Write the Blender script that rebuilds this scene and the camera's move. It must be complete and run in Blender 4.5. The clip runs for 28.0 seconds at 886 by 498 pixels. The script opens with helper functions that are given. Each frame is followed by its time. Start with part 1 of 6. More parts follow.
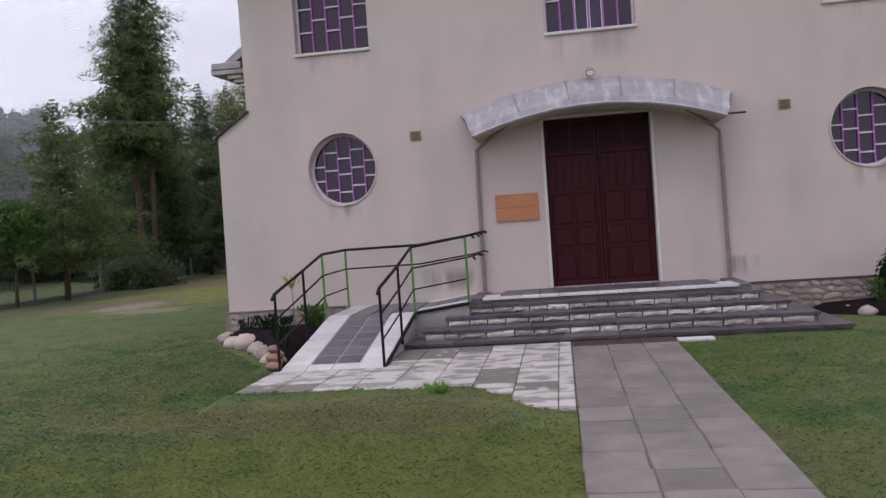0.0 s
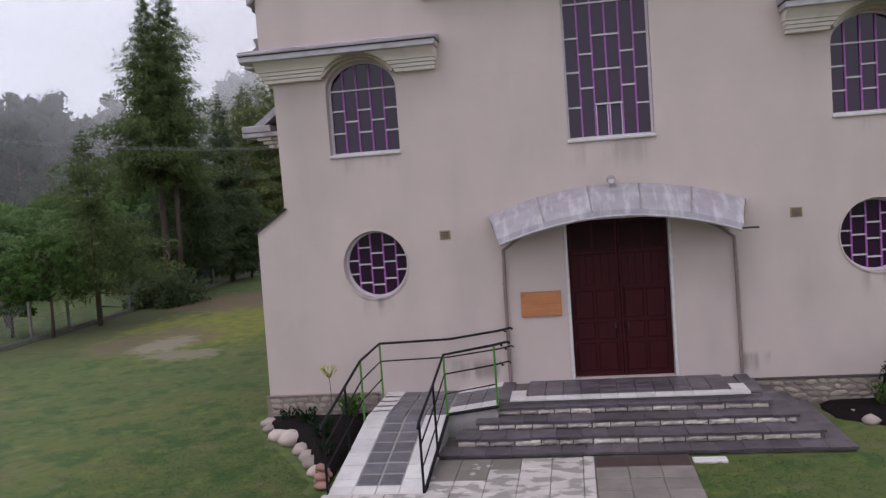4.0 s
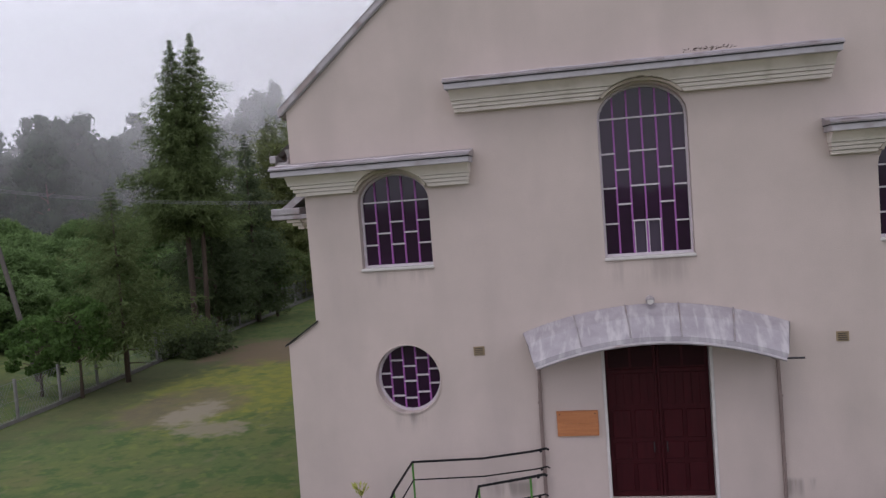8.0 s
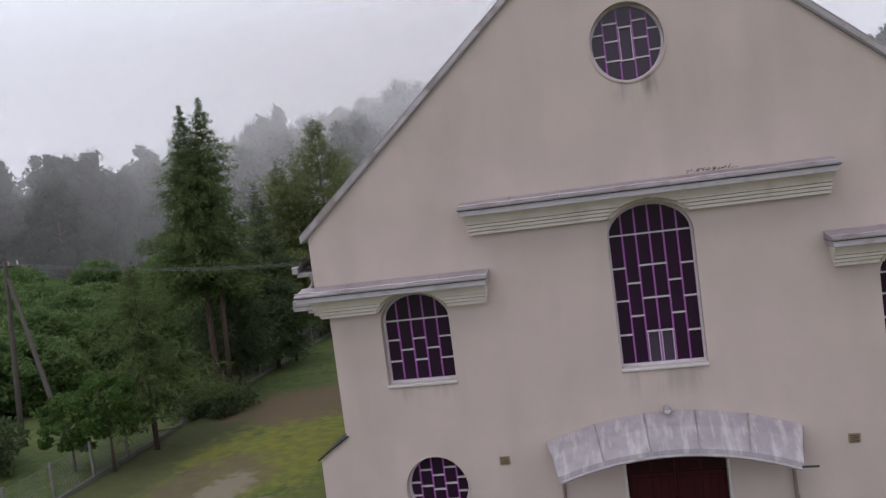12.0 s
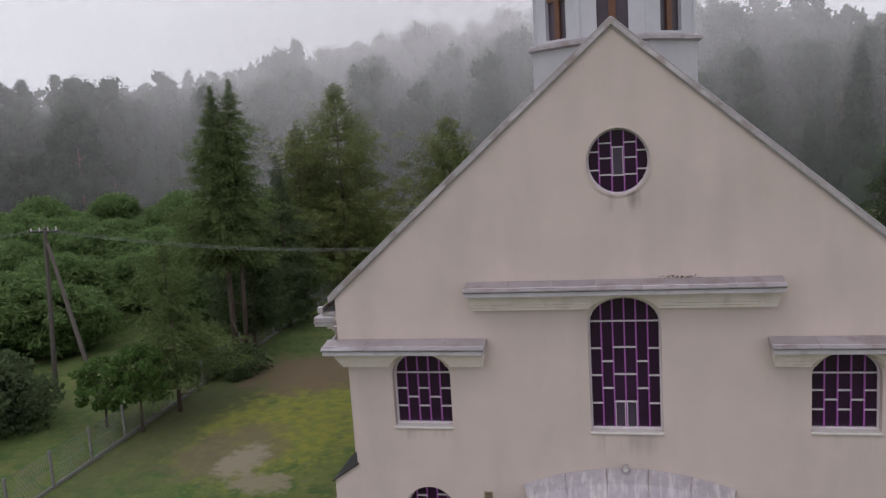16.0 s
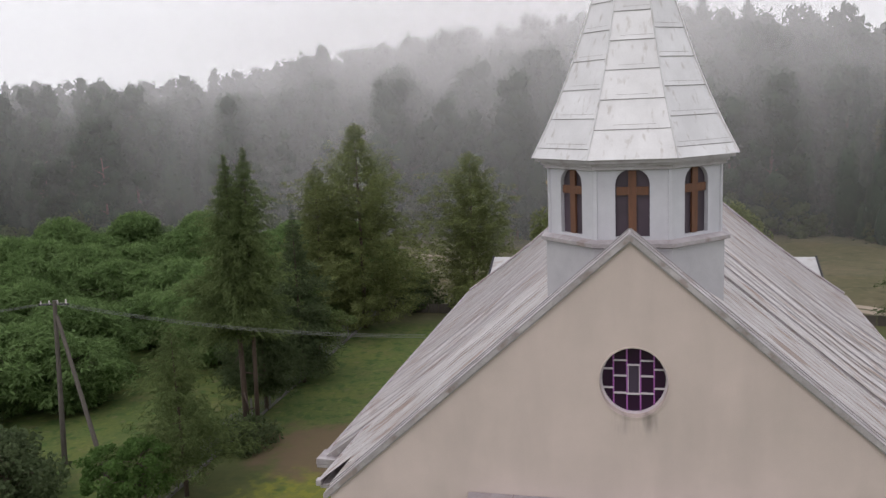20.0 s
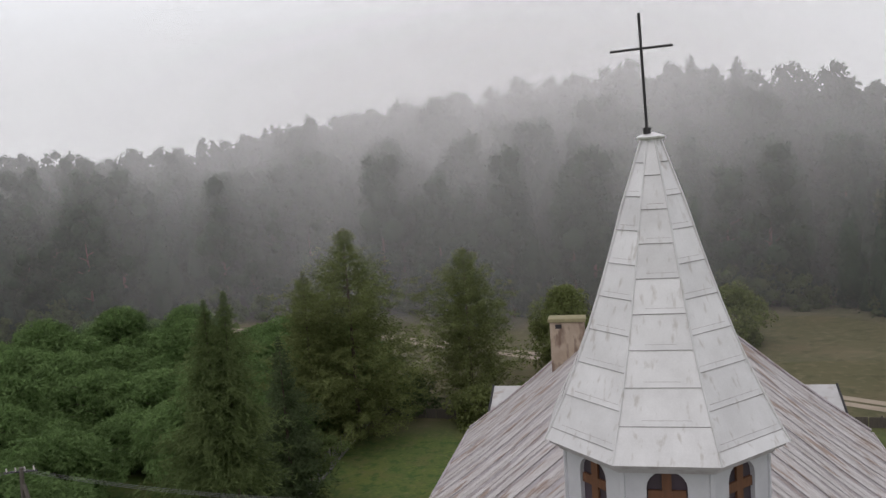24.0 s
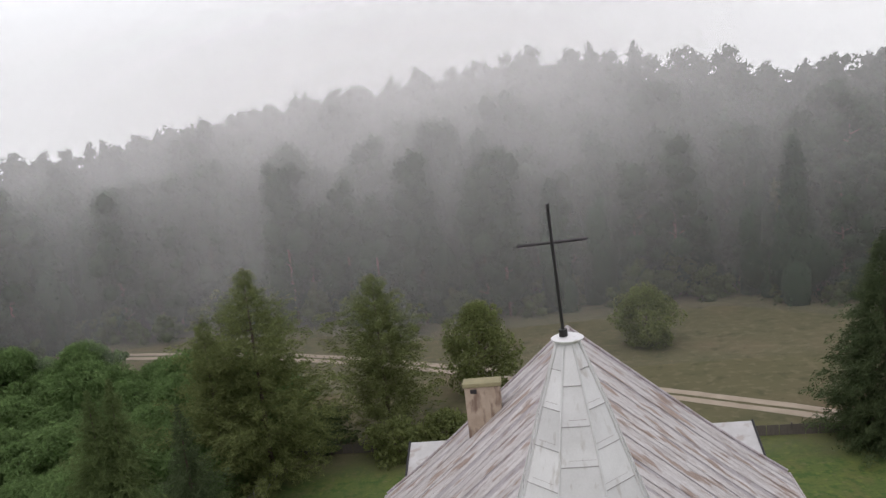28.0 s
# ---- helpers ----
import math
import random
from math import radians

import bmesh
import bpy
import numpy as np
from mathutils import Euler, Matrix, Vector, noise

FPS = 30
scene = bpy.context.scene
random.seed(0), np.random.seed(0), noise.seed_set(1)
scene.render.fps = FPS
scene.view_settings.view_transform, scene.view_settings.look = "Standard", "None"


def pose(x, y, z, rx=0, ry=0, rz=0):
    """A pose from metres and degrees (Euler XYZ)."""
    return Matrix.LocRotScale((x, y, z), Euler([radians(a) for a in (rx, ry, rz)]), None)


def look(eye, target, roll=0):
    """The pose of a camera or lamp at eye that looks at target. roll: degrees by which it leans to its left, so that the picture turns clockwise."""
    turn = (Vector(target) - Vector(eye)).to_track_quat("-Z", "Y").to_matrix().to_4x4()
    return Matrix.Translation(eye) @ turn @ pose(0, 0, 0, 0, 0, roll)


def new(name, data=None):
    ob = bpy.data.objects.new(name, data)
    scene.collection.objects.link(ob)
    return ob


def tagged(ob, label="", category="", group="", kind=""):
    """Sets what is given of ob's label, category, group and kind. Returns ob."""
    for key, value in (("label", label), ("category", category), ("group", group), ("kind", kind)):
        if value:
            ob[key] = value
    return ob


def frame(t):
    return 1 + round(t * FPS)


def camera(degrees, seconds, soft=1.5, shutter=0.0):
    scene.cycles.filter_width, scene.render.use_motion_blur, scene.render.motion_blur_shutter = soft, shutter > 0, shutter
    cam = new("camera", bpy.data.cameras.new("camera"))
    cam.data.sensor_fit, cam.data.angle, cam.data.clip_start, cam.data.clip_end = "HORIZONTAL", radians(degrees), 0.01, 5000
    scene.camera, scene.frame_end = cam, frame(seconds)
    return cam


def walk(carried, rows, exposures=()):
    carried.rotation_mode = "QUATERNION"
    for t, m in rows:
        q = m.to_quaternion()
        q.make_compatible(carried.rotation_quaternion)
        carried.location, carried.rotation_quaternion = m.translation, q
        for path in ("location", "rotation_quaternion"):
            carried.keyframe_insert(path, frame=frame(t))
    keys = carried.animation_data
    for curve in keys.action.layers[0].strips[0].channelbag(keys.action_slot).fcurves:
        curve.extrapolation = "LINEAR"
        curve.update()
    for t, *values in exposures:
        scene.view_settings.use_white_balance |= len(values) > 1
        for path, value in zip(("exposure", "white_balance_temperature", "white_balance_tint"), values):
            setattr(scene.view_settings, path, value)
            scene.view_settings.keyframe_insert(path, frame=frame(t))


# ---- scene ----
# ---- camera ----
cam = camera(56.4, 28.0, soft=1.4)
METRES, TILT, LEAN, TURN = 29.0, -1.5, 4.0, 8.1
ORIGIN = (-0.679, -15.643, 1.898)
ROWS = [
    (0.0, 0.0, 0.0, 0.0, 0.0, 0.0, -0.0),
    (0.5, -0.0016, -0.0022, 0.0092, 0.45, -0.05, 0.48),
    (1.0, -0.0019, -0.0054, 0.0197, 0.57, -1.07, -0.22),
    (1.5, -0.0032, -0.009, 0.0316, 0.57, -0.56, 0.2),
    (2.0, -0.0045, -0.0135, 0.0428, 0.68, -0.72, 0.03),
    (2.5, -0.0057, -0.0185, 0.0559, 0.77, -0.87, 0.2),
    (4.5, -0.0155, -0.0319, 0.0989, 0.62, -2.68, 0.1),
    (5.0, -0.0193, -0.0294, 0.1086, 0.53, -2.29, -0.04),
    (5.5, -0.0247, -0.028, 0.1186, 1.06, -1.4, 2.12),
    (6.0, -0.0276, -0.0266, 0.1276, 1.45, -2.89, 2.31),
    (6.5, -0.0282, -0.0231, 0.1375, 1.79, -2.49, 2.45),
    (7.0, -0.0264, -0.019, 0.1479, 1.86, -1.8, 2.43),
    (7.5, -0.0238, -0.0177, 0.1563, 2.18, -1.19, 1.57),
    (8.0, -0.0206, -0.0178, 0.1656, 2.22, -2.15, 0.28),
    (8.5, -0.0188, -0.0178, 0.175, 2.41, -2.84, 0.44),
    (9.0, -0.0176, -0.0161, 0.1856, 2.27, -2.8, 1.02),
    (9.5, -0.0171, -0.015, 0.1954, 2.33, -1.83, 0.67),
    (10.0, -0.0166, -0.014, 0.2058, 2.45, -2.06, 0.52),
    (10.5, -0.0181, -0.0163, 0.2157, 2.33, -1.19, -0.0),
    (11.0, -0.022, -0.0234, 0.227, 2.3, -1.25, 1.62),
    (11.5, -0.0244, -0.0323, 0.237, 2.47, -3.23, 2.63),
    (12.0, -0.0249, -0.0383, 0.2486, 2.7, -2.08, 3.25),
    (12.5, -0.0251, -0.0484, 0.2593, 3.14, -2.6, 2.02),
    (13.0, -0.0251, -0.057, 0.275, 3.4, -2.77, 2.4),
    (13.5, -0.0246, -0.0678, 0.2896, 3.55, -2.1, 3.22),
    (15.5, -0.0124, -0.1206, 0.3551, 3.19, -8.07, -2.06),
    (16.0, -0.0193, -0.1297, 0.3723, 3.45, -7.3, -0.54),
    (16.5, -0.0271, -0.1349, 0.3906, 3.31, -7.56, 5.43),
    (17.0, -0.0293, -0.1331, 0.4084, 3.51, -7.09, 5.34),
    (17.5, -0.0283, -0.1323, 0.4272, 3.94, -6.98, 4.67),
    (18.0, -0.0241, -0.1277, 0.4469, 4.31, -6.74, 4.77),
    (18.5, -0.0156, -0.1165, 0.4698, 4.75, -8.44, 2.83),
    (19.0, -0.0101, -0.1022, 0.4925, 5.43, -7.45, 0.81),
    (19.5, -0.0088, -0.087, 0.5166, 5.4, -8.54, -0.27),
    (20.0, -0.0111, -0.0641, 0.5403, 5.35, -8.63, -1.62),
    (20.5, -0.0194, -0.0457, 0.5598, 5.33, -7.5, 2.15),
    (21.0, -0.0268, -0.0209, 0.5779, 5.52, -6.13, 3.05),
    (21.5, -0.0325, -0.0049, 0.6005, 5.62, -3.59, 5.45),
    (23.5, -0.0251, 0.0411, 0.6816, 5.0, -5.71, 0.23),
    (24.0, -0.026, 0.0492, 0.6996, 4.7, -5.79, -0.02),
    (24.1, -0.0263, 0.0516, 0.7032, 4.65, -5.65, 0.0),
    (24.2, -0.0266, 0.0541, 0.7068, 1.85, -5.5, -1.0),
    (24.3, -0.027, 0.0565, 0.7104, -1.1, -5.3, 0.1),
    (24.5, -0.0276, 0.0614, 0.7176, -1.29, -5.08, 0.04),
    (25.0, -0.0312, 0.0668, 0.7359, -1.25, -5.17, 0.68),
    (25.5, -0.0333, 0.0757, 0.7527, -1.31, -7.91, 3.3),
    (26.0, -0.0317, 0.087, 0.7702, -1.41, -8.12, 4.34),
    (26.5, -0.0259, 0.105, 0.7862, -1.47, -7.01, 1.64),
    (27.0, -0.0215, 0.1172, 0.8038, -1.45, -6.28, -0.02),
    (27.5, -0.0196, 0.1267, 0.8217, -1.62, -5.8, 2.06),
    (28.0, -0.0159, 0.1443, 0.8383, -1.79, -7.81, 2.54),
]
EXPOSURES = [(0.0, -0.44, 5900, 17), (5.0, -0.50, 5950, 17), (11.0, -0.67, 6050, 15), (13.5, -0.64, 6100, 14), (16.0, -0.60, 6200, 13), (18.0, -0.42, 6300, 12), (21.0, -0.36, 6450, 11), (23.5, -0.60, 6450, 10), (25.0, -0.70, 6450, 10), (26.5, -0.60, 6450, 10), (28.0, -0.42, 6450, 10)]
BASE = pose(*ORIGIN, TILT, LEAN, TURN)
walk(cam, [(t, BASE @ pose(METRES * x, METRES * y, METRES * z, 90 + pitch, roll, yaw)) for t, x, y, z, yaw, pitch, roll in ROWS], EXPOSURES)

# ---- world and light: bright overcast with mist ----
world = bpy.data.worlds.new("overcast_sky")
scene.world = world
world.use_nodes = True
wn, wl = world.node_tree.nodes, world.node_tree.links
sky = wn.new("ShaderNodeTexSky")
sky.sky_type = "NISHITA"
sky.sun_disc = False
sky.sun_elevation, sky.sun_rotation = radians(57), radians(203)
sky.air_density, sky.dust_density, sky.ozone_density = 1.0, 6.0, 1.0
sky_bg, cloud_bg, sky_mix = wn["Background"], wn.new("ShaderNodeBackground"), wn.new("ShaderNodeMixShader")
sky_bg.inputs["Strength"].default_value = 0.09
cloud_bg.inputs["Color"].default_value = (0.97, 0.97, 1.0, 1)
cloud_bg.inputs["Strength"].default_value = 1.75
sky_mix.inputs[0].default_value = 0.82
wl.new(sky.outputs[0], sky_bg.inputs["Color"])
wl.new(sky_bg.outputs[0], sky_mix.inputs[1])
wl.new(cloud_bg.outputs[0], sky_mix.inputs[2])
wl.new(sky_mix.outputs[0], wn["World Output"].inputs["Surface"])
sun = new("sun", bpy.data.lights.new("sun", "SUN"))
sun.data.energy, sun.data.angle, sun.data.color = 0.5, radians(20), (1.0, 0.95, 0.9)
sun.matrix_world = look((-6, -14, 27), (0, 0, 3))


# ---- materials ----
def nodes_of(m):
    m.use_nodes = True
    return m.node_tree.nodes, m.node_tree.links, m.node_tree.nodes["Principled BSDF"]


def tint(c, k):
    return (min(1, c[0] * k), min(1, c[1] * k), min(1, c[2] * k), 1)


def surface(name, colour, other=None, rough=0.8, metal=0.0, scale=3.0, stretch=(1, 1, 1), fine=40.0, bump=0.15, amount=0.5,
            vary=0.0, island=0.0, stain=None, stain_scale=1.0, stain_stretch=(1, 1, 1), stain_amount=0.5, stain_edge=(0.5, 0.7)):
    """Two scales of noise over a base colour, fine relief, optional stains of a colour of their own, and a change from piece to piece."""
    m = bpy.data.materials.new(name)
    n, l, bsdf = nodes_of(m)
    other = other or tuple(v * 0.75 for v in colour[:3])
    at = n.new("ShaderNodeNewGeometry")
    mp = n.new("ShaderNodeMapping")
    mp.inputs["Scale"].default_value = stretch
    l.new(at.outputs["Position"], mp.inputs["Vector"])
    big, small = n.new("ShaderNodeTexNoise"), n.new("ShaderNodeTexNoise")
    big.inputs["Scale"].default_value, small.inputs["Scale"].default_value = scale, fine
    big.inputs["Detail"].default_value, small.inputs["Detail"].default_value = 6, 4
    big.inputs["Roughness"].default_value = 0.6
    l.new(mp.outputs[0], big.inputs["Vector"])
    l.new(at.outputs["Position"], small.inputs["Vector"])
    add = n.new("ShaderNodeMath")
    add.operation = "MULTIPLY_ADD"
    l.new(small.outputs["Fac"], add.inputs[0])
    add.inputs[1].default_value = 0.4
    l.new(big.outputs["Fac"], add.inputs[2])
    ramp = n.new("ShaderNodeMapRange")
    ramp.inputs["From Min"].default_value, ramp.inputs["From Max"].default_value = 0.45, 0.95
    ramp.inputs["To Max"].default_value = amount * 2
    l.new(add.outputs[0], ramp.inputs["Value"])
    mix = n.new("ShaderNodeMix")
    mix.data_type = "RGBA"
    mix.inputs[6].default_value, mix.inputs[7].default_value = (*colour[:3], 1), (*other[:3], 1)
    l.new(ramp.outputs[0], mix.inputs[0])
    out = mix.outputs[2]
    if stain:
        sm, st = n.new("ShaderNodeMapping"), n.new("ShaderNodeTexNoise")
        sm.inputs["Scale"].default_value = stain_stretch
        st.inputs["Scale"].default_value, st.inputs["Detail"].default_value = stain_scale, 5
        l.new(at.outputs["Position"], sm.inputs["Vector"])
        l.new(sm.outputs[0], st.inputs["Vector"])
        sr = n.new("ShaderNodeMapRange")
        sr.inputs["From Min"].default_value, sr.inputs["From Max"].default_value = stain_edge
        sr.inputs["To Max"].default_value = stain_amount
        l.new(st.outputs["Fac"], sr.inputs["Value"])
        ms = n.new("ShaderNodeMix")
        ms.data_type = "RGBA"
        ms.inputs[7].default_value = (*stain[:3], 1)
        l.new(sr.outputs[0], ms.inputs[0])
        l.new(out, ms.inputs[6])
        out = ms.outputs[2]
    if vary or island:
        hsv = n.new("ShaderNodeHueSaturation")
        rnd = n.new("ShaderNodeMapRange")
        src = n.new("ShaderNodeObjectInfo").outputs["Random"] if vary else at.outputs["Random Per Island"]
        k = vary or island
        rnd.inputs["To Min"].default_value, rnd.inputs["To Max"].default_value = 1 - k, 1 + k
        l.new(src, rnd.inputs["Value"])
        l.new(rnd.outputs[0], hsv.inputs["Value"])
        l.new(out, hsv.inputs["Color"])
        out = hsv.outputs[0]
    l.new(out, bsdf.inputs["Base Color"])
    bsdf.inputs["Roughness"].default_value, bsdf.inputs["Metallic"].default_value = rough, metal
    if bump:
        b = n.new("ShaderNodeBump")
        b.inputs["Strength"].default_value, b.inputs["Distance"].default_value = bump, 0.02
        l.new(add.outputs[0], b.inputs["Height"])
        l.new(b.outputs[0], bsdf.inputs["Normal"])
    return m


PLASTER = surface("cream_plaster", (0.560, 0.460, 0.425), (0.475, 0.398, 0.362), 0.92, scale=0.8, fine=45, bump=0.4, amount=0.5,
                  stain=(0.37, 0.315, 0.285), stain_scale=0.6, stain_stretch=(1.5, 1.5, 0.4), stain_amount=0.6, stain_edge=(0.48, 0.85))


def weather_marks(m, marks, colour):
    """Damp streaks of a shape of their own: x, top, half width and length of each."""
    n, l, bsdf = nodes_of(m)
    out = bsdf.inputs["Base Color"].links[0].from_socket
    geo, sep, tex, mp = n.new("ShaderNodeNewGeometry"), n.new("ShaderNodeSeparateXYZ"), n.new("ShaderNodeTexNoise"), n.new("ShaderNodeMapping")
    mp.inputs["Scale"].default_value = (3.6, 3.6, 0.5)
    l.new(geo.outputs["Position"], sep.inputs[0])
    l.new(geo.outputs["Position"], mp.inputs["Vector"])
    l.new(mp.outputs[0], tex.inputs["Vector"])
    tex.inputs["Scale"].default_value, tex.inputs["Detail"].default_value = 1.0, 4

    def span(v, a, b, lo, hi):
        r = n.new("ShaderNodeMapRange")
        r.interpolation_type = "SMOOTHSTEP"
        for key, val in (("From Min", a), ("From Max", b), ("To Min", lo), ("To Max", hi)):
            r.inputs[key].default_value = val
        l.new(v, r.inputs["Value"])
        return r.outputs[0]

    def times(a, b):
        k = n.new("ShaderNodeMath")
        k.operation = "MULTIPLY"
        l.new(a, k.inputs[0])
        l.new(b, k.inputs[1])
        return k.outputs[0]

    streak = span(tex.outputs["Fac"], 0.42, 0.66, 0.0, 1.0)
    for x, top, half, length in marks:
        k = times(span(sep.outputs["X"], x - half, x - half * 0.5, 0.0, 0.75), span(sep.outputs["X"], x + half * 0.5, x + half, 1.0, 0.0))
        k = times(k, times(span(sep.outputs["Z"], top - length, top - length * 0.3, 0.0, 1.0), span(sep.outputs["Z"], top, top + 0.12, 1.0, 0.0)))
        mix = n.new("ShaderNodeMix")
        mix.data_type = "RGBA"
        l.new(times(k, streak), mix.inputs[0])
        l.new(out, mix.inputs[6])
        mix.inputs[7].default_value = (*colour, 1)
        out = mix.outputs[2]
    l.new(out, bsdf.inputs["Base Color"])


weather_marks(PLASTER, [(0.06, 10.98, 0.55, 0.55), (-4.8, 2.50, 0.4, 0.5), (4.86, 2.50, 0.4, 0.6), (0.1, 5.32, 1.0, 0.7), (-4.83, 5.40, 0.8, 0.45), (4.9, 5.40, 0.8, 0.5), (-2.9, 1.05, 1.1, 0.5)], (0.36, 0.30, 0.275))
weather_marks(PLASTER, [(-0.26, 11.02, 0.20, 0.50), (0.40, 11.02, 0.18, 0.42), (2.62, 0.95, 0.40, 0.40), (-2.75, 0.95, 0.5, 0.35), (-4.86, 2.48, 0.22, 0.28), (4.9, 2.48, 0.3, 0.4)], (0.215, 0.185, 0.165))
MOULDING = surface("cream_moulding", (0.77, 0.685, 0.63), (0.67, 0.59, 0.535), 0.85, scale=2.5, fine=60, bump=0.15, amount=0.3,
                   stain=(0.42, 0.37, 0.30), stain_scale=2.5, stain_stretch=(1, 1, 0.3), stain_amount=0.35)
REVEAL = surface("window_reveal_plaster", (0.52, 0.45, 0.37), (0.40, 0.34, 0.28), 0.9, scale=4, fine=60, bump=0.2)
ZINC = surface("zinc_flashing", (0.46, 0.42, 0.44), (0.31, 0.28, 0.29), 0.55, 0.3, scale=3, fine=45, bump=0.12, amount=0.6,
               stain=(0.24, 0.175, 0.155), stain_scale=2.2, stain_stretch=(1, 1, 0.6), stain_amount=0.6, stain_edge=(0.52, 0.66))
COPING = surface("pale_coping_sheet", (0.50, 0.46, 0.475), (0.33, 0.295, 0.305), 0.5, 0.3, scale=2.0, fine=40, bump=0.2, vary=0.10,
                 stain=(0.23, 0.165, 0.145), stain_scale=2.4, stain_amount=0.65, stain_edge=(0.52, 0.64))
FLASHING = surface("lilac_flashing_sheet", (0.43, 0.39, 0.42), (0.33, 0.295, 0.315), 0.38, 0.45, scale=2.2, fine=35, bump=0.2, vary=0.10,
                   stain=(0.24, 0.18, 0.165), stain_scale=1.8, stain_amount=0.55, stain_edge=(0.53, 0.66))
ZINC_DARK = surface("grimy_sheet_joint", (0.36, 0.34, 0.34), (0.26, 0.245, 0.245), 0.7, 0.2, scale=6, fine=50, bump=0.1)
CANOPY = surface("weathered_canopy_sheet", (0.41, 0.375, 0.405), (0.30, 0.27, 0.295), 0.6, 0.2, scale=3, fine=50, bump=0.12, vary=0.06,
                 stain=(0.56, 0.53, 0.54), stain_scale=4.5, stain_stretch=(1.6, 0.35, 0.35), stain_amount=0.65, stain_edge=(0.5, 0.66))
ROOF = surface("old_roof_sheet", (0.58, 0.55, 0.555), (0.40, 0.36, 0.355), 0.6, 0.2, scale=1.1, stretch=(0.8, 1.8, 0.8), fine=7, bump=0.6, amount=0.62, vary=0.04,
               stain=(0.25, 0.165, 0.125), stain_scale=0.9, stain_stretch=(0.8, 1.9, 0.8), stain_amount=0.78, stain_edge=(0.54, 0.63))
WING_SHEET = surface("pale_wing_sheet", (0.50, 0.49, 0.50), (0.40, 0.385, 0.385), 0.6, 0.2, scale=1.4, fine=25, bump=0.2,
                     stain=(0.27, 0.21, 0.18), stain_scale=1.6, stain_amount=0.5, stain_edge=(0.56, 0.66))
FASCIA = surface("lilac_painted_fascia", (0.46, 0.425, 0.455), (0.37, 0.34, 0.36), 0.6, scale=3, fine=50, bump=0.1,
                 stain=(0.27, 0.22, 0.21), stain_scale=3.0, stain_amount=0.4, stain_edge=(0.56, 0.7))
SPIRE = surface("spire_sheet", (0.66, 0.645, 0.66), (0.53, 0.515, 0.525), 0.5, 0.15, scale=1.5, fine=35, bump=0.1, vary=0.09,
                stain=(0.31, 0.265, 0.235), stain_scale=2.4, stain_stretch=(3.0, 3.0, 0.30), stain_amount=0.45, stain_edge=(0.59, 0.70))
BELFRY = surface("grey_painted_belfry", (0.52, 0.51, 0.55), (0.44, 0.43, 0.47), 0.7, scale=2, fine=50, bump=0.12)
BELFRY_BASE = surface("grey_sheet_base", (0.46, 0.445, 0.47), (0.37, 0.355, 0.38), 0.65, 0.1, scale=1.4, fine=40, bump=0.12)
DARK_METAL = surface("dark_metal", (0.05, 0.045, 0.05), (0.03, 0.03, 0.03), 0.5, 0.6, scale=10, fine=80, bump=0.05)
RAIL_BLACK = surface("black_rail_paint", (0.010, 0.009, 0.011), (0.006, 0.006, 0.007), 0.6, 0.0, scale=12, fine=90, bump=0.05)
RAIL_GREEN = surface("green_rail_paint", (0.085, 0.27, 0.035), (0.05, 0.16, 0.025), 0.4, 0.1, scale=12, fine=90, bump=0.05)
PIPE = surface("rusty_downpipe", (0.27, 0.20, 0.185), (0.19, 0.14, 0.125), 0.6, 0.2, scale=6, fine=60, bump=0.1)
DOOR = surface("red_brown_door_wood", (0.050, 0.007, 0.010), (0.028, 0.004, 0.006), 0.5, scale=3, stretch=(6, 6, 0.6), fine=70, bump=0.15)
DOOR.node_tree.nodes["Principled BSDF"].inputs["Specular IOR Level"].default_value = 0.15
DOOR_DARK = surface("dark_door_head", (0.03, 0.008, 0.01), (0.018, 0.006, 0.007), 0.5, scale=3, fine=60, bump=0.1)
WHITE_FRAME = surface("white_painted_frame", (0.62, 0.58, 0.56), (0.5, 0.46, 0.44), 0.6, scale=6, fine=60, bump=0.1)
BOARD = surface("varnished_pine_board", (0.50, 0.20, 0.075), (0.36, 0.13, 0.05), 0.45, scale=2.0, stretch=(0.6, 1, 9), fine=50, bump=0.12)
BAR_MAGENTA = surface("violet_glazing_bar", (0.34, 0.095, 0.37), (0.25, 0.07, 0.28), 0.5, scale=9, fine=80, bump=0.05)
BAR_WHITE = surface("pale_glazing_bar", (0.62, 0.55, 0.60), (0.5, 0.44, 0.48), 0.5, scale=9, fine=80, bump=0.05)
SLATE = surface("dark_slate_slab", (0.135, 0.112, 0.128), (0.060, 0.050, 0.057), 0.45, scale=4, fine=55, bump=0.25, vary=0.22)
RISER = surface("split_granite_block", (0.60, 0.535, 0.47), (0.27, 0.23, 0.205), 0.85, scale=5, fine=30, bump=1.0, vary=0.34)
WHITE_TILE = surface("white_stone_tile", (0.66, 0.62, 0.60), (0.52, 0.48, 0.46), 0.6, scale=4, fine=50, bump=0.15, vary=0.08)
PAVER = surface("grey_concrete_slab", (0.245, 0.208, 0.185), (0.155, 0.132, 0.115), 0.8, scale=2.2, fine=45, bump=0.25, vary=0.14,
                stain=(0.12, 0.11, 0.10), stain_scale=2.3, stain_amount=0.5)
PALE_PAVER = surface("pale_weathered_slab", (0.56, 0.505, 0.475), (0.43, 0.385, 0.355), 0.75, scale=2.4, fine=40, bump=0.2, vary=0.10,
                     stain=(0.22, 0.195, 0.172), stain_scale=3.4, stain_stretch=(0.8, 1.2, 1), stain_amount=0.8, stain_edge=(0.49, 0.56))
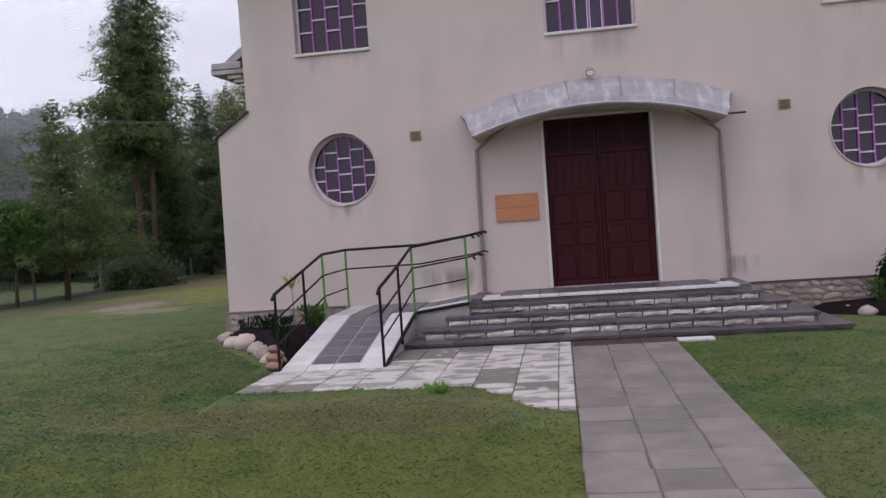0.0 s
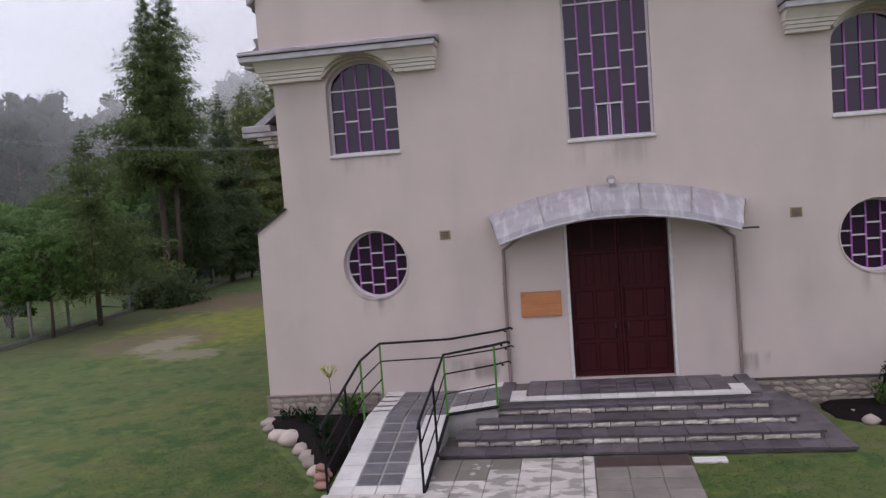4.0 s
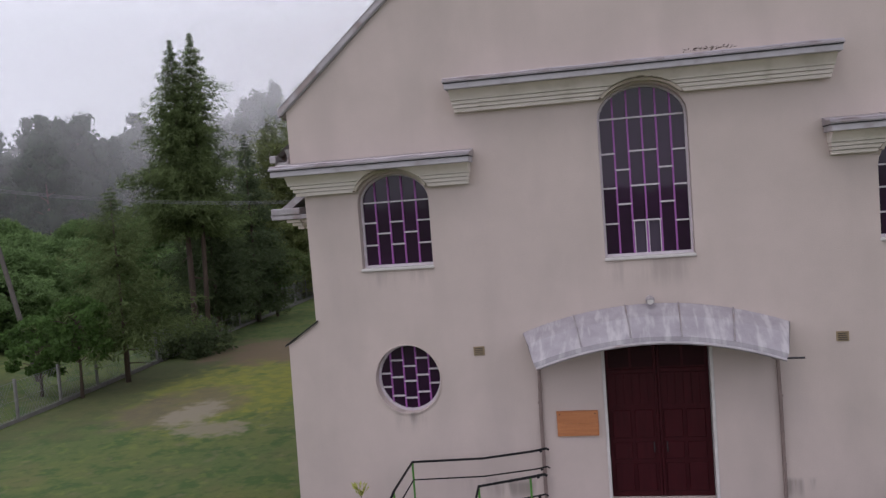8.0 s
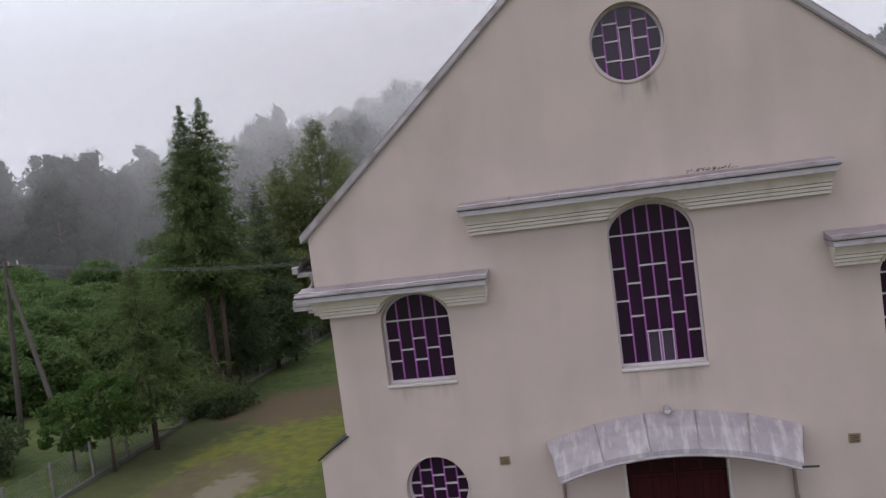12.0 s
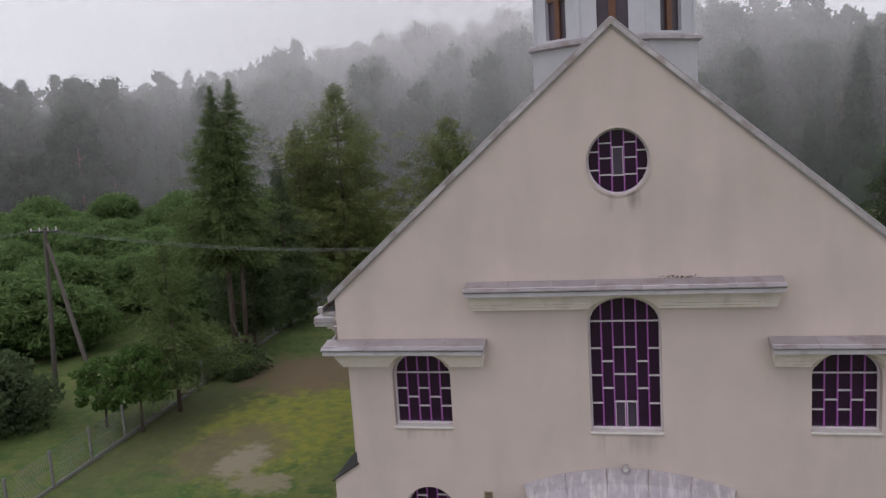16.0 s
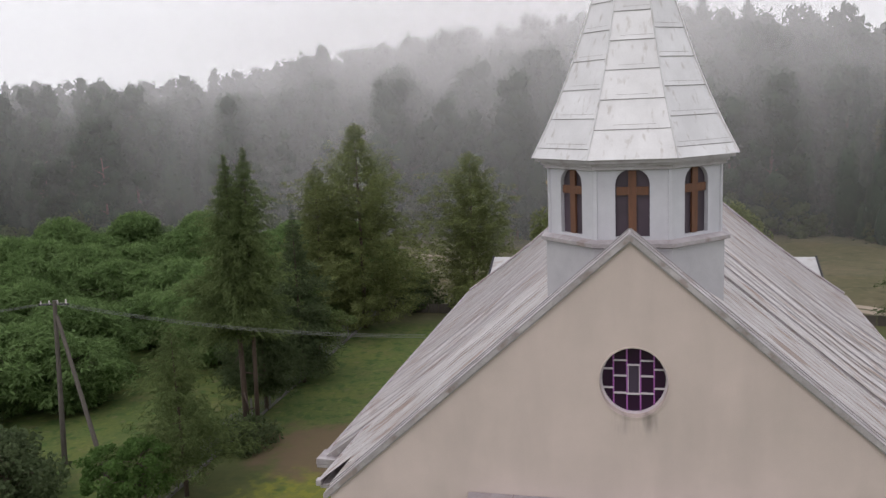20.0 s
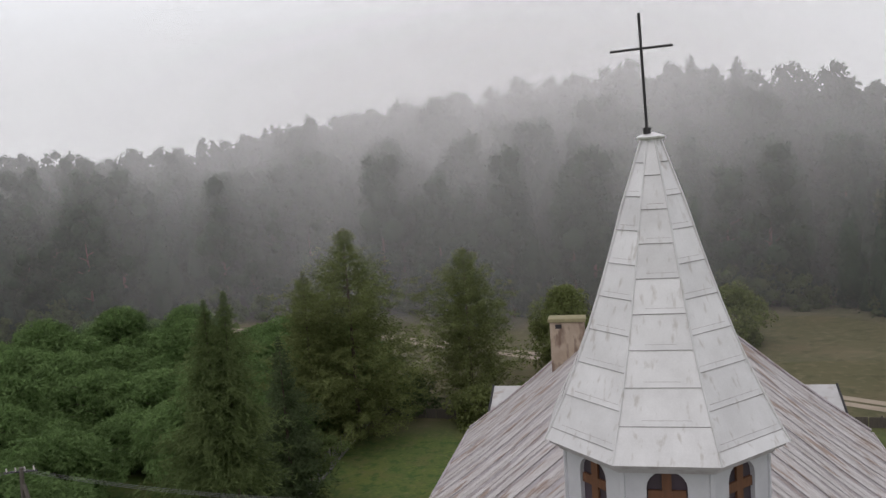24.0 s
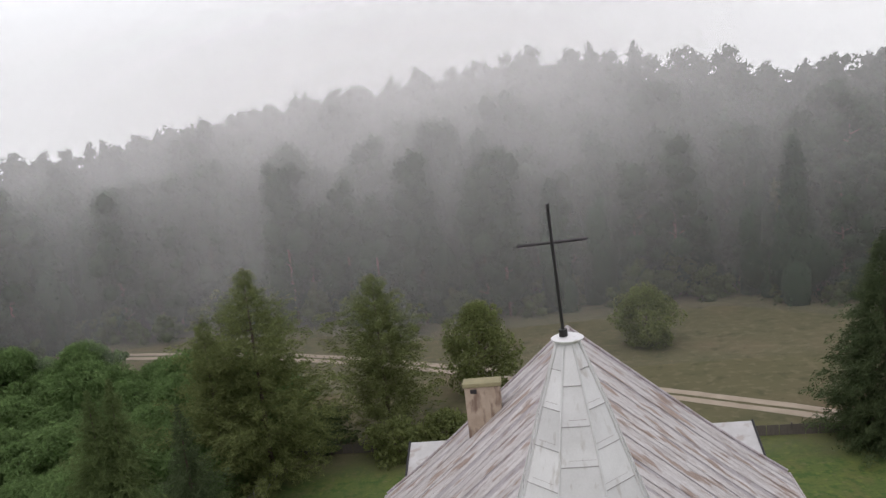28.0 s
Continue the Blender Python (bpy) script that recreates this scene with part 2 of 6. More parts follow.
DAMP_PAVER = surface("damp_dark_slab", (0.215, 0.19, 0.165), (0.14, 0.122, 0.105), 0.6, scale=2.6, fine=40, bump=0.2, vary=0.10,
                     stain=(0.50, 0.455, 0.43), stain_scale=2.6, stain_amount=0.8, stain_edge=(0.60, 0.64))
MORTAR = surface("dark_joint_mortar", (0.10, 0.085, 0.08), (0.06, 0.05, 0.05), 0.9, scale=5, fine=60, bump=0.3)
JOINT_PALE = surface("pale_joint_mortar", (0.34, 0.31, 0.30), (0.24, 0.22, 0.21), 0.9, scale=5, fine=60, bump=0.3)
JOINT_SAND = surface("joint_sand", (0.15, 0.13, 0.10), (0.085, 0.085, 0.045), 0.95, scale=3, fine=40, bump=0.4)
WET_SLAB = surface("wet_brown_slab", (0.085, 0.050, 0.046), (0.05, 0.032, 0.03), 0.5, scale=3, fine=40, bump=0.25)
RAMP_TILE = surface("ramp_slate_tile", (0.150, 0.138, 0.155), (0.090, 0.082, 0.092), 0.4, scale=4, fine=50, bump=0.2, vary=0.15)
RUBBLE = surface("rubble_stone", (0.36, 0.30, 0.25), (0.20, 0.165, 0.14), 0.85, scale=5, fine=40, bump=0.5, vary=0.3)
PLINTH = surface("plinth_mortar", (0.27, 0.21, 0.185), (0.17, 0.135, 0.115), 0.95, scale=4, fine=40, bump=0.6)
RED_STONE = surface("reddish_stone", (0.36, 0.20, 0.145), (0.24, 0.13, 0.10), 0.85, scale=5, fine=40, bump=0.4, vary=0.3)
STEP_BED = surface("step_mortar", (0.17, 0.145, 0.135), (0.10, 0.085, 0.08), 0.95, scale=5, fine=50, bump=0.4)
BOULDER = surface("field_boulder", (0.42, 0.34, 0.29), (0.28, 0.22, 0.20), 0.8, scale=4, fine=40, bump=0.4, vary=0.35)
SOIL = surface("bed_soil", (0.018, 0.013, 0.013), (0.010, 0.008, 0.008), 0.95, scale=5, fine=45, bump=0.7)
for dull, gloss in ((DOOR_DARK, 0.08), (SOIL, 0.05), (RAIL_BLACK, 0.2), (MORTAR, 0.1)):
    dull.node_tree.nodes["Principled BSDF"].inputs["Specular IOR Level"].default_value = gloss
BARK = surface("conifer_bark", (0.12, 0.085, 0.065), (0.07, 0.05, 0.04), 0.9, scale=3, stretch=(4, 4, 0.7), fine=30, bump=0.5)
PINE_BARK = surface("pine_bark", (0.17, 0.115, 0.085), (0.11, 0.07, 0.05), 0.9, scale=3, stretch=(4, 4, 0.7), fine=30, bump=0.5)
POLE_WOOD = surface("old_pole_wood", (0.12, 0.105, 0.09), (0.075, 0.064, 0.056), 0.9, scale=4, stretch=(4, 4, 0.5), fine=40, bump=0.3)
CONCRETE = surface("fence_concrete", (0.20, 0.195, 0.18), (0.13, 0.125, 0.115), 0.85, scale=4, fine=50, bump=0.3)
WIRE = surface("galvanised_wire", (0.20, 0.20, 0.20), (0.14, 0.14, 0.14), 0.6, 0.3, scale=8, fine=60, bump=0.0)
CHIMNEY = surface("chimney_plaster", (0.42, 0.34, 0.27), (0.29, 0.22, 0.17), 0.9, scale=2.2, fine=40, bump=0.3,
                  stain=(0.14, 0.09, 0.07), stain_scale=2.2, stain_stretch=(1.5, 1.5, 0.5), stain_amount=0.85, stain_edge=(0.48, 0.64))
MOSSY = surface("mossy_chimney_cap", (0.28, 0.245, 0.14), (0.19, 0.17, 0.10), 0.9, scale=4, fine=40, bump=0.4)
CROSS_WOOD = surface("tan_belfry_cross", (0.150, 0.062, 0.032), (0.10, 0.043, 0.023), 0.6, scale=4, stretch=(4, 4, 0.6), fine=50, bump=0.1)
TRACK = surface("sandy_track", (0.38, 0.315, 0.25), (0.27, 0.22, 0.17), 0.95, scale=0.6, fine=12, bump=0.3)


def leaf(name, colour, other, scale=0.5, rough=0.7):
    m = surface(name, colour, other, rough, scale=scale, fine=9, bump=0, island=0.22)
    n, l, bsdf = nodes_of(m)
    bsdf.inputs["Specular IOR Level"].default_value = 0.15
    thin, mix, out = n.new("ShaderNodeBsdfTranslucent"), n.new("ShaderNodeMixShader"), n["Material Output"]
    l.new(bsdf.inputs["Base Color"].links[0].from_socket, thin.inputs["Color"])
    mix.inputs[0].default_value = 0.55
    l.new(bsdf.outputs[0], mix.inputs[1])
    l.new(thin.outputs[0], mix.inputs[2])
    l.new(mix.outputs[0], out.inputs["Surface"])
    return m


SPRUCE = leaf("spruce_needles", (0.115, 0.145, 0.070), (0.078, 0.108, 0.052))
LARCH = leaf("larch_needles", (0.158, 0.200, 0.078), (0.108, 0.146, 0.056))
PINE = leaf("pine_needles", (0.058, 0.092, 0.050), (0.040, 0.066, 0.038), 0.12)
FIR = leaf("fir_needles", (0.046, 0.080, 0.044), (0.034, 0.060, 0.036), 0.12)
WOOD_EDGE = leaf("wood_edge_leaves", (0.105, 0.135, 0.052), (0.070, 0.098, 0.040), 0.15)
ROWAN = leaf("fresh_leaves", (0.110, 0.185, 0.052), (0.078, 0.138, 0.038))
LOCUST = leaf("locust_leaves", (0.190, 0.275, 0.105), (0.100, 0.162, 0.054))
POPLAR = leaf("poplar_leaves", (0.205, 0.232, 0.088), (0.138, 0.162, 0.062))
THUJA = leaf("thuja_scales", (0.014, 0.040, 0.014), (0.009, 0.026, 0.010), 2)
WEED = leaf("weed_leaves", (0.20, 0.36, 0.05), (0.14, 0.27, 0.04), 3)
BED_LEAF = leaf("bed_plant_leaves", (0.12, 0.20, 0.04), (0.06, 0.12, 0.03), 3)
FLOWER = surface("yellow_green_bloom", (0.45, 0.45, 0.12), (0.35, 0.36, 0.08), 0.7, scale=5, bump=0)


def glass(name, colour, rough):
    m = bpy.data.materials.new(name)
    n, l, bsdf = nodes_of(m)
    geo, tex, mix = n.new("ShaderNodeNewGeometry"), n.new("ShaderNodeTexNoise"), n.new("ShaderNodeMix")
    tex.inputs["Scale"].default_value = 1.7
    l.new(geo.outputs["Position"], tex.inputs["Vector"])
    mix.data_type = "RGBA"
    mix.inputs[6].default_value, mix.inputs[7].default_value = (*colour, 1), (colour[0] * 2.4, colour[1] * 2.0, colour[2] * 2.3, 1)
    l.new(tex.outputs["Fac"], mix.inputs[0])
    l.new(mix.outputs[2], bsdf.inputs["Base Color"])
    bsdf.inputs["Roughness"].default_value = rough
    bsdf.inputs["Specular IOR Level"].default_value = 0.28
    bump = n.new("ShaderNodeBump")
    bump.inputs["Strength"].default_value, bump.inputs["Distance"].default_value = 0.12, 0.02
    l.new(tex.outputs["Fac"], bump.inputs["Height"])
    l.new(bump.outputs[0], bsdf.inputs["Normal"])
    return m


GLASS = glass("dark_violet_glass", (0.015, 0.005, 0.017), 0.06)
GLASS.node_tree.nodes["Principled BSDF"].inputs["Specular IOR Level"].default_value = 0.45
GLASS_PALE = glass("frosted_vent_glass", (0.034, 0.028, 0.040), 0.35)
BELFRY_GLASS = glass("belfry_glass", (0.040, 0.034, 0.040), 0.3)


# ---- mesh helpers ----
def mesh_of(bm, name, mat, smooth=False):
    me = bpy.data.meshes.new(name)
    bmesh.ops.recalc_face_normals(bm, faces=bm.faces)
    bm.to_mesh(me)
    bm.free()
    if mat:
        me.materials.append(mat)
    if smooth:
        for p in me.polygons:
            p.use_smooth = True
    return me


def part(name, bm, mat, parent=None, label="", smooth=False):
    """One mesh object, under a thing or under a part. bm: a bmesh or a finished mesh."""
    me = bm if isinstance(bm, bpy.types.Mesh) else mesh_of(bm, name, mat, smooth)
    ob = new(name, me)
    ob.parent = parent
    if label:
        ob["label"] = label
    return ob


def thing(name, label, category, group="", kind="", at=(0, 0, 0), rz=0.0):
    ob = new(name)
    ob.empty_display_size = 0.2
    ob.location, ob.rotation_euler = at, (0, 0, radians(rz))
    return tagged(ob, label, category, group, kind)


def add_box(bm, x0, x1, y0, y1, z0, z1, bevel=0.0):
    vs = [bm.verts.new((x, y, z)) for z in (z0, z1) for y in (y0, y1) for x in (x0, x1)]
    fs = [bm.faces.new([vs[i] for i in f]) for f in ((0, 2, 3, 1), (4, 5, 7, 6), (0, 1, 5, 4), (2, 6, 7, 3), (0, 4, 6, 2), (1, 3, 7, 5))]
    if bevel:
        bmesh.ops.bevel(bm, geom=list({e for f in fs for e in f.edges}), offset=bevel, segments=1, affect="EDGES", profile=0.5)
    return bm


def box(x0, x1, y0, y1, z0, z1, bevel=0.0):
    return add_box(bmesh.new(), x0, x1, y0, y1, z0, z1, bevel)


def add_tube(bm, pts, radius, sides=8, cap=True):
    """A round bar along points; radius: one number or one for each point."""
    pts = [Vector(p) for p in pts]
    rad = radius if isinstance(radius, (list, tuple)) else [radius] * len(pts)
    rings, side = [], None
    for i, p in enumerate(pts):
        d = (pts[min(i + 1, len(pts) - 1)] - pts[max(i - 1, 0)]).normalized()
        if side is None:
            side = d.cross(Vector((0, 0, 1)) if abs(d.z) < 0.9 else Vector((1, 0, 0))).normalized()
        side = (side - d * side.dot(d)).normalized()
        up = d.cross(side)
        rings.append([bm.verts.new(p + rad[i] * (math.cos(a) * side + math.sin(a) * up)) for a in (2 * math.pi * k / sides for k in range(sides))])
    for a, b in zip(rings, rings[1:]):
        for k in range(sides):
            bm.faces.new((a[k], a[(k + 1) % sides], b[(k + 1) % sides], b[k]))
    if cap:
        bm.faces.new(rings[0][::-1])
        bm.faces.new(rings[-1])
    return bm


def tube(pts, radius, sides=8):
    return add_tube(bmesh.new(), pts, radius, sides)


def add_prism(bm, pts, y0, y1):
    """A polygon in x and z, extruded from y0 to y1."""
    a, b = [bm.verts.new((x, y0, z)) for x, z in pts], [bm.verts.new((x, y1, z)) for x, z in pts]
    bm.faces.new(a)
    bm.faces.new(b[::-1])
    for i in range(len(pts)):
        j = (i + 1) % len(pts)
        bm.faces.new((a[j], a[i], b[i], b[j]))
    return bm


def prism(pts, y0, y1):
    return add_prism(bmesh.new(), pts, y0, y1)


def holed_slab(outline, holes, y0, y1):
    """A wall in x and z, from y0 to y1, with openings that go right through."""
    bm = bmesh.new()
    for y in (y0, y1):
        edges = []
        for loop in (outline, *holes):
            vs = [bm.verts.new((x, y, z)) for x, z in loop]
            edges += [bm.edges.new((vs[i], vs[(i + 1) % len(vs)])) for i in range(len(vs))]
        bmesh.ops.triangle_fill(bm, use_beauty=True, use_dissolve=False, edges=edges)
    for loop in (outline, *holes):
        for i in range(len(loop)):
            (xa, za), (xb, zb) = loop[i], loop[(i + 1) % len(loop)]
            bm.faces.new([bm.verts.new(v) for v in ((xa, y0, za), (xb, y0, zb), (xb, y1, zb), (xa, y1, za))])
    bmesh.ops.remove_doubles(bm, verts=bm.verts, dist=0.0005)
    return bm


def place(me, name, parent, m=None):
    """A piece that shares its mesh with others."""
    ob = new(name, me)
    ob.parent = parent
    if m is not None:
        ob.matrix_basis = m
    return ob


def quads_mesh(name, verts, faces, mat, smooth=False):
    me = bpy.data.meshes.new(name)
    me.from_pydata(verts, [], faces)
    me.materials.append(mat)
    if smooth:
        me.polygons.foreach_set("use_smooth", [True] * len(me.polygons))
    return me


# ---- ground ----
def smooth(a, b, v):
    k = min(1.0, max(0.0, (v - a) / (b - a)))
    return k * k * (3 - 2 * k)


def forest_edge(x):
    return 90.0 - 0.10 * x + 3.0 * math.sin(x * 0.11) + 2.0 * math.sin(x * 0.37)


def ground_z(x, y):
    hill = smooth(0, 60, y - forest_edge(x)) * (13.0 + 0.045 * max(-100, min(0, x)) - 0.05 * max(0, min(45, x)))
    far = smooth(60, 400, -x - 60) * 2.0
    fall = 45.0 * smooth(150, 620, y - forest_edge(x)) if x > -150 else 45.0 * smooth(150, 620, y - forest_edge(-150))
    swell = 0.10 * (noise.noise((x * 0.09, y * 0.09, 1.0)) if abs(x) > 9 or y > 34 or y < -6 else 0.0) * smooth(0, 3, max(abs(x) - 9, y - 34, -6 - y))
    return hill + far + swell - fall


def steps_out(near, far, first):
    vals, v, d = [0.0], 0.0, first
    while v < far:
        d = first if v < near else d * 1.25
        v += d
        vals.append(v)
    return vals


def ground_sheet():
    right, ahead, back = steps_out(45, 2600, 1.5), steps_out(150, 2600, 1.5), steps_out(30, 2600, 1.5)
    xs, ys = [-v for v in right[:0:-1]] + right, [-v for v in back[:0:-1]] + ahead
    verts = [(x, y, ground_z(x, y)) for y in ys for x in xs]
    w = len(xs)
    faces = [(j * w + i, j * w + i + 1, (j + 1) * w + i + 1, (j + 1) * w + i) for j in range(len(ys) - 1) for i in range(w - 1)]
    m = surface("lawn_and_field", (0.060, 0.098, 0.018), (0.084, 0.104, 0.024), 0.95, scale=0.35, fine=14, bump=0.5, amount=0.5,
                stain=(0.118, 0.128, 0.024), stain_scale=0.22, stain_amount=0.55, stain_edge=(0.48, 0.66))
    n, l, bsdf = nodes_of(m)
    lawn = bsdf.inputs["Base Color"].links[0].from_socket
    geo, sep = n.new("ShaderNodeNewGeometry"), n.new("ShaderNodeSeparateXYZ")
    l.new(geo.outputs["Position"], sep.inputs[0])

    def noisy(scale, detail=5):
        t = n.new("ShaderNodeTexNoise")
        t.inputs["Scale"].default_value, t.inputs["Detail"].default_value = scale, detail
        l.new(geo.outputs["Position"], t.inputs["Vector"])
        return t.outputs["Fac"]

    def ranged(v, a, b, top=1.0):
        r = n.new("ShaderNodeMapRange")
        r.interpolation_type = "SMOOTHSTEP"
        r.inputs["From Min"].default_value, r.inputs["From Max"].default_value, r.inputs["To Max"].default_value = a, b, top
        l.new(v, r.inputs["Value"])
        return r.outputs[0]

    def maths(op, a, b):
        k = n.new("ShaderNodeMath")
        k.operation = op
        for i, v in enumerate((a, b)):
            if isinstance(v, (int, float)):
                k.inputs[i].default_value = v
            else:
                l.new(v, k.inputs[i])
        return k.outputs[0]

    def over(base, colour, mask):
        k = n.new("ShaderNodeMix")
        k.data_type = "RGBA"
        l.new(base, k.inputs[6])
        k.inputs[7].default_value = (*colour, 1)
        l.new(mask, k.inputs[0])
        return k.outputs[2]

    jitter = maths("MULTIPLY", maths("SUBTRACT", noisy(0.12), 0.5), 14.0)
    ahead_of = maths("ADD", sep.outputs["Y"], jitter)
    out = over(lawn, (0.112, 0.100, 0.036), ranged(noisy(0.42, 8), 0.50, 0.66, 0.5))
    out = over(out, (0.030, 0.074, 0.008), ranged(noisy(1.1, 8), 0.50, 0.62, 0.75))
    out = over(out, (0.125, 0.150, 0.026), ranged(noisy(2.3, 8), 0.54, 0.68, 0.6))
    out = over(out, (0.034, 0.066, 0.012), ranged(noisy(3.4, 8), 0.48, 0.68, 0.5))
    out = over(out, (0.110, 0.112, 0.036), ranged(noisy(6.0, 8), 0.52, 0.72, 0.4))

    out = over(out, (0.160, 0.128, 0.072), ranged(noisy(1.45, 8), 0.58, 0.72, 0.4))

    def patch(cx, cy, rx, ry, top, scale=0.9, rough=3.6):
        wob = maths("MULTIPLY", maths("SUBTRACT", noisy(scale, 8), 0.5), rough)
        dx = maths("DIVIDE", maths("SUBTRACT", sep.outputs["X"], cx), rx)
        dy = maths("DIVIDE", maths("SUBTRACT", sep.outputs["Y"], cy), ry)
        d = maths("ADD", maths("ADD", maths("MULTIPLY", dx, dx), maths("MULTIPLY", dy, dy)), wob)
        r = n.new("ShaderNodeMapRange")
        r.interpolation_type = "SMOOTHSTEP"
        for key, val in (("From Min", 0.3), ("From Max", 1.9), ("To Min", top), ("To Max", 0.0)):
            r.inputs[key].default_value = val
        l.new(d, r.inputs["Value"])
        return r.outputs[0]

    # shade along the fence trees, painted into the lawn colour
    out = over(out, (0.062, 0.066, 0.020), patch(-19.5, 15.0, 2.6, 8.0, 0.7))
    out = over(out, (0.165, 0.170, 0.020), patch(-14.6, 14.0, 3.0, 5.0, 0.55, 0.7, 5.5))
    out = over(out, (0.185, 0.182, 0.018), maths("MULTIPLY", patch(-14.2, 14.4, 3.6, 5.6, 1.0, 1.6, 4.0), ranged(noisy(1.9, 8), 0.44, 0.58, 0.7)))
    out = over(out, (0.150, 0.118, 0.052), patch(-2.9, -7.3, 2.6, 0.75, 0.5, 1.4, 3.0))
    out = over(out, (0.135, 0.140, 0.024), patch(-2.4, -9.4, 2.4, 1.3, 0.6, 1.6, 5.0))
    out = over(out, (0.125, 0.082, 0.050), patch(-16.2, 21.6, 3.4, 3.2, 0.85))
    out = over(out, (0.115, 0.085, 0.055), patch(-16.0, 11.0, 2.0, 2.8, 0.7))
    out = over(out, (0.22, 0.19, 0.135), patch(-15.0, 10.1, 0.85, 1.5, 0.85, 2.2, 5.0))
    out = over(out, (0.20, 0.17, 0.12), patch(-13.4, 8.1, 1.2, 0.75, 0.8, 2.2, 5.0))
    field = ranged(ahead_of, 44, 52)
    out = over(out, (0.098, 0.086, 0.044), maths("MULTIPLY", field, 0.92))
    out = over(out, (0.170, 0.112, 0.070), maths("MULTIPLY", field, ranged(noisy(0.06), 0.50, 0.68, 0.6)))
    out = over(out, (0.066, 0.070, 0.030), maths("MULTIPLY", field, ranged(noisy(0.35), 0.46, 0.66, 0.5)))
    out = over(out, (0.150, 0.122, 0.070), maths("MULTIPLY", field, ranged(noisy(1.1, 8), 0.50, 0.66, 0.55)))
    out = over(out, (0.048, 0.052, 0.022), maths("MULTIPLY", field, ranged(noisy(0.7, 8), 0.56, 0.70, 0.6)))
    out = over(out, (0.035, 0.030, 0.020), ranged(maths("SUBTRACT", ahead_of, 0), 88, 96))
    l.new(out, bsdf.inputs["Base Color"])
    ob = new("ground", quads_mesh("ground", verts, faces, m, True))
    return tagged(ob, "mown lawn with moss patches and painted shade by the fence, running into rough dry field", "ground", kind="structure")


ground_sheet()


def ribbon(name, pts, width, mat, label, category, lift=0.02):
    """A worn strip that follows the ground."""
    verts, faces, path = [], [], []
    for (xa, ya), (xb, yb) in zip(pts, pts[1:]):
        path += [(xa + (xb - xa) * k / 10, ya + (yb - ya) * k / 10) for k in range(10)]
    path.append(pts[-1])
    for i, (x, y) in enumerate(path):
        (xa, ya), (xb, yb) = path[max(0, i - 1)], path[min(len(path) - 1, i + 1)]
        d = math.hypot(xb - xa, yb - ya)
        nx, ny = -(yb - ya) / d, (xb - xa) / d
        for k in range(5):
            s = (k / 2 - 1) * width / 2 * (1 + 0.25 * noise.noise((x * 0.6, y * 0.6, k)))
            z = ground_z(x + nx * s, y + ny * s)
            verts.append((x + nx * s, y + ny * s, z + lift + (0.012 if k in (1, 3) else 0.0)))
        if i:
            faces += [(5 * i - 5 + k, 5 * i - 4 + k, 5 * i + 1 + k, 5 * i + k) for k in range(4)]
    return tagged(new(name, quads_mesh(name, verts, faces, mat, True)), label, category, kind="structure")


for off in (-0.85, 0.85):
    ribbon("track", [(60, 33 + off), (40, 42.5 + off), (21.3, 51.3 + off), (12.2, 57.0 + off), (2, 63.3 + off), (-11.4, 70.4 + off), (-18.1, 74.2 + off),
                     (-30, 79 + off), (-43, 83 + off), (-62, 87 + off)], 1.0, TRACK, "pale sandy wheel rut of a field track", "track")


# ---- church: outline numbers ----
CX = 0.06            # the middle line of the front
RAKE = 0.871         # rise of the front gable per metre
APEX = 14.80
AXIS = 0.015         # the nave runs this much to the side per metre of depth


def oval(cx, cz, rx, rz, count=32):
    return [(cx + rx * math.cos(2 * math.pi * k / count), cz + rz * math.sin(2 * math.pi * k / count)) for k in range(count)]


def arched(cx, z0, spring, half, rise, count=14):
    return [(cx - half, z0), (cx + half, z0)] + [(cx + half * math.cos(math.pi * k / count), spring + rise * math.sin(math.pi * k / count)) for k in range(count + 1)]


SIDE_X = 4.83
WIN_C = dict(cx=CX + 0.03, z0=5.37, spring=8.01, half=0.83, rise=0.60)
WIN_L = dict(cx=-SIDE_X, z0=5.44, spring=6.76, half=0.73, rise=0.56)
WIN_R = dict(cx=SIDE_X + 0.06, z0=5.44, spring=6.76, half=0.73, rise=0.56)
ROSES = dict(left=(-4.80, 3.16, 0.67, 0.70), right=(4.86, 3.16, 0.67, 0.70), top=(0.06, 11.74, 0.71, 0.76))
DOOR_X, DOOR_W, DOOR_Z, DOOR_TOP = 0.09, 2.06, 0.62, 3.80

outline = [(-7.32, -0.3), (7.32, -0.3), (7.27, 3.96), (6.64, 4.40), (6.66, 7.1), (6.90, 7.5), (6.90, APEX - 6.90 * RAKE), (0, APEX),
           (-6.90, APEX - 6.90 * RAKE), (-6.90, 7.5), (-6.66, 7.1), (-6.64, 4.40), (-7.27, 3.96)]
holes = [arched(**w) for w in (WIN_C, WIN_L, WIN_R)] + [oval(*r) for r in ROSES.values()]
holes.append([(DOOR_X - DOOR_W / 2, DOOR_Z), (DOOR_X + DOOR_W / 2, DOOR_Z), (DOOR_X + DOOR_W / 2, DOOR_TOP), (DOOR_X - DOOR_W / 2, DOOR_TOP)])
wall_front = part("wall_front", holed_slab(outline, holes, 0.0, 0.45), PLASTER)
tagged(wall_front, "cream rendered church front with round and arched windows", "wall", kind="structure")

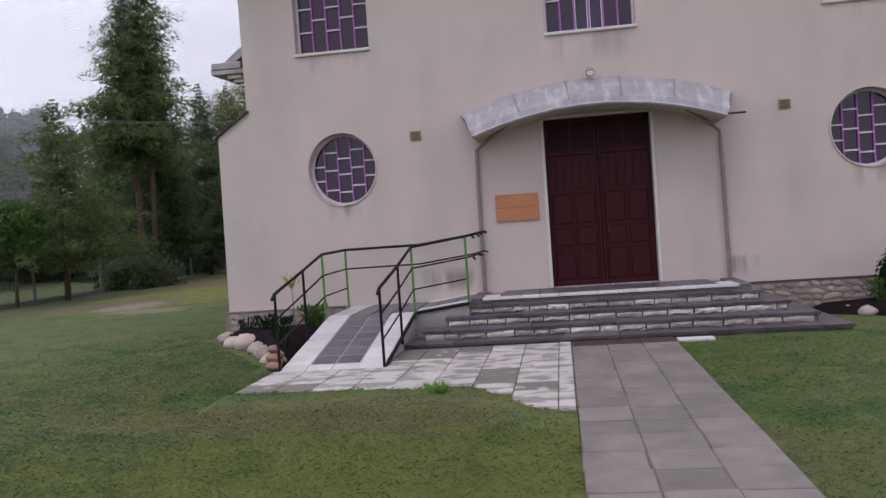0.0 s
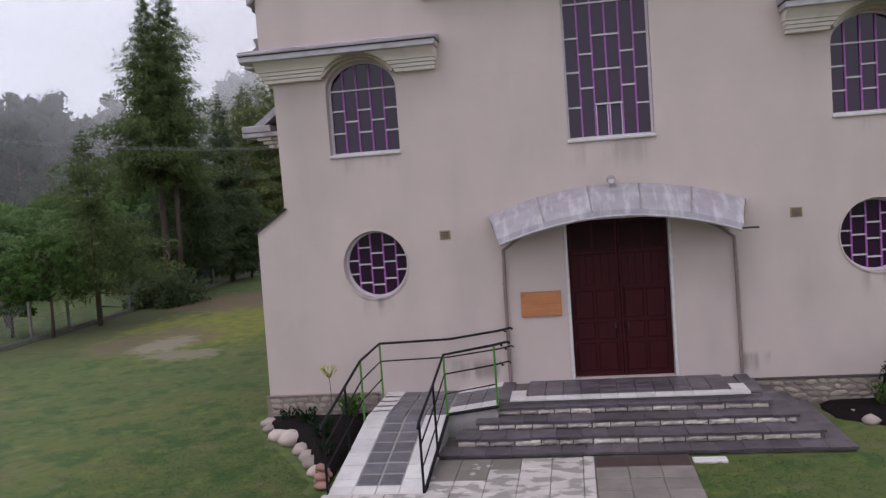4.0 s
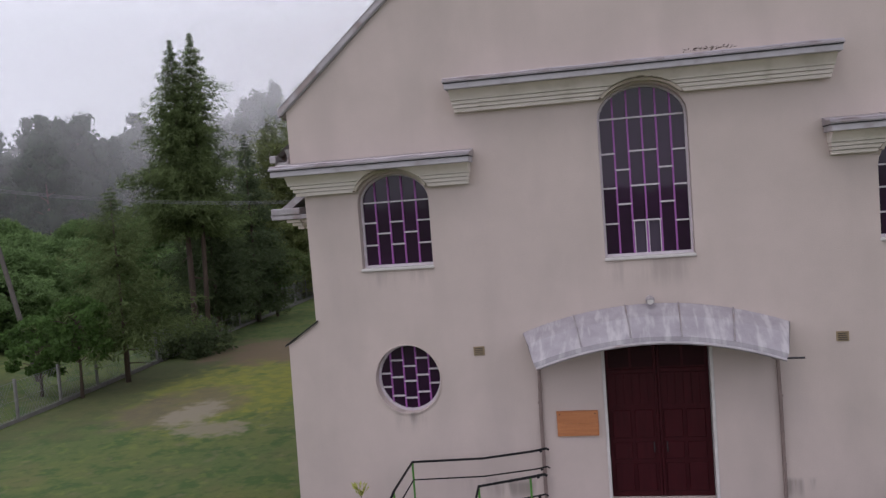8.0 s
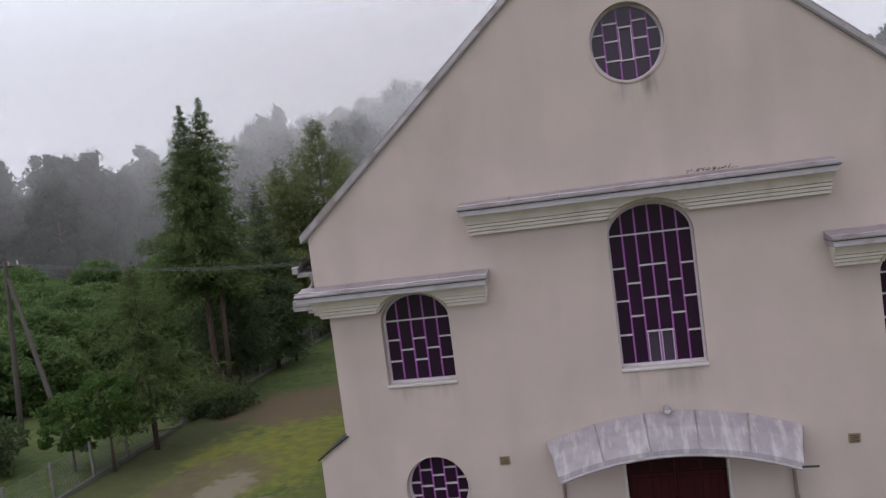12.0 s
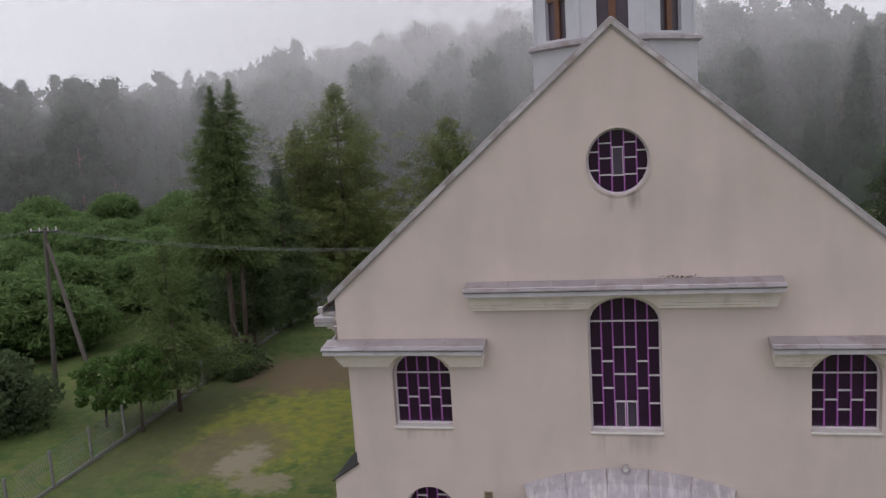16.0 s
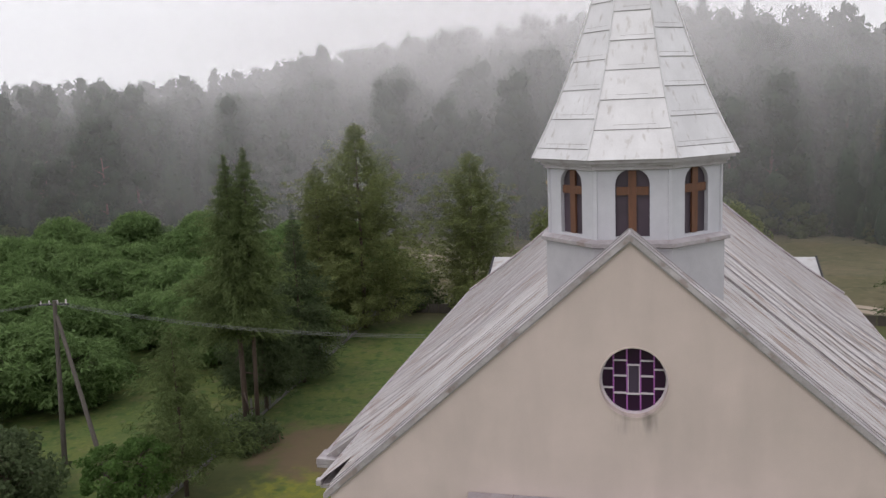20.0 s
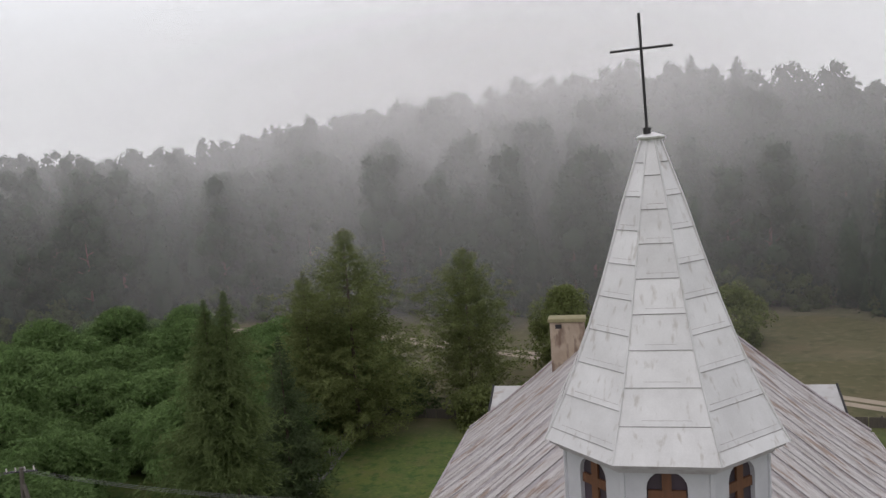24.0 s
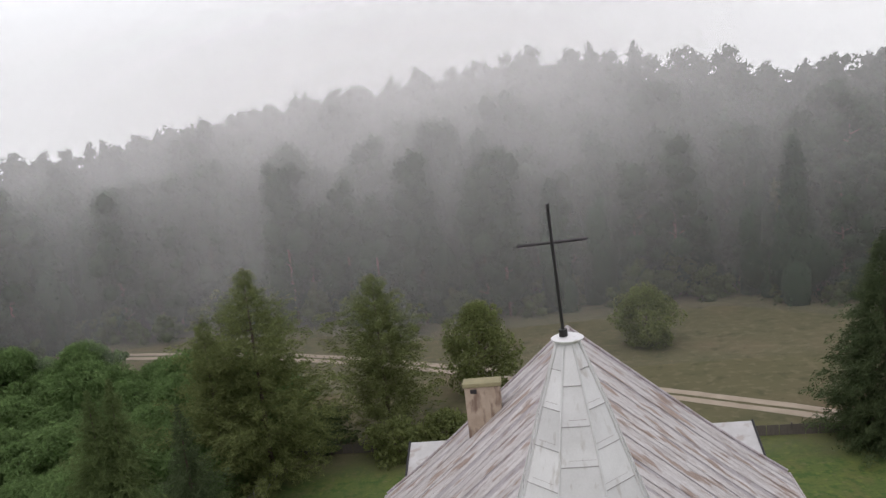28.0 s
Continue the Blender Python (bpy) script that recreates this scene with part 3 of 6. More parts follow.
# body of the church behind the front
front_block = bmesh.new()
add_box(front_block, -6.60, -6.30, 0.46, 6.4, -0.2, 8.9)
add_box(front_block, 6.30, 6.60, 0.46, 6.4, -0.2, 8.9)
tagged(part("wall_porch_block", front_block, PLASTER), "cream rendered side walls of the front block", "wall", kind="structure")
shoulders = bmesh.new()
for s in (-1, 1):
    a, b = sorted((s * 6.62, s * 7.26))
    add_prism(shoulders, [(s * 6.62, -0.2), (s * 7.28, -0.2), (s * 7.25, 3.93), (s * 6.62, 4.36)], 0.452, 1.6)
tagged(part("wall_shoulder", shoulders, PLASTER), "low rendered buttress shoulders beside the front", "wall", kind="structure")


def nave_x(y):
    return AXIS * y


def nave_z(y):
    return 0.022 * (y - 6.2)


NAVE_Y0, NAVE_Y1 = 6.2, 28.2
PROFILE = [(0.0, 14.72), (3.1, 12.10), (6.2, 9.47), (8.0, 8.05), (9.85, 6.70)]
nave = bmesh.new()
for y0, y1 in ((6.6, 7.0), (27.9, 28.3)):
    c = nave_x(y0)
    u = nave_z(y0)
    add_prism(nave, [(c - 9.1, -0.2), (c + 9.1, -0.2), (c + 9.1, 6.75 + u), (c + 6.1, 9.15 + u), (c, 14.25 + u), (c - 6.1, 9.15 + u), (c - 9.1, 6.75 + u)], y0, y1)
for s in (-1, 1):
    vs = [(nave_x(y) + s * x, y, z) for z in (-0.2, 6.8) for y in (7.0, 27.9) for x in (8.8, 9.1)]
    b = [nave.verts.new(v) for v in vs]
    for f in ((0, 2, 3, 1), (4, 5, 7, 6), (0, 1, 5, 4), (2, 6, 7, 3), (0, 4, 6, 2), (1, 3, 7, 5)):
        nave.faces.new([b[i] for i in f])
tagged(part("wall_nave", nave, PLASTER), "cream rendered walls of the long nave", "wall", kind="structure")


# ---- windows ----
def window_thing(name, label, left, right, low, high, columns, breaks, ring, outer, bars=0.017, vent=(), spring=None):
    """left, right: edges; low(x), high(x): the opening's edge; breaks: for each column the heights of its cross bars."""
    w = thing(name, label, "window", kind="structure")
    y = 0.26
    frame_bm = bmesh.new()
    n = len(ring)
    for i in range(n):
        (xa, za), (xb, zb) = ring[i], ring[(i + 1) % n]
        (ua, va), (ub, vb) = outer[i], outer[(i + 1) % n]
        vs = [frame_bm.verts.new(v) for v in ((xa, y - 0.05, za), (xb, y - 0.05, zb), (ub, y - 0.05, vb), (ua, y - 0.05, va),
                                              (xa, y + 0.06, za), (xb, y + 0.06, zb), (ub, y + 0.06, vb), (ua, y + 0.06, va))]
        for f in ((0, 1, 2, 3), (7, 6, 5, 4), (0, 4, 5, 1), (3, 2, 6, 7)):
            frame_bm.faces.new([vs[k] for k in f])
    bmesh.ops.remove_doubles(frame_bm, verts=frame_bm.verts, dist=0.0004)
    part("window_frame", frame_bm, BAR_WHITE, w, "pale painted steel frame")
    xs = [left + (right - left) * i / columns for i in range(columns + 1)]
    for x in xs[1:-1]:
        part("glazing_bar", box(x - bars, x + bars, y - 0.045, y + 0.02, low(x), high(x)), BAR_MAGENTA, w, "violet upright glazing bar")
    for c in range(columns):
        a, b = xs[c], xs[c + 1]
        levels = sorted(z for z in breaks[c] if low((a + b) / 2) + 0.05 < z < high((a + b) / 2) - 0.05)
        for z in levels:
            part("cross_bar", box(a, b, y - 0.055, y + 0.018, z - bars * 0.9, z + bars * 0.9), BAR_WHITE, w, "pale cross bar")
        cuts = [None] + levels + [None]
        for k in range(len(cuts) - 1):
            s = [a + (b - a) * j / 6 for j in range(7)]
            lo = [max(low(x), cuts[k]) if cuts[k] is not None else low(x) for x in s]
            hi = [min(high(x), cuts[k + 1]) if cuts[k + 1] is not None else high(x) for x in s]
            pts = [(x, z) for x, z, t in zip(s, lo, hi) if t > z + 0.004] + [(x, t) for x, z, t in reversed(list(zip(s, lo, hi))) if t > z + 0.004]
            if len(pts) > 3:
                part("pane", prism(pts, y - 0.004, y + 0.004), GLASS_PALE if (c, k) in vent else GLASS, w)
                if (c, k) in vent:
                    lo_z, hi_z = max(lo), min(hi)
                    for va, vb in ((a + 0.018, a + 0.033), (b - 0.033, b - 0.018)):
                        part("vent_frame", box(va, vb, y - 0.05, y + 0.01, lo_z + 0.02, hi_z - 0.02), BAR_WHITE, w, "pale frame of the tilting vent")
    return w


def arch_window(name, label, o, columns, fractions, vent=()):
    cx, z0, sp, half, rise = o["cx"], o["z0"], o["spring"], o["half"], o["rise"]

    def high(x):
        return sp + rise * math.sqrt(max(0.0, 1 - ((x - cx) / half) ** 2))

    breaks = [[sp] + [sp - f * (sp - z0) for f in fractions[c]] for c in range(columns)]
    small = dict(cx=cx, z0=z0 + 0.05, spring=sp, half=half - 0.045, rise=rise - 0.04)
    w = window_thing(name, label, cx - half + 0.03, cx + half - 0.03, lambda x: z0 + 0.03, high, columns, breaks, arched(**small), arched(**o), vent=vent)
    part("window_sill", box(cx - half - 0.015, cx + half + 0.015, -0.05, 0.22, z0 - 0.055, z0 + 0.005, 0.012), WHITE_FRAME, w, "pale projecting sill")
    return w


odd, even = (0.31, 0.655), (0.48,)
side_cols = [odd, even, odd, even, odd]
arch_window("window_left", "small arched window with violet bars and dark glass", WIN_L, 5, side_cols)
arch_window("window_right", "small arched window with violet bars and dark glass", WIN_R, 5, side_cols)
arch_window("window_middle", "tall arched window with violet bars and dark glass", WIN_C, 6,
            [(0.25, 0.50, 0.76), (0.37, 0.62), (0.24, 0.49, 0.745), (0.24, 0.49, 0.745), (0.37, 0.62), (0.25, 0.50, 0.76)], vent=((2, 0), (3, 0)))


def round_window(name, label, cx, cz, rx, rz, columns, fractions, vent=()):
    def half(x):
        return rz * math.sqrt(max(0.0, 1 - ((x - cx) / rx) ** 2))

    w = window_thing(name, label, cx - rx + 0.01, cx + rx - 0.01, lambda x: cz - half(x), lambda x: cz + half(x), columns,
                     [[cz + f * rz for f in fractions[c]] for c in range(columns)], oval(cx, cz, rx - 0.05, rz - 0.05), oval(cx, cz, rx, rz), bars=0.016, vent=vent)
    rim = 0.03 if name == "window_rose" else 0.02
    ring = bmesh.new()
    inner, outer = oval(cx, cz, rx - 0.002, rz - 0.002, 40), oval(cx, cz, rx + rim, rz + rim, 40)
    for i in range(40):
        j = (i + 1) % 40
        vs = [ring.verts.new((p[0], y, p[1])) for y in (-0.025, 0.01) for p in (inner[i], inner[j], outer[j], outer[i])]
        for f in ((0, 1, 2, 3), (0, 4, 5, 1), (3, 2, 6, 7)):
            ring.faces.new([vs[k] for k in f])
    bmesh.ops.remove_doubles(ring, verts=ring.verts, dist=0.0005)
    part("surround", ring, PLASTER, w, "narrow rendered rim")
    return w


stagger = [(-0.28, 0.12), (-0.55, 0.0, 0.5), (-0.12, 0.32, -0.62), (-0.45, 0.05, 0.55), (-0.2, 0.22)]
round_window("window_round_left", "round window with violet bars and dark glass", *ROSES["left"], 5, stagger)
round_window("window_round_right", "round window with violet bars and dark glass", *ROSES["right"], 5, stagger)
round_window("window_rose", "round gable window with violet bars and a pale middle pane", *ROSES["top"], 5,
             [(-0.25, 0.3), (-0.4, 0.1, 0.55), (-0.42, 0.42), (-0.4, 0.1, 0.55), (-0.25, 0.3)], vent=((2, 1),))


# ---- cornices over the windows ----
def cornice(name, x0, x1, z0, win, wrap=0):
    """Stepped mouldings that give way to the window's arch, with sheet flashing on top. wrap: the end that turns the corner."""
    t = thing(name, "stepped cream cornice with grey sheet flashing", "cornice", group="front cornices", kind="structure")
    cx, sp, half, rise = win["cx"], win["spring"], win["half"] + 0.09, win["rise"] + 0.09
    levels = [(0.0, 0.062, 0.13), (0.074, 0.134, 0.17), (0.146, 0.206, 0.21), (0.216, 0.40, 0.25)]
    for a, b, out in levels:
        xa, xb = x0 - (out if wrap < 0 else (out - 0.36) * 0.35), x1 + (out if wrap > 0 else (out - 0.36) * 0.35)
        lean = 0.18 if b > 0.3 else 0.02
        cuts = 9 if b > 0.3 else 3
        runs = {"low": bmesh.new(), "high": bmesh.new()}
        for i in range(cuts):
            za, zb = a + (b - a) * i / cuts, a + (b - a) * (i + 1) / cuts
            ya, yb = out + lean * (i / cuts) ** 1.5, out + lean * ((i + 1) / cuts) ** 1.5
            k = (z0 + za - sp) / rise
            gap = half * math.sqrt(1 - k * k) if -1 < k < 1 else (half if k <= -1 else 0)
            for key, p, q in ((("low", xa, cx - gap), ("high", cx + gap, xb)) if gap > 0 else (("low", xa, xb),)):
                if q - p < 0.03:
                    continue
                bm = runs[key]
                ends = [[bm.verts.new((x, y, z0 + z)) for y, z in ((0.02, za), (-ya, za), (-yb, zb), (0.02, zb))] for x in (p, q)]
                bm.faces.new(ends[0])
                bm.faces.new(ends[1][::-1])
                for j in range(4):
                    bm.faces.new((ends[0][j], ends[0][(j + 1) % 4], ends[1][(j + 1) % 4], ends[1][j]))
        for bm in runs.values():
            part("moulding", bm, MOULDING, t) if bm.faces else bm.free()
        if wrap:
            s = wrap
            e = x1 if s > 0 else x0
            p, q = sorted((e - s * 0.02, e + s * out))
            part("moulding", box(p, q, 0.021, 1.3, z0 + a + 0.002, z0 + b - 0.012, 0.012), MOULDING, t)
    e0, e1 = x0 - (0.50 if wrap < 0 else 0.04), x1 + (0.50 if wrap > 0 else 0.04)
    prof = [(-0.600, z0 + 0.528), (-0.604, z0 + 0.556), (-0.50, z0 + 0.606), (-0.40, z0 + 0.602), (-0.02, z0 + 0.676), (-0.02, z0 + 0.528)]
    part("fascia", box(e0 + 0.025, e1 - 0.025, -0.560, -0.02, z0 + 0.402, z0 + 0.510, 0.008), FASCIA, t, "lilac-grey fascia under the flashing")
    # dark strip in place of the shadow line under the flashing's overhang
    part("drip_shadow", box(e0 + 0.012, e1 - 0.012, -0.572, -0.02, z0 + 0.511, z0 + 0.527), DARK_METAL, t, "dark strip painted in as the shadow under the flashing")
    part("flashing_bead", tube([(e0 + (e1 - e0) * k / 14, -0.50, z0 + 0.607 + 0.006 * math.sin(k * 2.1)) for k in range(15)], 0.017, 6), FLASHING, t, "rolled bead along the flashing")
    count = max(3, round((e1 - e0) / 1.0))
    for i in range(count):
        a, b = e0 + (e1 - e0) * i / count, e0 + (e1 - e0) * (i + 1) / count
        bm = bmesh.new()
        va, vb = [bm.verts.new((a + 0.002, y, z)) for y, z in prof], [bm.verts.new((b - 0.002, y, z)) for y, z in prof]
        bm.faces.new(va)
        bm.faces.new(vb[::-1])
        for k in range(6):
            bm.faces.new((va[k], va[(k + 1) % 6], vb[(k + 1) % 6], vb[k]))
        part("flashing_sheet", bm, FLASHING, t, "grey lapped flashing sheet")
        part("lap_ridge", tube([(b, y, z + 0.004) for y, z in prof[1:5]], 0.011, 5), COPING, t, "folded lap between flashing sheets") if i < count - 1 else None
    rim = bmesh.new()
    pts = [(cx + half * math.cos(math.pi * k / 36), sp + rise * math.sin(math.pi * k / 36)) for k in range(37) if sp + rise * math.sin(math.pi * k / 36) > z0 - 0.01]
    for (xa, za), (xb, zb) in zip(pts, pts[1:]):
        ia, ib = (cx + (xa - cx) * 0.93, sp + (za - sp) * 0.93), (cx + (xb - cx) * 0.93, sp + (zb - sp) * 0.93)
        vs = [rim.verts.new((p[0], y, p[1])) for y in (-0.19, 0.01) for p in (ia, ib, (xb, zb), (xa, za))]
        for f in ((0, 1, 2, 3), (0, 4, 5, 1), (3, 2, 6, 7)):
            rim.faces.new([vs[k] for k in f])
    bmesh.ops.remove_doubles(rim, verts=rim.verts, dist=0.0005)
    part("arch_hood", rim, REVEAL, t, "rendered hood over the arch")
    return t


cornice("cornice_left", -6.66, -3.18, 7.00, WIN_L, -1)
cornice("cornice_right", 3.28, 6.66, 7.00, WIN_R, 1)
cornice("cornice_middle", -3.52, 3.50, 8.38, WIN_C)

# ---- gable coping ----
coping = thing("gable_coping", "weathered grey sheet coping along the gable", "coping", kind="structure")
slope = math.hypot(1, RAKE)
for s in (-1, 1):
    for i in range(9):
        a, b = 7.05 * i / 9, 7.05 * (i + 1) / 9 + 0.02
        if i == 8:
            b -= 0.02
        bm = bmesh.new()
        lift = 0.004 * (i % 2)
        prof = [(-0.085 - lift, -0.03 - lift), (-0.085 - lift, 0.075), (-0.06, 0.105 + lift), (0.40, 0.125 + lift), (0.55 + lift, 0.0), (0.40, -0.02 - lift)]
        ends = []
        for u in (a, b):
            ends.append([bm.verts.new((s * u, y, APEX - RAKE * u + h * slope * 0.9)) for y, h in prof])
        bm.faces.new(ends[0])
        bm.faces.new(ends[1][::-1])
        for k in range(len(prof)):
            bm.faces.new((ends[0][k], ends[0][(k + 1) % len(prof)], ends[1][(k + 1) % len(prof)], ends[1][k]))
        part("coping_sheet", bm, COPING, coping)
    for yb, hb in ((-0.08, 0.083), (0.12, 0.115), (0.38, 0.13)):
        part("coping_bead", tube([(s * u, yb, APEX - RAKE * u + hb * slope * 0.9 + 0.008) for u in (0.02, 3.5, 7.03)], 0.014, 6), ZINC_DARK, coping, "rolled edge of the coping sheets")
    bm = bmesh.new()
    ends = [[bm.verts.new((s * u, y, APEX - RAKE * u + h)) for y, h in ((-0.065, -0.075), (-0.065, -0.034), (0.01, -0.034), (0.01, -0.075))] for u in (0.0, 6.99)]
    bm.faces.new(ends[0])
    bm.faces.new(ends[1][::-1])
    for k in range(4):
        bm.faces.new((ends[0][k], ends[0][(k + 1) % 4], ends[1][(k + 1) % 4], ends[1][k]))
    part("coping_moulding", bm, ZINC_DARK, coping, "grimy strip under the coping")
for s in (-1, 1):
    kick = thing("shoulder_flashing", "dark sheet strip on the sloping shoulder", "flashing", group="shoulder flashings", kind="structure")
    part("strip", prism([(s * 6.60, 4.415), (s * 7.33, 3.935), (s * 7.33, 3.965), (s * 6.60, 4.45)], -0.06, 1.65), DARK_METAL, kick)


# ---- main roof ----
def roof_panels():
    roof = thing("main_roof", "weathered grey sheet roof with rust-brown streaks", "roof", kind="structure")
    count = 38
    for s in (-1, 1):
        for i in range(count):
            y0 = NAVE_Y0 + (NAVE_Y1 - NAVE_Y0) * i / count
            y1 = NAVE_Y0 + (NAVE_Y1 - NAVE_Y0) * (i + 1) / count
            bm = bmesh.new()
            wob = 0.012 * math.sin(i * 2.3 + s)
            ease = [0.016 * noise.noise((i * 0.7, s * 3.0, k * 1.3)) for k in range(len(PROFILE))]
            rows = []
            for (x, z), bow in zip(PROFILE, ease):
                cols = []
                for y, up in ((y0, 0.0), (y0 + 0.025, 0.005), (y0 + 0.05, 0.0), (y1, -0.012)):
                    cols.append(bm.verts.new((nave_x(y) + s * x, y, z + up + wob + bow + nave_z(y))))
                rows.append(cols)
            low = [bm.verts.new((v.co.x, v.co.y, v.co.z - 0.06 - wob)) for v in rows[-1]]
            rows.append(low)
            for ra, rb in zip(rows, rows[1:]):
                for k in range(3):
                    bm.faces.new((ra[k], ra[k + 1], rb[k + 1], rb[k]))
            part("roof_sheet", bm, ROOF, roof)
    deck = bmesh.new()
    for s in (-1, 1):
        for (xa, za), (xb, zb) in zip(PROFILE, PROFILE[1:]):
            vs = [deck.verts.new((nave_x(y) + s * x, y, z - d + nave_z(y))) for y in (NAVE_Y0 + 0.01, NAVE_Y1 - 0.01) for x, z, d in ((xa, za, 0.016), (xb, zb, 0.016), (xb, zb, 0.25), (xa, za, 0.25))]
            for f in ((0, 1, 2, 3), (7, 6, 5, 4), (0, 4, 5, 1), (3, 2, 6, 7)):
                deck.faces.new([vs[k] for k in f])
    part("roof_deck", deck, ZINC, roof, "grey boarded edge under the sheets")
    part("ridge_cap", tube([(nave_x(y), y, 14.74 + nave_z(y)) for y in (3.0, 12.0, 21.0, NAVE_Y1)], 0.10, 8), ZINC, roof, "rounded ridge capping")
    for s in (-1, 1):
        part("verge_strip", tube([(nave_x(NAVE_Y1) + s * x, NAVE_Y1, z + 0.05 + nave_z(NAVE_Y1)) for x, z in PROFILE], 0.07, 6), ZINC, roof, "grey verge strip")
        part("gutter", tube([(nave_x(y) + s * 9.93, y, 6.60 + nave_z(y)) for y in (NAVE_Y0 - 0.1, 12, 20, NAVE_Y1)], 0.07, 8), ZINC, roof, "half-round eaves gutter")
    # the short roof between the front gable and the nave
    for s in (-1, 1):
        for i in range(10):
            y0, y1 = 0.46 + 0.58 * i, 0.46 + 0.58 * (i + 1)
            bm = bmesh.new()
            rows = [[bm.verts.new((s * x, y, z + up)) for y, up in ((y0, 0.0), (y0 + 0.025, 0.006), (y0 + 0.05, 0.0), (y1, -0.008))] for x, z in ((0.0, 14.72), (3.1, 12.10), (6.2, 9.47), *(((7.15, 8.72), (7.15, 8.62)) if i < 3 else ((8.05, 8.01), (8.05, 7.93))))]
            for ra, rb in zip(rows, rows[1:]):
                for k in range(3):
                    bm.faces.new((ra[k], ra[k + 1], rb[k + 1], rb[k]))
            part("roof_sheet", bm, ROOF, roof)
    return roof


roof_panels()

# eaves cornice of the nave
for s in (-1, 1):
    eave = thing("eaves_cornice", "stepped cream eaves cornice with grey sheet top", "cornice", group="eaves cornices", kind="structure")
    for k, (z, out) in enumerate(((6.18, 0.12), (6.28, 0.24), (6.38, 0.36))):
        a, b = sorted((s * 9.05, s * (9.1 + out)))
        part("moulding", box(a, b, NAVE_Y0 + 0.3 - out, NAVE_Y1 - 0.8, z, z + 0.09, 0.01), MOULDING, eave)
        a, b = sorted((s * 6.62, s * (9.1 + out)))
        part("moulding", box(a, b, 6.59 - out, 6.62, z, z + 0.09, 0.01), MOULDING, eave)
    a, b = sorted((s * 6.7, s * 9.85))
    part("flashing_sheet", box(a, b, 6.02, 6.64, 6.48, 6.60, 0.01), ZINC, eave, "grey flashing on the cornice")
    a, b = sorted((s * 9.0, s * 9.85))
    part("flashing_sheet", box(a, b, 6.0, 6.75, 6.61, 6.80, 0.02), ZINC, eave, "grey box gutter end")

# eaves of the block behind the gable
for s in (-1, 1):
    eave = thing("block_eaves", "short cream eaves cornice with a pale sheet gutter", "cornice", group="block eaves", kind="structure")
    for a, b, z, h in ((6.605, 7.25, 7.30, 0.15), (6.605, 7.55, 7.455, 0.15), (6.605, 7.80, 7.61, 0.13)):
        p, q = sorted((s * a, s * b))
        part("moulding", box(p, q, 2.30, 6.15, z, z + h, 0.012), MOULDING, eave)
    p, q = sorted((s * 6.9, s * 8.12))
    part("fascia", box(p, q, 2.22, 6.15, 7.745, 7.86, 0.012), COPING, eave, "pale sheet fascia")
    part("gutter", tube([(s * 8.13, 2.2, 7.92), (s * 8.13, 4.0, 7.91), (s * 8.13, 6.1, 7.90)], 0.065, 8), COPING, eave, "pale half-round gutter")
    part("hopper", box(*sorted((s * 8.04, s * 8.2)), 2.12, 2.3, 7.84, 8.02, 0.02), COPING, eave, "pale sheet rain head")

# rear wing
wing = thing("rear_wing", "low rear wing with grey sheet gable roof", "wing", kind="structure")
c = nave_x(31)
part("wall", box(c - 8.7, c + 8.7, 28.72, 34.0, -0.2, 6.2), PLASTER, wing)
bm = bmesh.new()
for y0, z0, y1, z1 in ((28.45, 7.3, 31.4, 8.55), (31.4, 8.55, 34.6, 5.9)):
    vs = [bm.verts.new(v) for v in ((c - 9.0, y0, z0), (c + 9.0, y0, z0), (c + 9.0, y1, z1), (c - 9.0, y1, z1), (c - 9.0, y0, z0 - 0.15), (c + 9.0, y0, z0 - 0.15), (c + 9.0, y1, z1 - 0.15), (c - 9.0, y1, z1 - 0.15))]
    for f in ((0, 1, 2, 3), (7, 6, 5, 4), (0, 4, 5, 1), (1, 5, 6, 2), (2, 6, 7, 3), (3, 7, 4, 0)):
        bm.faces.new([vs[k] for k in f])
part("roof_sheet", bm, WING_SHEET, wing, "pale grey sheet roof")
for s in (-1, 1):
    part("verge_strip", tube([(c + s * 9.03, 28.75, 7.46), (c + s * 9.03, 31.4, 8.57), (c + s * 9.03, 34.6, 5.92)], 0.06, 6), DARK_METAL, wing, "dark verge edge")

# chimney
chimney = thing("chimney", "weathered rendered chimney with a mossy cap", "chimney", at=(nave_x(26) - 4.15, 26.0, 0))
part("shaft", box(-0.82, 0.82, -0.35, 0.35, 10.2, 13.42, 0.03), CHIMNEY, chimney)
part("cap", box(-0.9, 0.9, -0.43, 0.43, 13.42, 13.62, 0.03), MOSSY, chimney, "moss-grown concrete cap")
part("flue_slot", box(-0.55, -0.25, -0.36, -0.345, 13.12, 13.32), DARK_METAL, chimney, "dark flue opening")

# ---- belfry and spire ----
TX, TY = 0.04, 2.95


def eight(apothem, z):
    r = apothem / math.cos(math.pi / 8)
    return [(TX + r * math.cos(math.pi / 8 + k * math.pi / 4), TY + r * math.sin(math.pi / 8 + k * math.pi / 4), z) for k in range(8)]


def add_drum(bm, levels):
    rings = [[bm.verts.new(v) for v in eight(a, z)] for a, z in levels]
    for ra, rb in zip(rings, rings[1:]):
        for k in range(8):
            bm.faces.new((ra[k], ra[(k + 1) % 8], rb[(k + 1) % 8], rb[k]))
    bm.faces.new(rings[0][::-1])
    bm.faces.new(rings[-1])
    return bm


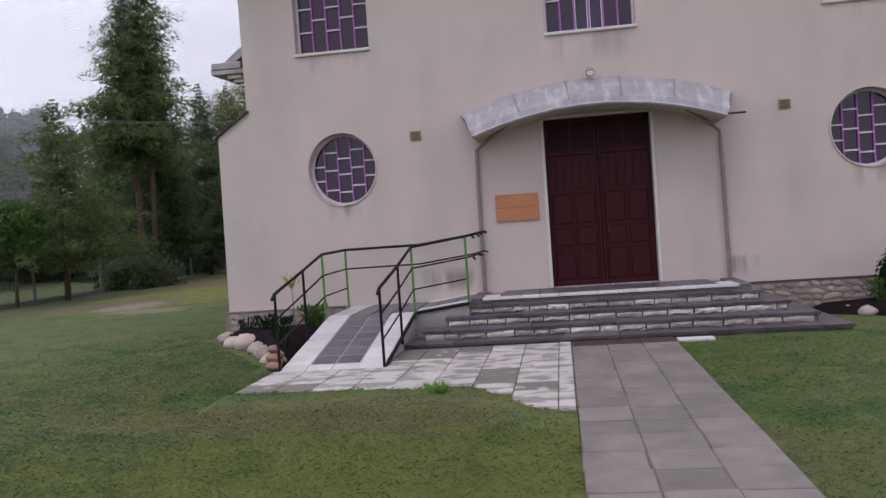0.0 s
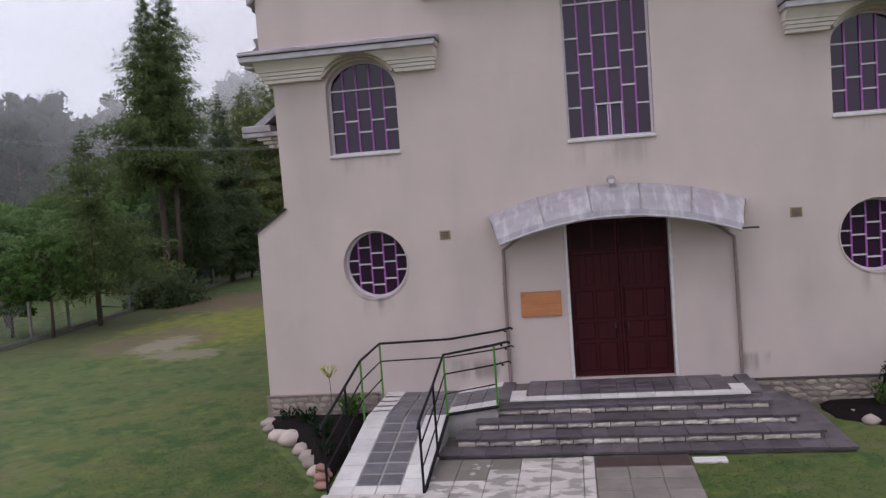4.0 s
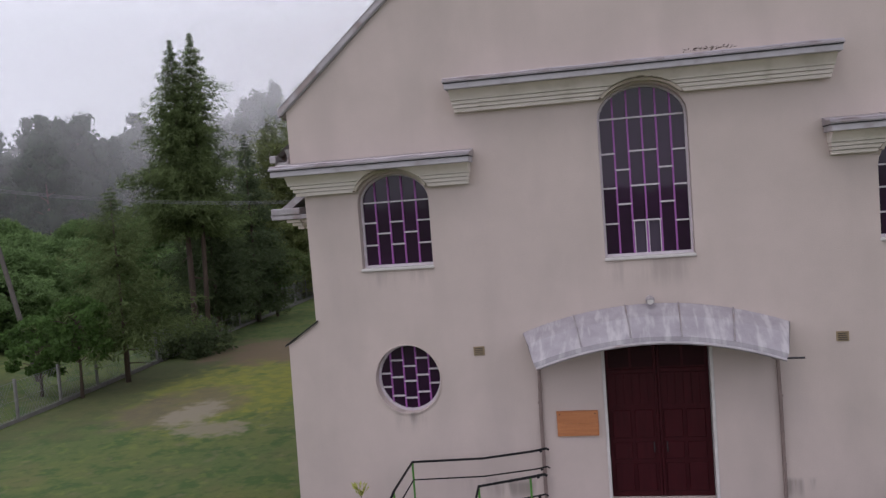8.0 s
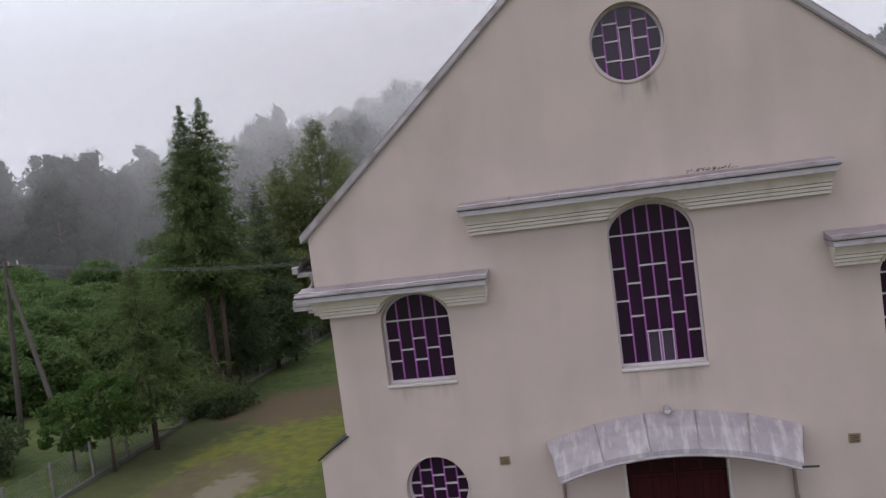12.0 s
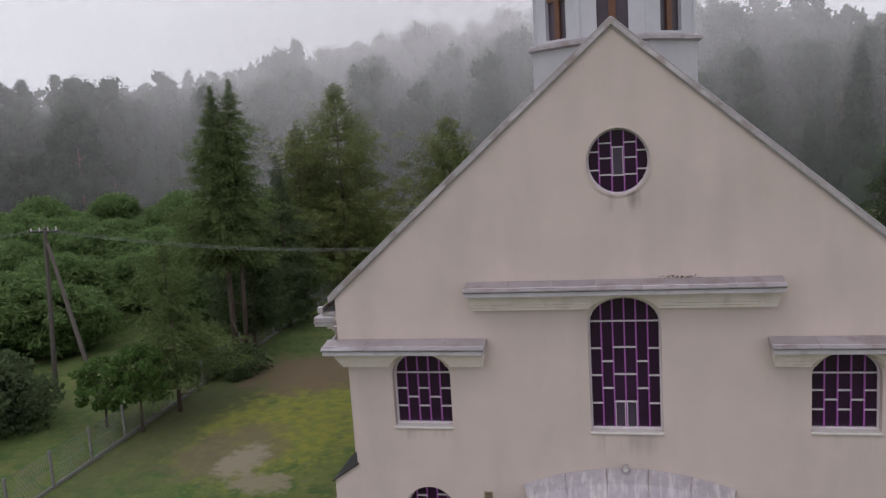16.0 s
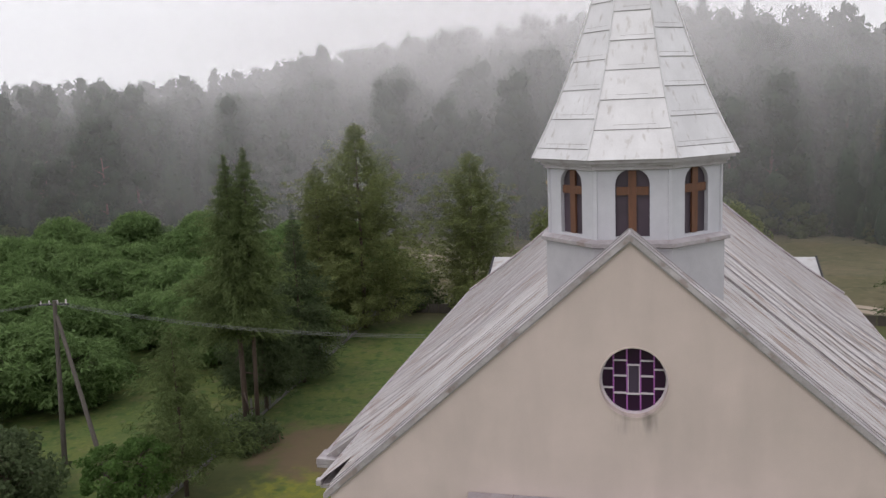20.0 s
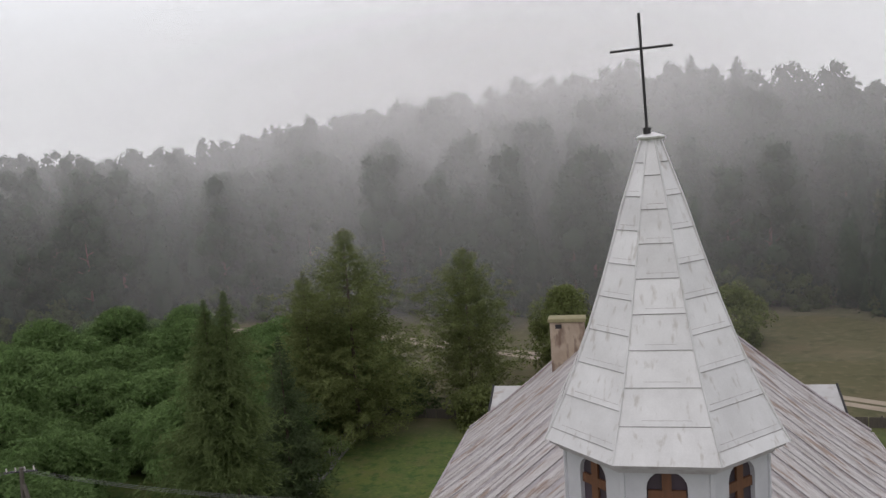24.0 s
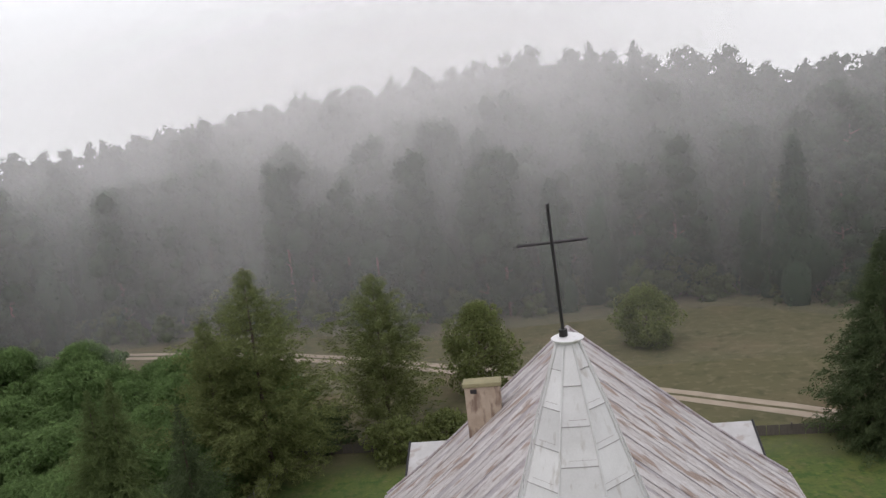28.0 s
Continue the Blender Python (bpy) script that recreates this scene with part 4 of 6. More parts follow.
tower = thing("belfry", "eight-sided grey belfry with a flared sheet spire", "belfry")
part("base", add_drum(bmesh.new(), [(1.98, 11.0), (1.98, 14.42)]), BELFRY_BASE, tower, "grey sheet-clad base")
part("sill_band", add_drum(bmesh.new(), [(1.99, 14.42), (2.10, 14.46), (2.10, 14.54), (1.96, 14.60)]), ZINC, tower, "projecting grey sill band")
# solid core whose dark colour stands for the shade behind the openings
part("lantern_core", add_drum(bmesh.new(), [(1.62, 14.5), (1.62, 16.2)]), DOOR_DARK, tower, "dark core that stands for the shade inside the belfry")
for k in range(8):
    a = eight(1.90, 0)
    p, q = Vector(a[k]), Vector(a[(k + 1) % 8])
    mid, along = (p + q) / 2, (q - p).normalized()
    width = (q - p).length
    m = Matrix.Translation((mid.x, mid.y, 0)) @ Matrix.Rotation(math.atan2(along.y, along.x), 4, "Z")
    h = width / 2
    win = arched(0, 14.66, 15.80, 0.36, 0.33, 10)
    face = part("lantern_wall", holed_slab([(-h, 14.58), (h, 14.58), (h, 16.22), (-h, 16.22)], [win], 0.0, 0.14), BELFRY, tower, "grey belfry face with an arched opening")
    face.matrix_basis = m
    pane = part("pane", prism(arched(0, 14.66, 15.80, 0.36, 0.33, 10), 0.10, 0.105), BELFRY_GLASS, face, "dark belfry glass")
    cr = bmesh.new()
    add_box(cr, -0.085, 0.085, 0.04, 0.09, 14.67, 16.10)
    add_box(cr, -0.335, -0.086, 0.04, 0.09, 15.56, 15.74)
    add_box(cr, 0.086, 0.335, 0.04, 0.09, 15.56, 15.74)
    part("window_cross", cr, CROSS_WOOD, face, "tan wooden cross in the opening")
    pil = box(-0.05, 0.05, -0.02, 0.05, 14.58, 16.22, 0.008)
    pl = part("pilaster", pil, BELFRY, tower, "grey corner strip")
    pl.matrix_basis = Matrix.Translation((TX + (p.x - TX) * 1.0, TY + (p.y - TY) * 1.0, 0)) @ Matrix.Rotation(math.atan2(p.y - TY, p.x - TX) + math.pi / 2, 4, "Z")
part("eave_moulding", add_drum(bmesh.new(), [(1.93, 16.10), (2.00, 16.12), (2.00, 16.19), (2.07, 16.20), (2.07, 16.26), (2.18, 16.27), (2.18, 16.345)]), FASCIA, tower, "stepped grey moulding under the spire")
SPIRE_PROFILE = [(2.24, 16.35), (1.93, 16.98), (1.64, 17.62), (1.39, 18.25), (1.17, 18.88), (0.97, 19.5), (0.78, 20.12), (0.60, 20.75), (0.39, 21.37), (0.18, 22.0)]
spire_at = lambda z: float(np.interp(z, [q[1] for q in SPIRE_PROFILE], [q[0] for q in SPIRE_PROFILE]))
for k in range(8):
    shift = 0.0 if k % 2 == 1 else 0.24
    cuts = [16.35] + [16.35 + 0.628 * i + shift for i in range(0 if shift else 1, 9)] + [22.0]
    for z0, z1 in zip(cuts, cuts[1:]):
        a0, a1 = spire_at(z0), spire_at(z1)
        bm = bmesh.new()
        lo, hi = eight(a0 + 0.016, z0 - 0.02 if z0 > 16.4 else z0), eight(a1 + 0.002, z1)
        inn, inh = eight(a0 - 0.02, z0), eight(a1 - 0.02, z1)
        vs = [bm.verts.new(v) for v in (lo[k], lo[(k + 1) % 8], hi[(k + 1) % 8], hi[k], inn[k], inn[(k + 1) % 8], inh[(k + 1) % 8], inh[k])]
        for f in ((0, 1, 2, 3), (7, 6, 5, 4), (0, 4, 5, 1), (2, 6, 7, 3)):
            bm.faces.new([vs[i] for i in f])
        part("spire_sheet", bm, SPIRE, tower)
        if z0 > 16.4:
            e = eight(a0 + 0.017, z0 - 0.012)
            part("lap_seam", tube([e[k], e[(k + 1) % 8]], 0.008, 5), ZINC_DARK, tower, "dark lapped joint between sheets")
            if z0 < 21.2:
                e = eight(spire_at(z0 + 0.085) + 0.008, z0 + 0.085)
                ea, eb = Vector(e[k]), Vector(e[(k + 1) % 8])
                part("lap_seam", tube([ea.lerp(eb, 0.05 + 0.1 * (k % 3)), ea.lerp(eb, 0.95 - 0.07 * (int(z0 * 7) % 4))], 0.004, 5), ZINC, tower, "faint lapped joint between sheets")
    r = [Vector(eight(a + 0.012, z)[k]) for a, z in SPIRE_PROFILE]
    part("hip_seam", tube(r, 0.022, 6), SPIRE, tower, "folded seam along the spire's edge")
cap = bmesh.new()
for a, b in (((0.18, 21.96), (0.19, 22.02)), ((0.27, 22.05), (0.28, 22.08)), ((0.25, 22.10), (0.05, 22.17))):
    rings = [[cap.verts.new((TX + r * math.cos(t), TY + r * math.sin(t), z)) for t in (2 * math.pi * i / 24 for i in range(24))] for r, z in (a, b)]
    if cap.faces:
        for i in range(24):
            cap.faces.new((last[i], last[(i + 1) % 24], rings[0][(i + 1) % 24], rings[0][i]))
    for i in range(24):
        cap.faces.new((rings[0][i], rings[0][(i + 1) % 24], rings[1][(i + 1) % 24], rings[1][i]))
    last = rings[1]
cap.faces.new(last)
part("spire_cap", cap, SPIRE, tower, "round pale sheet cap")
cross = thing("spire_cross", "thin dark iron cross on the spire", "cross", at=(TX - 0.06, TY - 0.1, 22.16))
part("upright", tube([(0, 0, 0), (-0.07, -0.03, 2.24)], 0.028, 8), DARK_METAL, cross)
part("arm", tube([(-0.63, 0.0, 1.57), (0.53, -0.02, 1.60)], 0.024, 8), DARK_METAL, cross)
part("collar", tube([(0, 0, -0.02), (0, 0, 0.10)], 0.075, 10), DARK_METAL, cross)

# ---- canopy over the door ----
canopy = thing("door_canopy", "arched grey sheet canopy over the church door", "canopy")
sheets = 5
for i in range(sheets):
    bm = bmesh.new()
    rows = []
    for j in range(5):
        u = -1 + 2 * (i + j / 4) / sheets
        arch = 1 - u * u
        top, front = (CX - 0.01 + 2.47 * u, -0.01, 4.00 + 0.46 * arch), (CX + 2.24 * u, -0.92, 3.58 + 0.40 * arch)
        low = (CX + 2.18 * u, -0.93, 3.46 + 0.40 * arch)
        mid = tuple((a + b) / 2 + (0.06 if k == 2 else 0) for k, (a, b) in enumerate(zip(top, front)))
        rows.append([bm.verts.new(v) for v in (top, mid, front, low)])
    for ra, rb in zip(rows, rows[1:]):
        for k in range(3):
            bm.faces.new((ra[k], ra[k + 1], rb[k + 1], rb[k]))
    part("canopy_sheet", bm, CANOPY, canopy)
    if i:
        u = -1 + 2 * i / sheets
        arch = 1 - u * u
        part("seam", tube([(CX + 2.47 * u, -0.01, 4.015 + 0.46 * arch), (CX + 2.36 * u, -0.46, 3.865 + 0.43 * arch), (CX + 2.24 * u, -0.93, 3.595 + 0.40 * arch)], 0.014, 6), ZINC, canopy, "folded sheet seam")
soffit = bmesh.new()
rows = []
for j in range(17):
    u = -1 + j / 8
    arch = 1 - u * u
    rows.append([soffit.verts.new(v) for v in ((CX + 2.17 * u, -0.925, 3.46 + 0.40 * arch), (CX + 2.17 * u, -0.005, 3.46 + 0.40 * arch), (CX + 2.40 * u, -0.005, 3.95 + 0.46 * arch))])
for ra, rb in zip(rows, rows[1:]):
    for k in range(2):
        soffit.faces.new((ra[k], rb[k], rb[k + 1], ra[k + 1]))
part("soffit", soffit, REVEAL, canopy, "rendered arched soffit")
for s in (-1, 1):
    bm = bmesh.new()
    vs = [bm.verts.new(v) for v in ((CX + s * 2.47, -0.01, 4.0), (CX + s * 2.24, -0.92, 3.58), (CX + s * 2.18, -0.93, 3.46), (CX + s * 2.2, -0.005, 3.46))]
    bm.faces.new(vs)
    part("end_cheek", bm, CANOPY, canopy, "grey end cheek")
part("front_lip", tube([(CX + 2.19 * (-1 + j / 8), -0.945, 3.47 + 0.40 * (1 - (-1 + j / 8) ** 2)) for j in range(17)], 0.03, 6), ZINC, canopy, "rolled front edge")
lamp = thing("floodlight", "small round grey floodlight above the canopy", "lamp", at=(CX - 0.03, -0.17, 4.55))
part("housing", tube([(0, -0.07, -0.02), (0, -0.03, 0.0), (0, 0.05, 0.0), (0, 0.09, 0.0)], [0.06, 0.085, 0.08, 0.04], 12), ZINC, lamp)
part("bracket", tube([(0, 0.05, 0.0), (0, 0.17, -0.02)], 0.02, 6), ZINC, lamp)
part("lens", tube([(0, -0.085, -0.02), (0, -0.072, -0.02)], 0.06, 12), WHITE_FRAME, lamp, "pale frosted front")
for s in (-1, 1):
    pipe = thing("downpipe", "thin rust-brown downpipe beside the door", "downpipe", group="downpipes")
    x = CX + s * 2.21
    part("pipe", tube([(CX + s * 1.55, -0.62, 3.68), (CX + s * 1.85, -0.30, 3.55), (x, -0.07, 3.30), (x + s * 0.02, -0.06, 2.4), (x + s * 0.03, -0.06, 0.64)], 0.035, 8), PIPE, pipe)
    for z in (1.3, 2.6):
        part("clip", tube([(x + s * 0.025, -0.06, z), (x + s * 0.025, -0.06, z + 0.04)], 0.042, 8), PIPE, pipe)
    part("spout", tube([(CX + s * 2.15, -0.9, 3.50), (CX + s * 2.50, -0.92, 3.50)], 0.02, 6), DARK_METAL, pipe) if s > 0 else None

# ---- door ----
door = thing("church_door", "tall red-brown panelled double door", "door", kind="structure")
x0, x1 = DOOR_X - DOOR_W / 2, DOOR_X + DOOR_W / 2
for s, (a, b) in enumerate(((x0 + 0.06, DOOR_X - 0.004), (DOOR_X + 0.004, x1 - 0.06))):
    leafed = part("door_leaf", box(a, b, 0.20, 0.26, 0.63, 3.78, 0.006), DOOR, door)
    w = b - a
    for r0, r1 in ((0.74, 1.30), (1.38, 1.72), (1.80, 2.36)):
        for k in range(2):
            p = a + 0.08 + k * (w - 0.12) / 2
            q = p + (w - 0.12) / 2 - 0.06
            part("panel", box(p, q, 0.180, 0.201, r0, r1, 0.016), DOOR, leafed)
    for k in range(6):
        p = a + 0.03 + k * (w - 0.06) / 6
        part("plank", box(p + 0.004, p + (w - 0.06) / 6 - 0.004, 0.188, 0.201, 2.46, 3.08, 0.004), DOOR, leafed)
    for k in range(2):
        p = a + 0.06 + k * (w - 0.08) / 2
        q = p + (w - 0.08) / 2 - 0.05
        part("transom_pane", box(p, q, 0.196, 0.2015, 3.20, 3.70, 0.002), DOOR_DARK, leafed, "dark glass pane over the door")
    part("transom_bar", box(a, b, 0.172, 0.2005, 3.09, 3.17, 0.008), DOOR, leafed, "dark bar under the glazed head")
    part("astragal", box(a + (w - 0.05 if s == 0 else 0.0), b if s == 0 else a + 0.05, 0.165, 0.20, 0.65, 3.77, 0.008), DOOR, leafed)
    hx = b - 0.12 if s == 0 else a + 0.12
    part("handle", tube([(hx, 0.17, 1.52), (hx, 0.13, 1.60), (hx, 0.17, 1.72)], 0.012, 6), DARK_METAL, leafed, "dark iron pull handle")
for a, b in ((x0 - 0.006, x0 + 0.055), (x1 - 0.055, x1 + 0.006)):
    part("door_frame", box(a, b, -0.025, 0.28, 0.62, 3.80, 0.008), WHITE_FRAME, door, "white painted door frame")
part("door_frame", box(x0 + 0.056, x1 - 0.056, -0.02, 0.28, 3.781, 3.83, 0.008), WHITE_FRAME, door, "white painted door head")

board = thing("notice_board", "blank varnished pine notice board on the wall", "notice board", at=(-1.47, -0.03, 2.18))
for i in range(2):
    part("plank", box(-0.40, 0.40, -0.02, 0.02, -0.25 + 0.25 * i, -0.25 + 0.25 * (i + 1) - 0.0015, 0.004), BOARD, board)
for s in (-0.34, 0.34):
    part("screw", tube([(s, -0.026, 0.19), (s, -0.019, 0.19)], 0.012, 8), DARK_METAL, board)
for x in (-3.31, 3.43):
    vent = thing("wall_vent", "small yellowish wall vent with a dark grille", "vent", group="wall vents", at=(x, 0, 3.68))
    part("plate", box(-0.11, 0.11, -0.02, 0.0, -0.09, 0.09, 0.006), surface("vent_plate", (0.30, 0.22, 0.13), None, 0.7, scale=8), vent) if x < 0 else part("plate", box(-0.11, 0.11, -0.02, 0.0, -0.09, 0.09, 0.006), bpy.data.materials["vent_plate"], vent)
    for i in range(4):
        part("slat", box(-0.08, 0.08, -0.028, -0.019, -0.065 + 0.037 * i, -0.05 + 0.037 * i, 0.003), DARK_METAL, vent)

# ---- small things on the front ----
hopper = thing("rain_hopper", "pale sheet rain hopper with an elbow pipe at the corner", "rain hopper")
part("funnel", tube([(-6.96, 0.16, 7.78), (-6.96, 0.16, 7.86), (-6.96, 0.16, 7.98)], [0.045, 0.06, 0.10], 10), COPING, hopper)
part("elbow", tube([(-6.96, 0.16, 7.80), (-7.00, 0.14, 7.70), (-7.12, 0.10, 7.58), (-7.16, 0.08, 7.46)], 0.045, 8), COPING, hopper, "pale elbow pipe")
part("stay", tube([(-6.96, 0.16, 7.86), (-6.60, 0.20, 7.90)], 0.012, 5), ZINC_DARK, hopper, "thin wall stay")

# ---- steps, landing, ramp ----
TOP = 0.62
TREADS = [(0.53, -1.66, -2.36, 2.50), (0.385, -2.09, -2.68, 2.82), (0.24, -2.55, -3.00, 3.12), (0.09, -2.97, -3.28, 3.46)]    # height, front, ends
steps = thing("church_steps", "wide stone steps with dark slab treads and pale split risers", "steps", kind="structure")
core = bmesh.new()
add_box(core, -2.31, 2.38, -1.40, -0.002, 0.4, TOP - 0.047)
for i, (z, yf, xa, xb) in enumerate(TREADS):
    add_box(core, xa + 0.03, xb - 0.03, yf + 0.07 + 0.001 * i, -0.003 - 0.001 * i, -0.1 - 0.001 * i, z - 0.049)
part("step_core", core, STEP_BED, steps, "grey-brown mortar bed under the steps")
rng = random.Random(4)


def slab_mesh(name, w, d, h, mat, bevel=0.008):
    return mesh_of(box(-w / 2, w / 2, -d / 2, d / 2, -h, 0, bevel), name, mat)


def row_of(name, me, parent, x0, x1, y, z, pitch, wob=0.004, rot=0.0):
    count = max(1, round((x1 - x0) / pitch))
    p = (x1 - x0) / count
    for i in range(count):
        m = Matrix.Translation((x0 + p * (i + 0.5), y + rng.uniform(-2.5, 2.5) * wob, z + rng.uniform(-wob, wob))) @ Matrix.Rotation(rng.uniform(-0.012, 0.012) + rot, 4, "Z") @ Matrix.Diagonal((p / pitch * 0.985, 1, 1, 1))
        place(me, name, parent, m)


def rough_slab(name, seed):
    """A split slab with a wavy front edge and a hollowed top."""
    bm = bmesh.new()
    nx, ny = 5, 4
    top = [[bm.verts.new((-0.22 + 0.44 * i / nx, -0.25 + 0.5 * j / ny + (0.014 * noise.noise((i * 1.3, seed * 2.7, 0.5)) if j == 0 else 0.0), 0.006 * noise.noise((i * 0.9, j * 0.9, seed)))) for i in range(nx + 1)] for j in range(ny + 1)]
    low = [bm.verts.new((v.co.x, v.co.y + 0.012, -0.046 + 0.008 * noise.noise((v.co.x * 9, seed * 1.9, 2.0)))) for v in top[0]]
    back = [bm.verts.new((v.co.x, v.co.y, -0.046)) for v in top[-1]]
    for j in range(ny):
        for i in range(nx):
            bm.faces.new((top[j][i], top[j][i + 1], top[j + 1][i + 1], top[j + 1][i]))
    for i in range(nx):
        bm.faces.new((low[i], low[i + 1], top[0][i + 1], top[0][i]))
        bm.faces.new((top[-1][i], top[-1][i + 1], back[i + 1], back[i]))
        bm.faces.new((low[i + 1], low[i], back[i], back[i + 1]))
    bm.faces.new([low[0]] + [r[0] for r in top] + [back[0]])
    bm.faces.new([low[-1], back[-1]] + [r[-1] for r in reversed(top)])
    return mesh_of(bm, name, SLATE)


def rough_block(name, seed):
    """A split stone with an uneven face."""
    bm = bmesh.new()
    nx, nz = 4, 3
    face = [[bm.verts.new((-0.2 + 0.4 * i / nx, -0.03 - 0.022 * (0.5 + noise.noise((i * 1.1, j * 1.4, seed * 3.3))) + (0.028 if i in (0, nx) or j in (0, nz) else 0.0),
                           -0.05 + 0.1 * j / nz + 0.008 * noise.noise((i * 1.7, seed * 2.1, j)))) for i in range(nx + 1)] for j in range(nz + 1)]
    for j in range(nz):
        for i in range(nx):
            bm.faces.new((face[j][i], face[j][i + 1], face[j + 1][i + 1], face[j + 1][i]))
    rim = face[0] + [r[-1] for r in face[1:]] + face[-1][-2::-1] + [r[0] for r in face[-2:0:-1]]
    behind = [bm.verts.new((v.co.x, 0.05, v.co.z)) for v in rim]
    for i in range(len(rim)):
        k = (i + 1) % len(rim)
        bm.faces.new((rim[i], behind[i], behind[k], rim[k]))
    return mesh_of(bm, name, RISER)


tread_kinds = [rough_slab("tread", k) for k in range(5)]
block_kinds = [rough_block("riser_block", k) for k in range(5)]
side = slab_mesh("side_tread", 0.36, 0.5, 0.045, SLATE)
back_y = -1.46
for i, (z, yf, xa, xb) in enumerate(TREADS):
    depth = back_y - yf + 0.06
    count = round((xb - xa) / 0.43)
    p = (xb - xa) / count
    for k in range(count):
        m = Matrix.Translation((xa + p * (k + 0.5), yf + depth / 2 + rng.uniform(-0.014, 0.014), z + rng.uniform(-0.006, 0.006))) @ Euler((rng.uniform(-0.02, 0.01), rng.uniform(-0.012, 0.012), rng.uniform(-0.02, 0.02))).to_matrix().to_4x4()
        place(rng.choice(tread_kinds), "tread", steps, m @ Matrix.Diagonal((p / 0.44 * 0.985, depth / 0.5, 1, 1)))
    for k in range(3):
        n = (-0.05 - back_y) / 3
        place(side, "tread", steps, Matrix.Translation((xb - 0.18, -0.05 - (k + 0.5) * n, z - 0.001 + rng.uniform(-0.003, 0.003))) @ Matrix.Diagonal((1, n / 0.5 * 0.985, 1, 1)))
    if i < 3:
        low_z = TREADS[i + 1][0]
        x, end = xa + 0.04, xb - 0.04
        while x < end - 0.05:
            w = min(rng.uniform(0.22, 0.48), end - x)
            h = z - 0.050 - low_z
            place(rng.choice(block_kinds), "riser_block", steps, Matrix.Translation((x + w / 2, yf + 0.052 + rng.uniform(-0.014, 0.012), low_z + h / 2)) @ Euler((rng.uniform(-0.08, 0.08), rng.uniform(-0.02, 0.02), rng.uniform(-0.04, 0.04))).to_matrix().to_4x4() @ Matrix.Diagonal((w / 0.4 * 0.94, 1, h / 0.1 * rng.uniform(0.8, 0.98), 1)))
            x += w
    back_y = yf
tile_dark = slab_mesh("landing_tile", 0.335, 0.293, 0.045, SLATE)
tile_white = slab_mesh("border_tile", 0.335, 0.22, 0.045, WHITE_TILE, 0.005)
for r in range(4):
    row_of("landing_tile", tile_dark, steps, -1.80, 1.90, -0.16 - 0.30 * r, TOP, 0.335, 0.002)
row_of("border_tile", tile_white, steps, -2.10, 2.18, -1.335, TOP + 0.008, 0.335, 0.001)
white_side = slab_mesh("border_corner", 0.28, 0.42, 0.045, WHITE_TILE, 0.005)
for x in (-1.96, 2.04):
    place(white_side, "border_tile", steps, Matrix.Translation((x, -0.99, TOP + 0.006)))
edge_dark = slab_mesh("landing_edge", 0.26, 0.44, 0.045, SLATE)
for y in (-0.25, -0.68, -1.10):
    place(edge_dark, "landing_tile", steps, Matrix.Translation((2.26, y, TOP)))
    place(edge_dark, "landing_tile", steps, Matrix.Translation((-2.20, y, TOP)))

ramp = thing("access_ramp", "short paved access ramp with white border tiles and dark middle tiles", "ramp", kind="structure")
R0, R1, RZ = -4.50, -1.85, 0.50      # the first flight rises towards the wall
LX, MX = -4.74, -3.24


def ramp_z(y):
    return max(0.02, min(RZ, 0.02 + (RZ - 0.02) * (y - R0) / (R1 - R0)))


bm = bmesh.new()
vs = [bm.verts.new(v) for v in ((LX, R0, -0.05), (MX, R0, -0.05), (MX, R0, 0.0), (LX, R0, 0.0), (LX, R1, -0.05), (MX, R1, -0.05), (MX, R1, RZ - 0.03), (LX, R1, RZ - 0.03))]
for f in ((0, 1, 2, 3), (7, 6, 5, 4), (3, 2, 6, 7), (0, 3, 7, 4), (1, 5, 6, 2)):
    bm.faces.new([vs[k] for k in f])
part("ramp_body", bm, JOINT_PALE, ramp)
bm = bmesh.new()
add_box(bm, LX, MX, R1 + 0.001, -0.003, -0.05, RZ - 0.03)
vs = [bm.verts.new(v) for v in ((MX + 0.001, -1.75, -0.05), (-2.31, -1.75, -0.05), (-2.31, -1.75, TOP - 0.04), (MX + 0.001, -1.75, RZ - 0.03), (MX + 0.001, -0.003, -0.05), (-2.31, -0.003, -0.05), (-2.31, -0.003, TOP - 0.04), (MX + 0.001, -0.003, RZ - 0.03))]
for f in ((0, 1, 2, 3), (7, 6, 5, 4), (3, 2, 6, 7), (0, 3, 7, 4), (1, 5, 6, 2)):
    bm.faces.new([vs[k] for k in f])
part("ramp_landing", bm, JOINT_PALE, ramp)
pitch = math.atan2(RZ - 0.02, R1 - R0)
white_r = slab_mesh("ramp_border", 0.375, 0.435, 0.03, WHITE_TILE, 0.004)
dark_r = slab_mesh("ramp_tile", 0.325, 0.308, 0.03, RAMP_TILE, 0.008)
wide_w = slab_mesh("ramp_sill", 0.36, 0.24, 0.03, WHITE_TILE, 0.004)
tiltx = Matrix.Rotation(pitch, 4, "X")
for k in range(6):
    y = R0 + 0.22 + 0.442 * k
    for x in (LX + 0.19, MX - 0.19):
        place(white_r, "border_tile", ramp, Matrix.Translation((x, y, ramp_z(y))) @ tiltx)
for k in range(4):
    place(wide_w, "border_tile", ramp, Matrix.Translation((LX + 0.19 + 0.375 * k, R0 + 0.12, ramp_z(R0 + 0.12) + 0.005)) @ tiltx)
for r in range(7):
    y = R0 + 0.43 + 0.35 * r
    for k in range(2):
        place(dark_r, "ramp_tile", ramp, Matrix.Translation((LX + 0.565 + 0.365 * k, y, ramp_z(y) + 0.002)) @ tiltx)
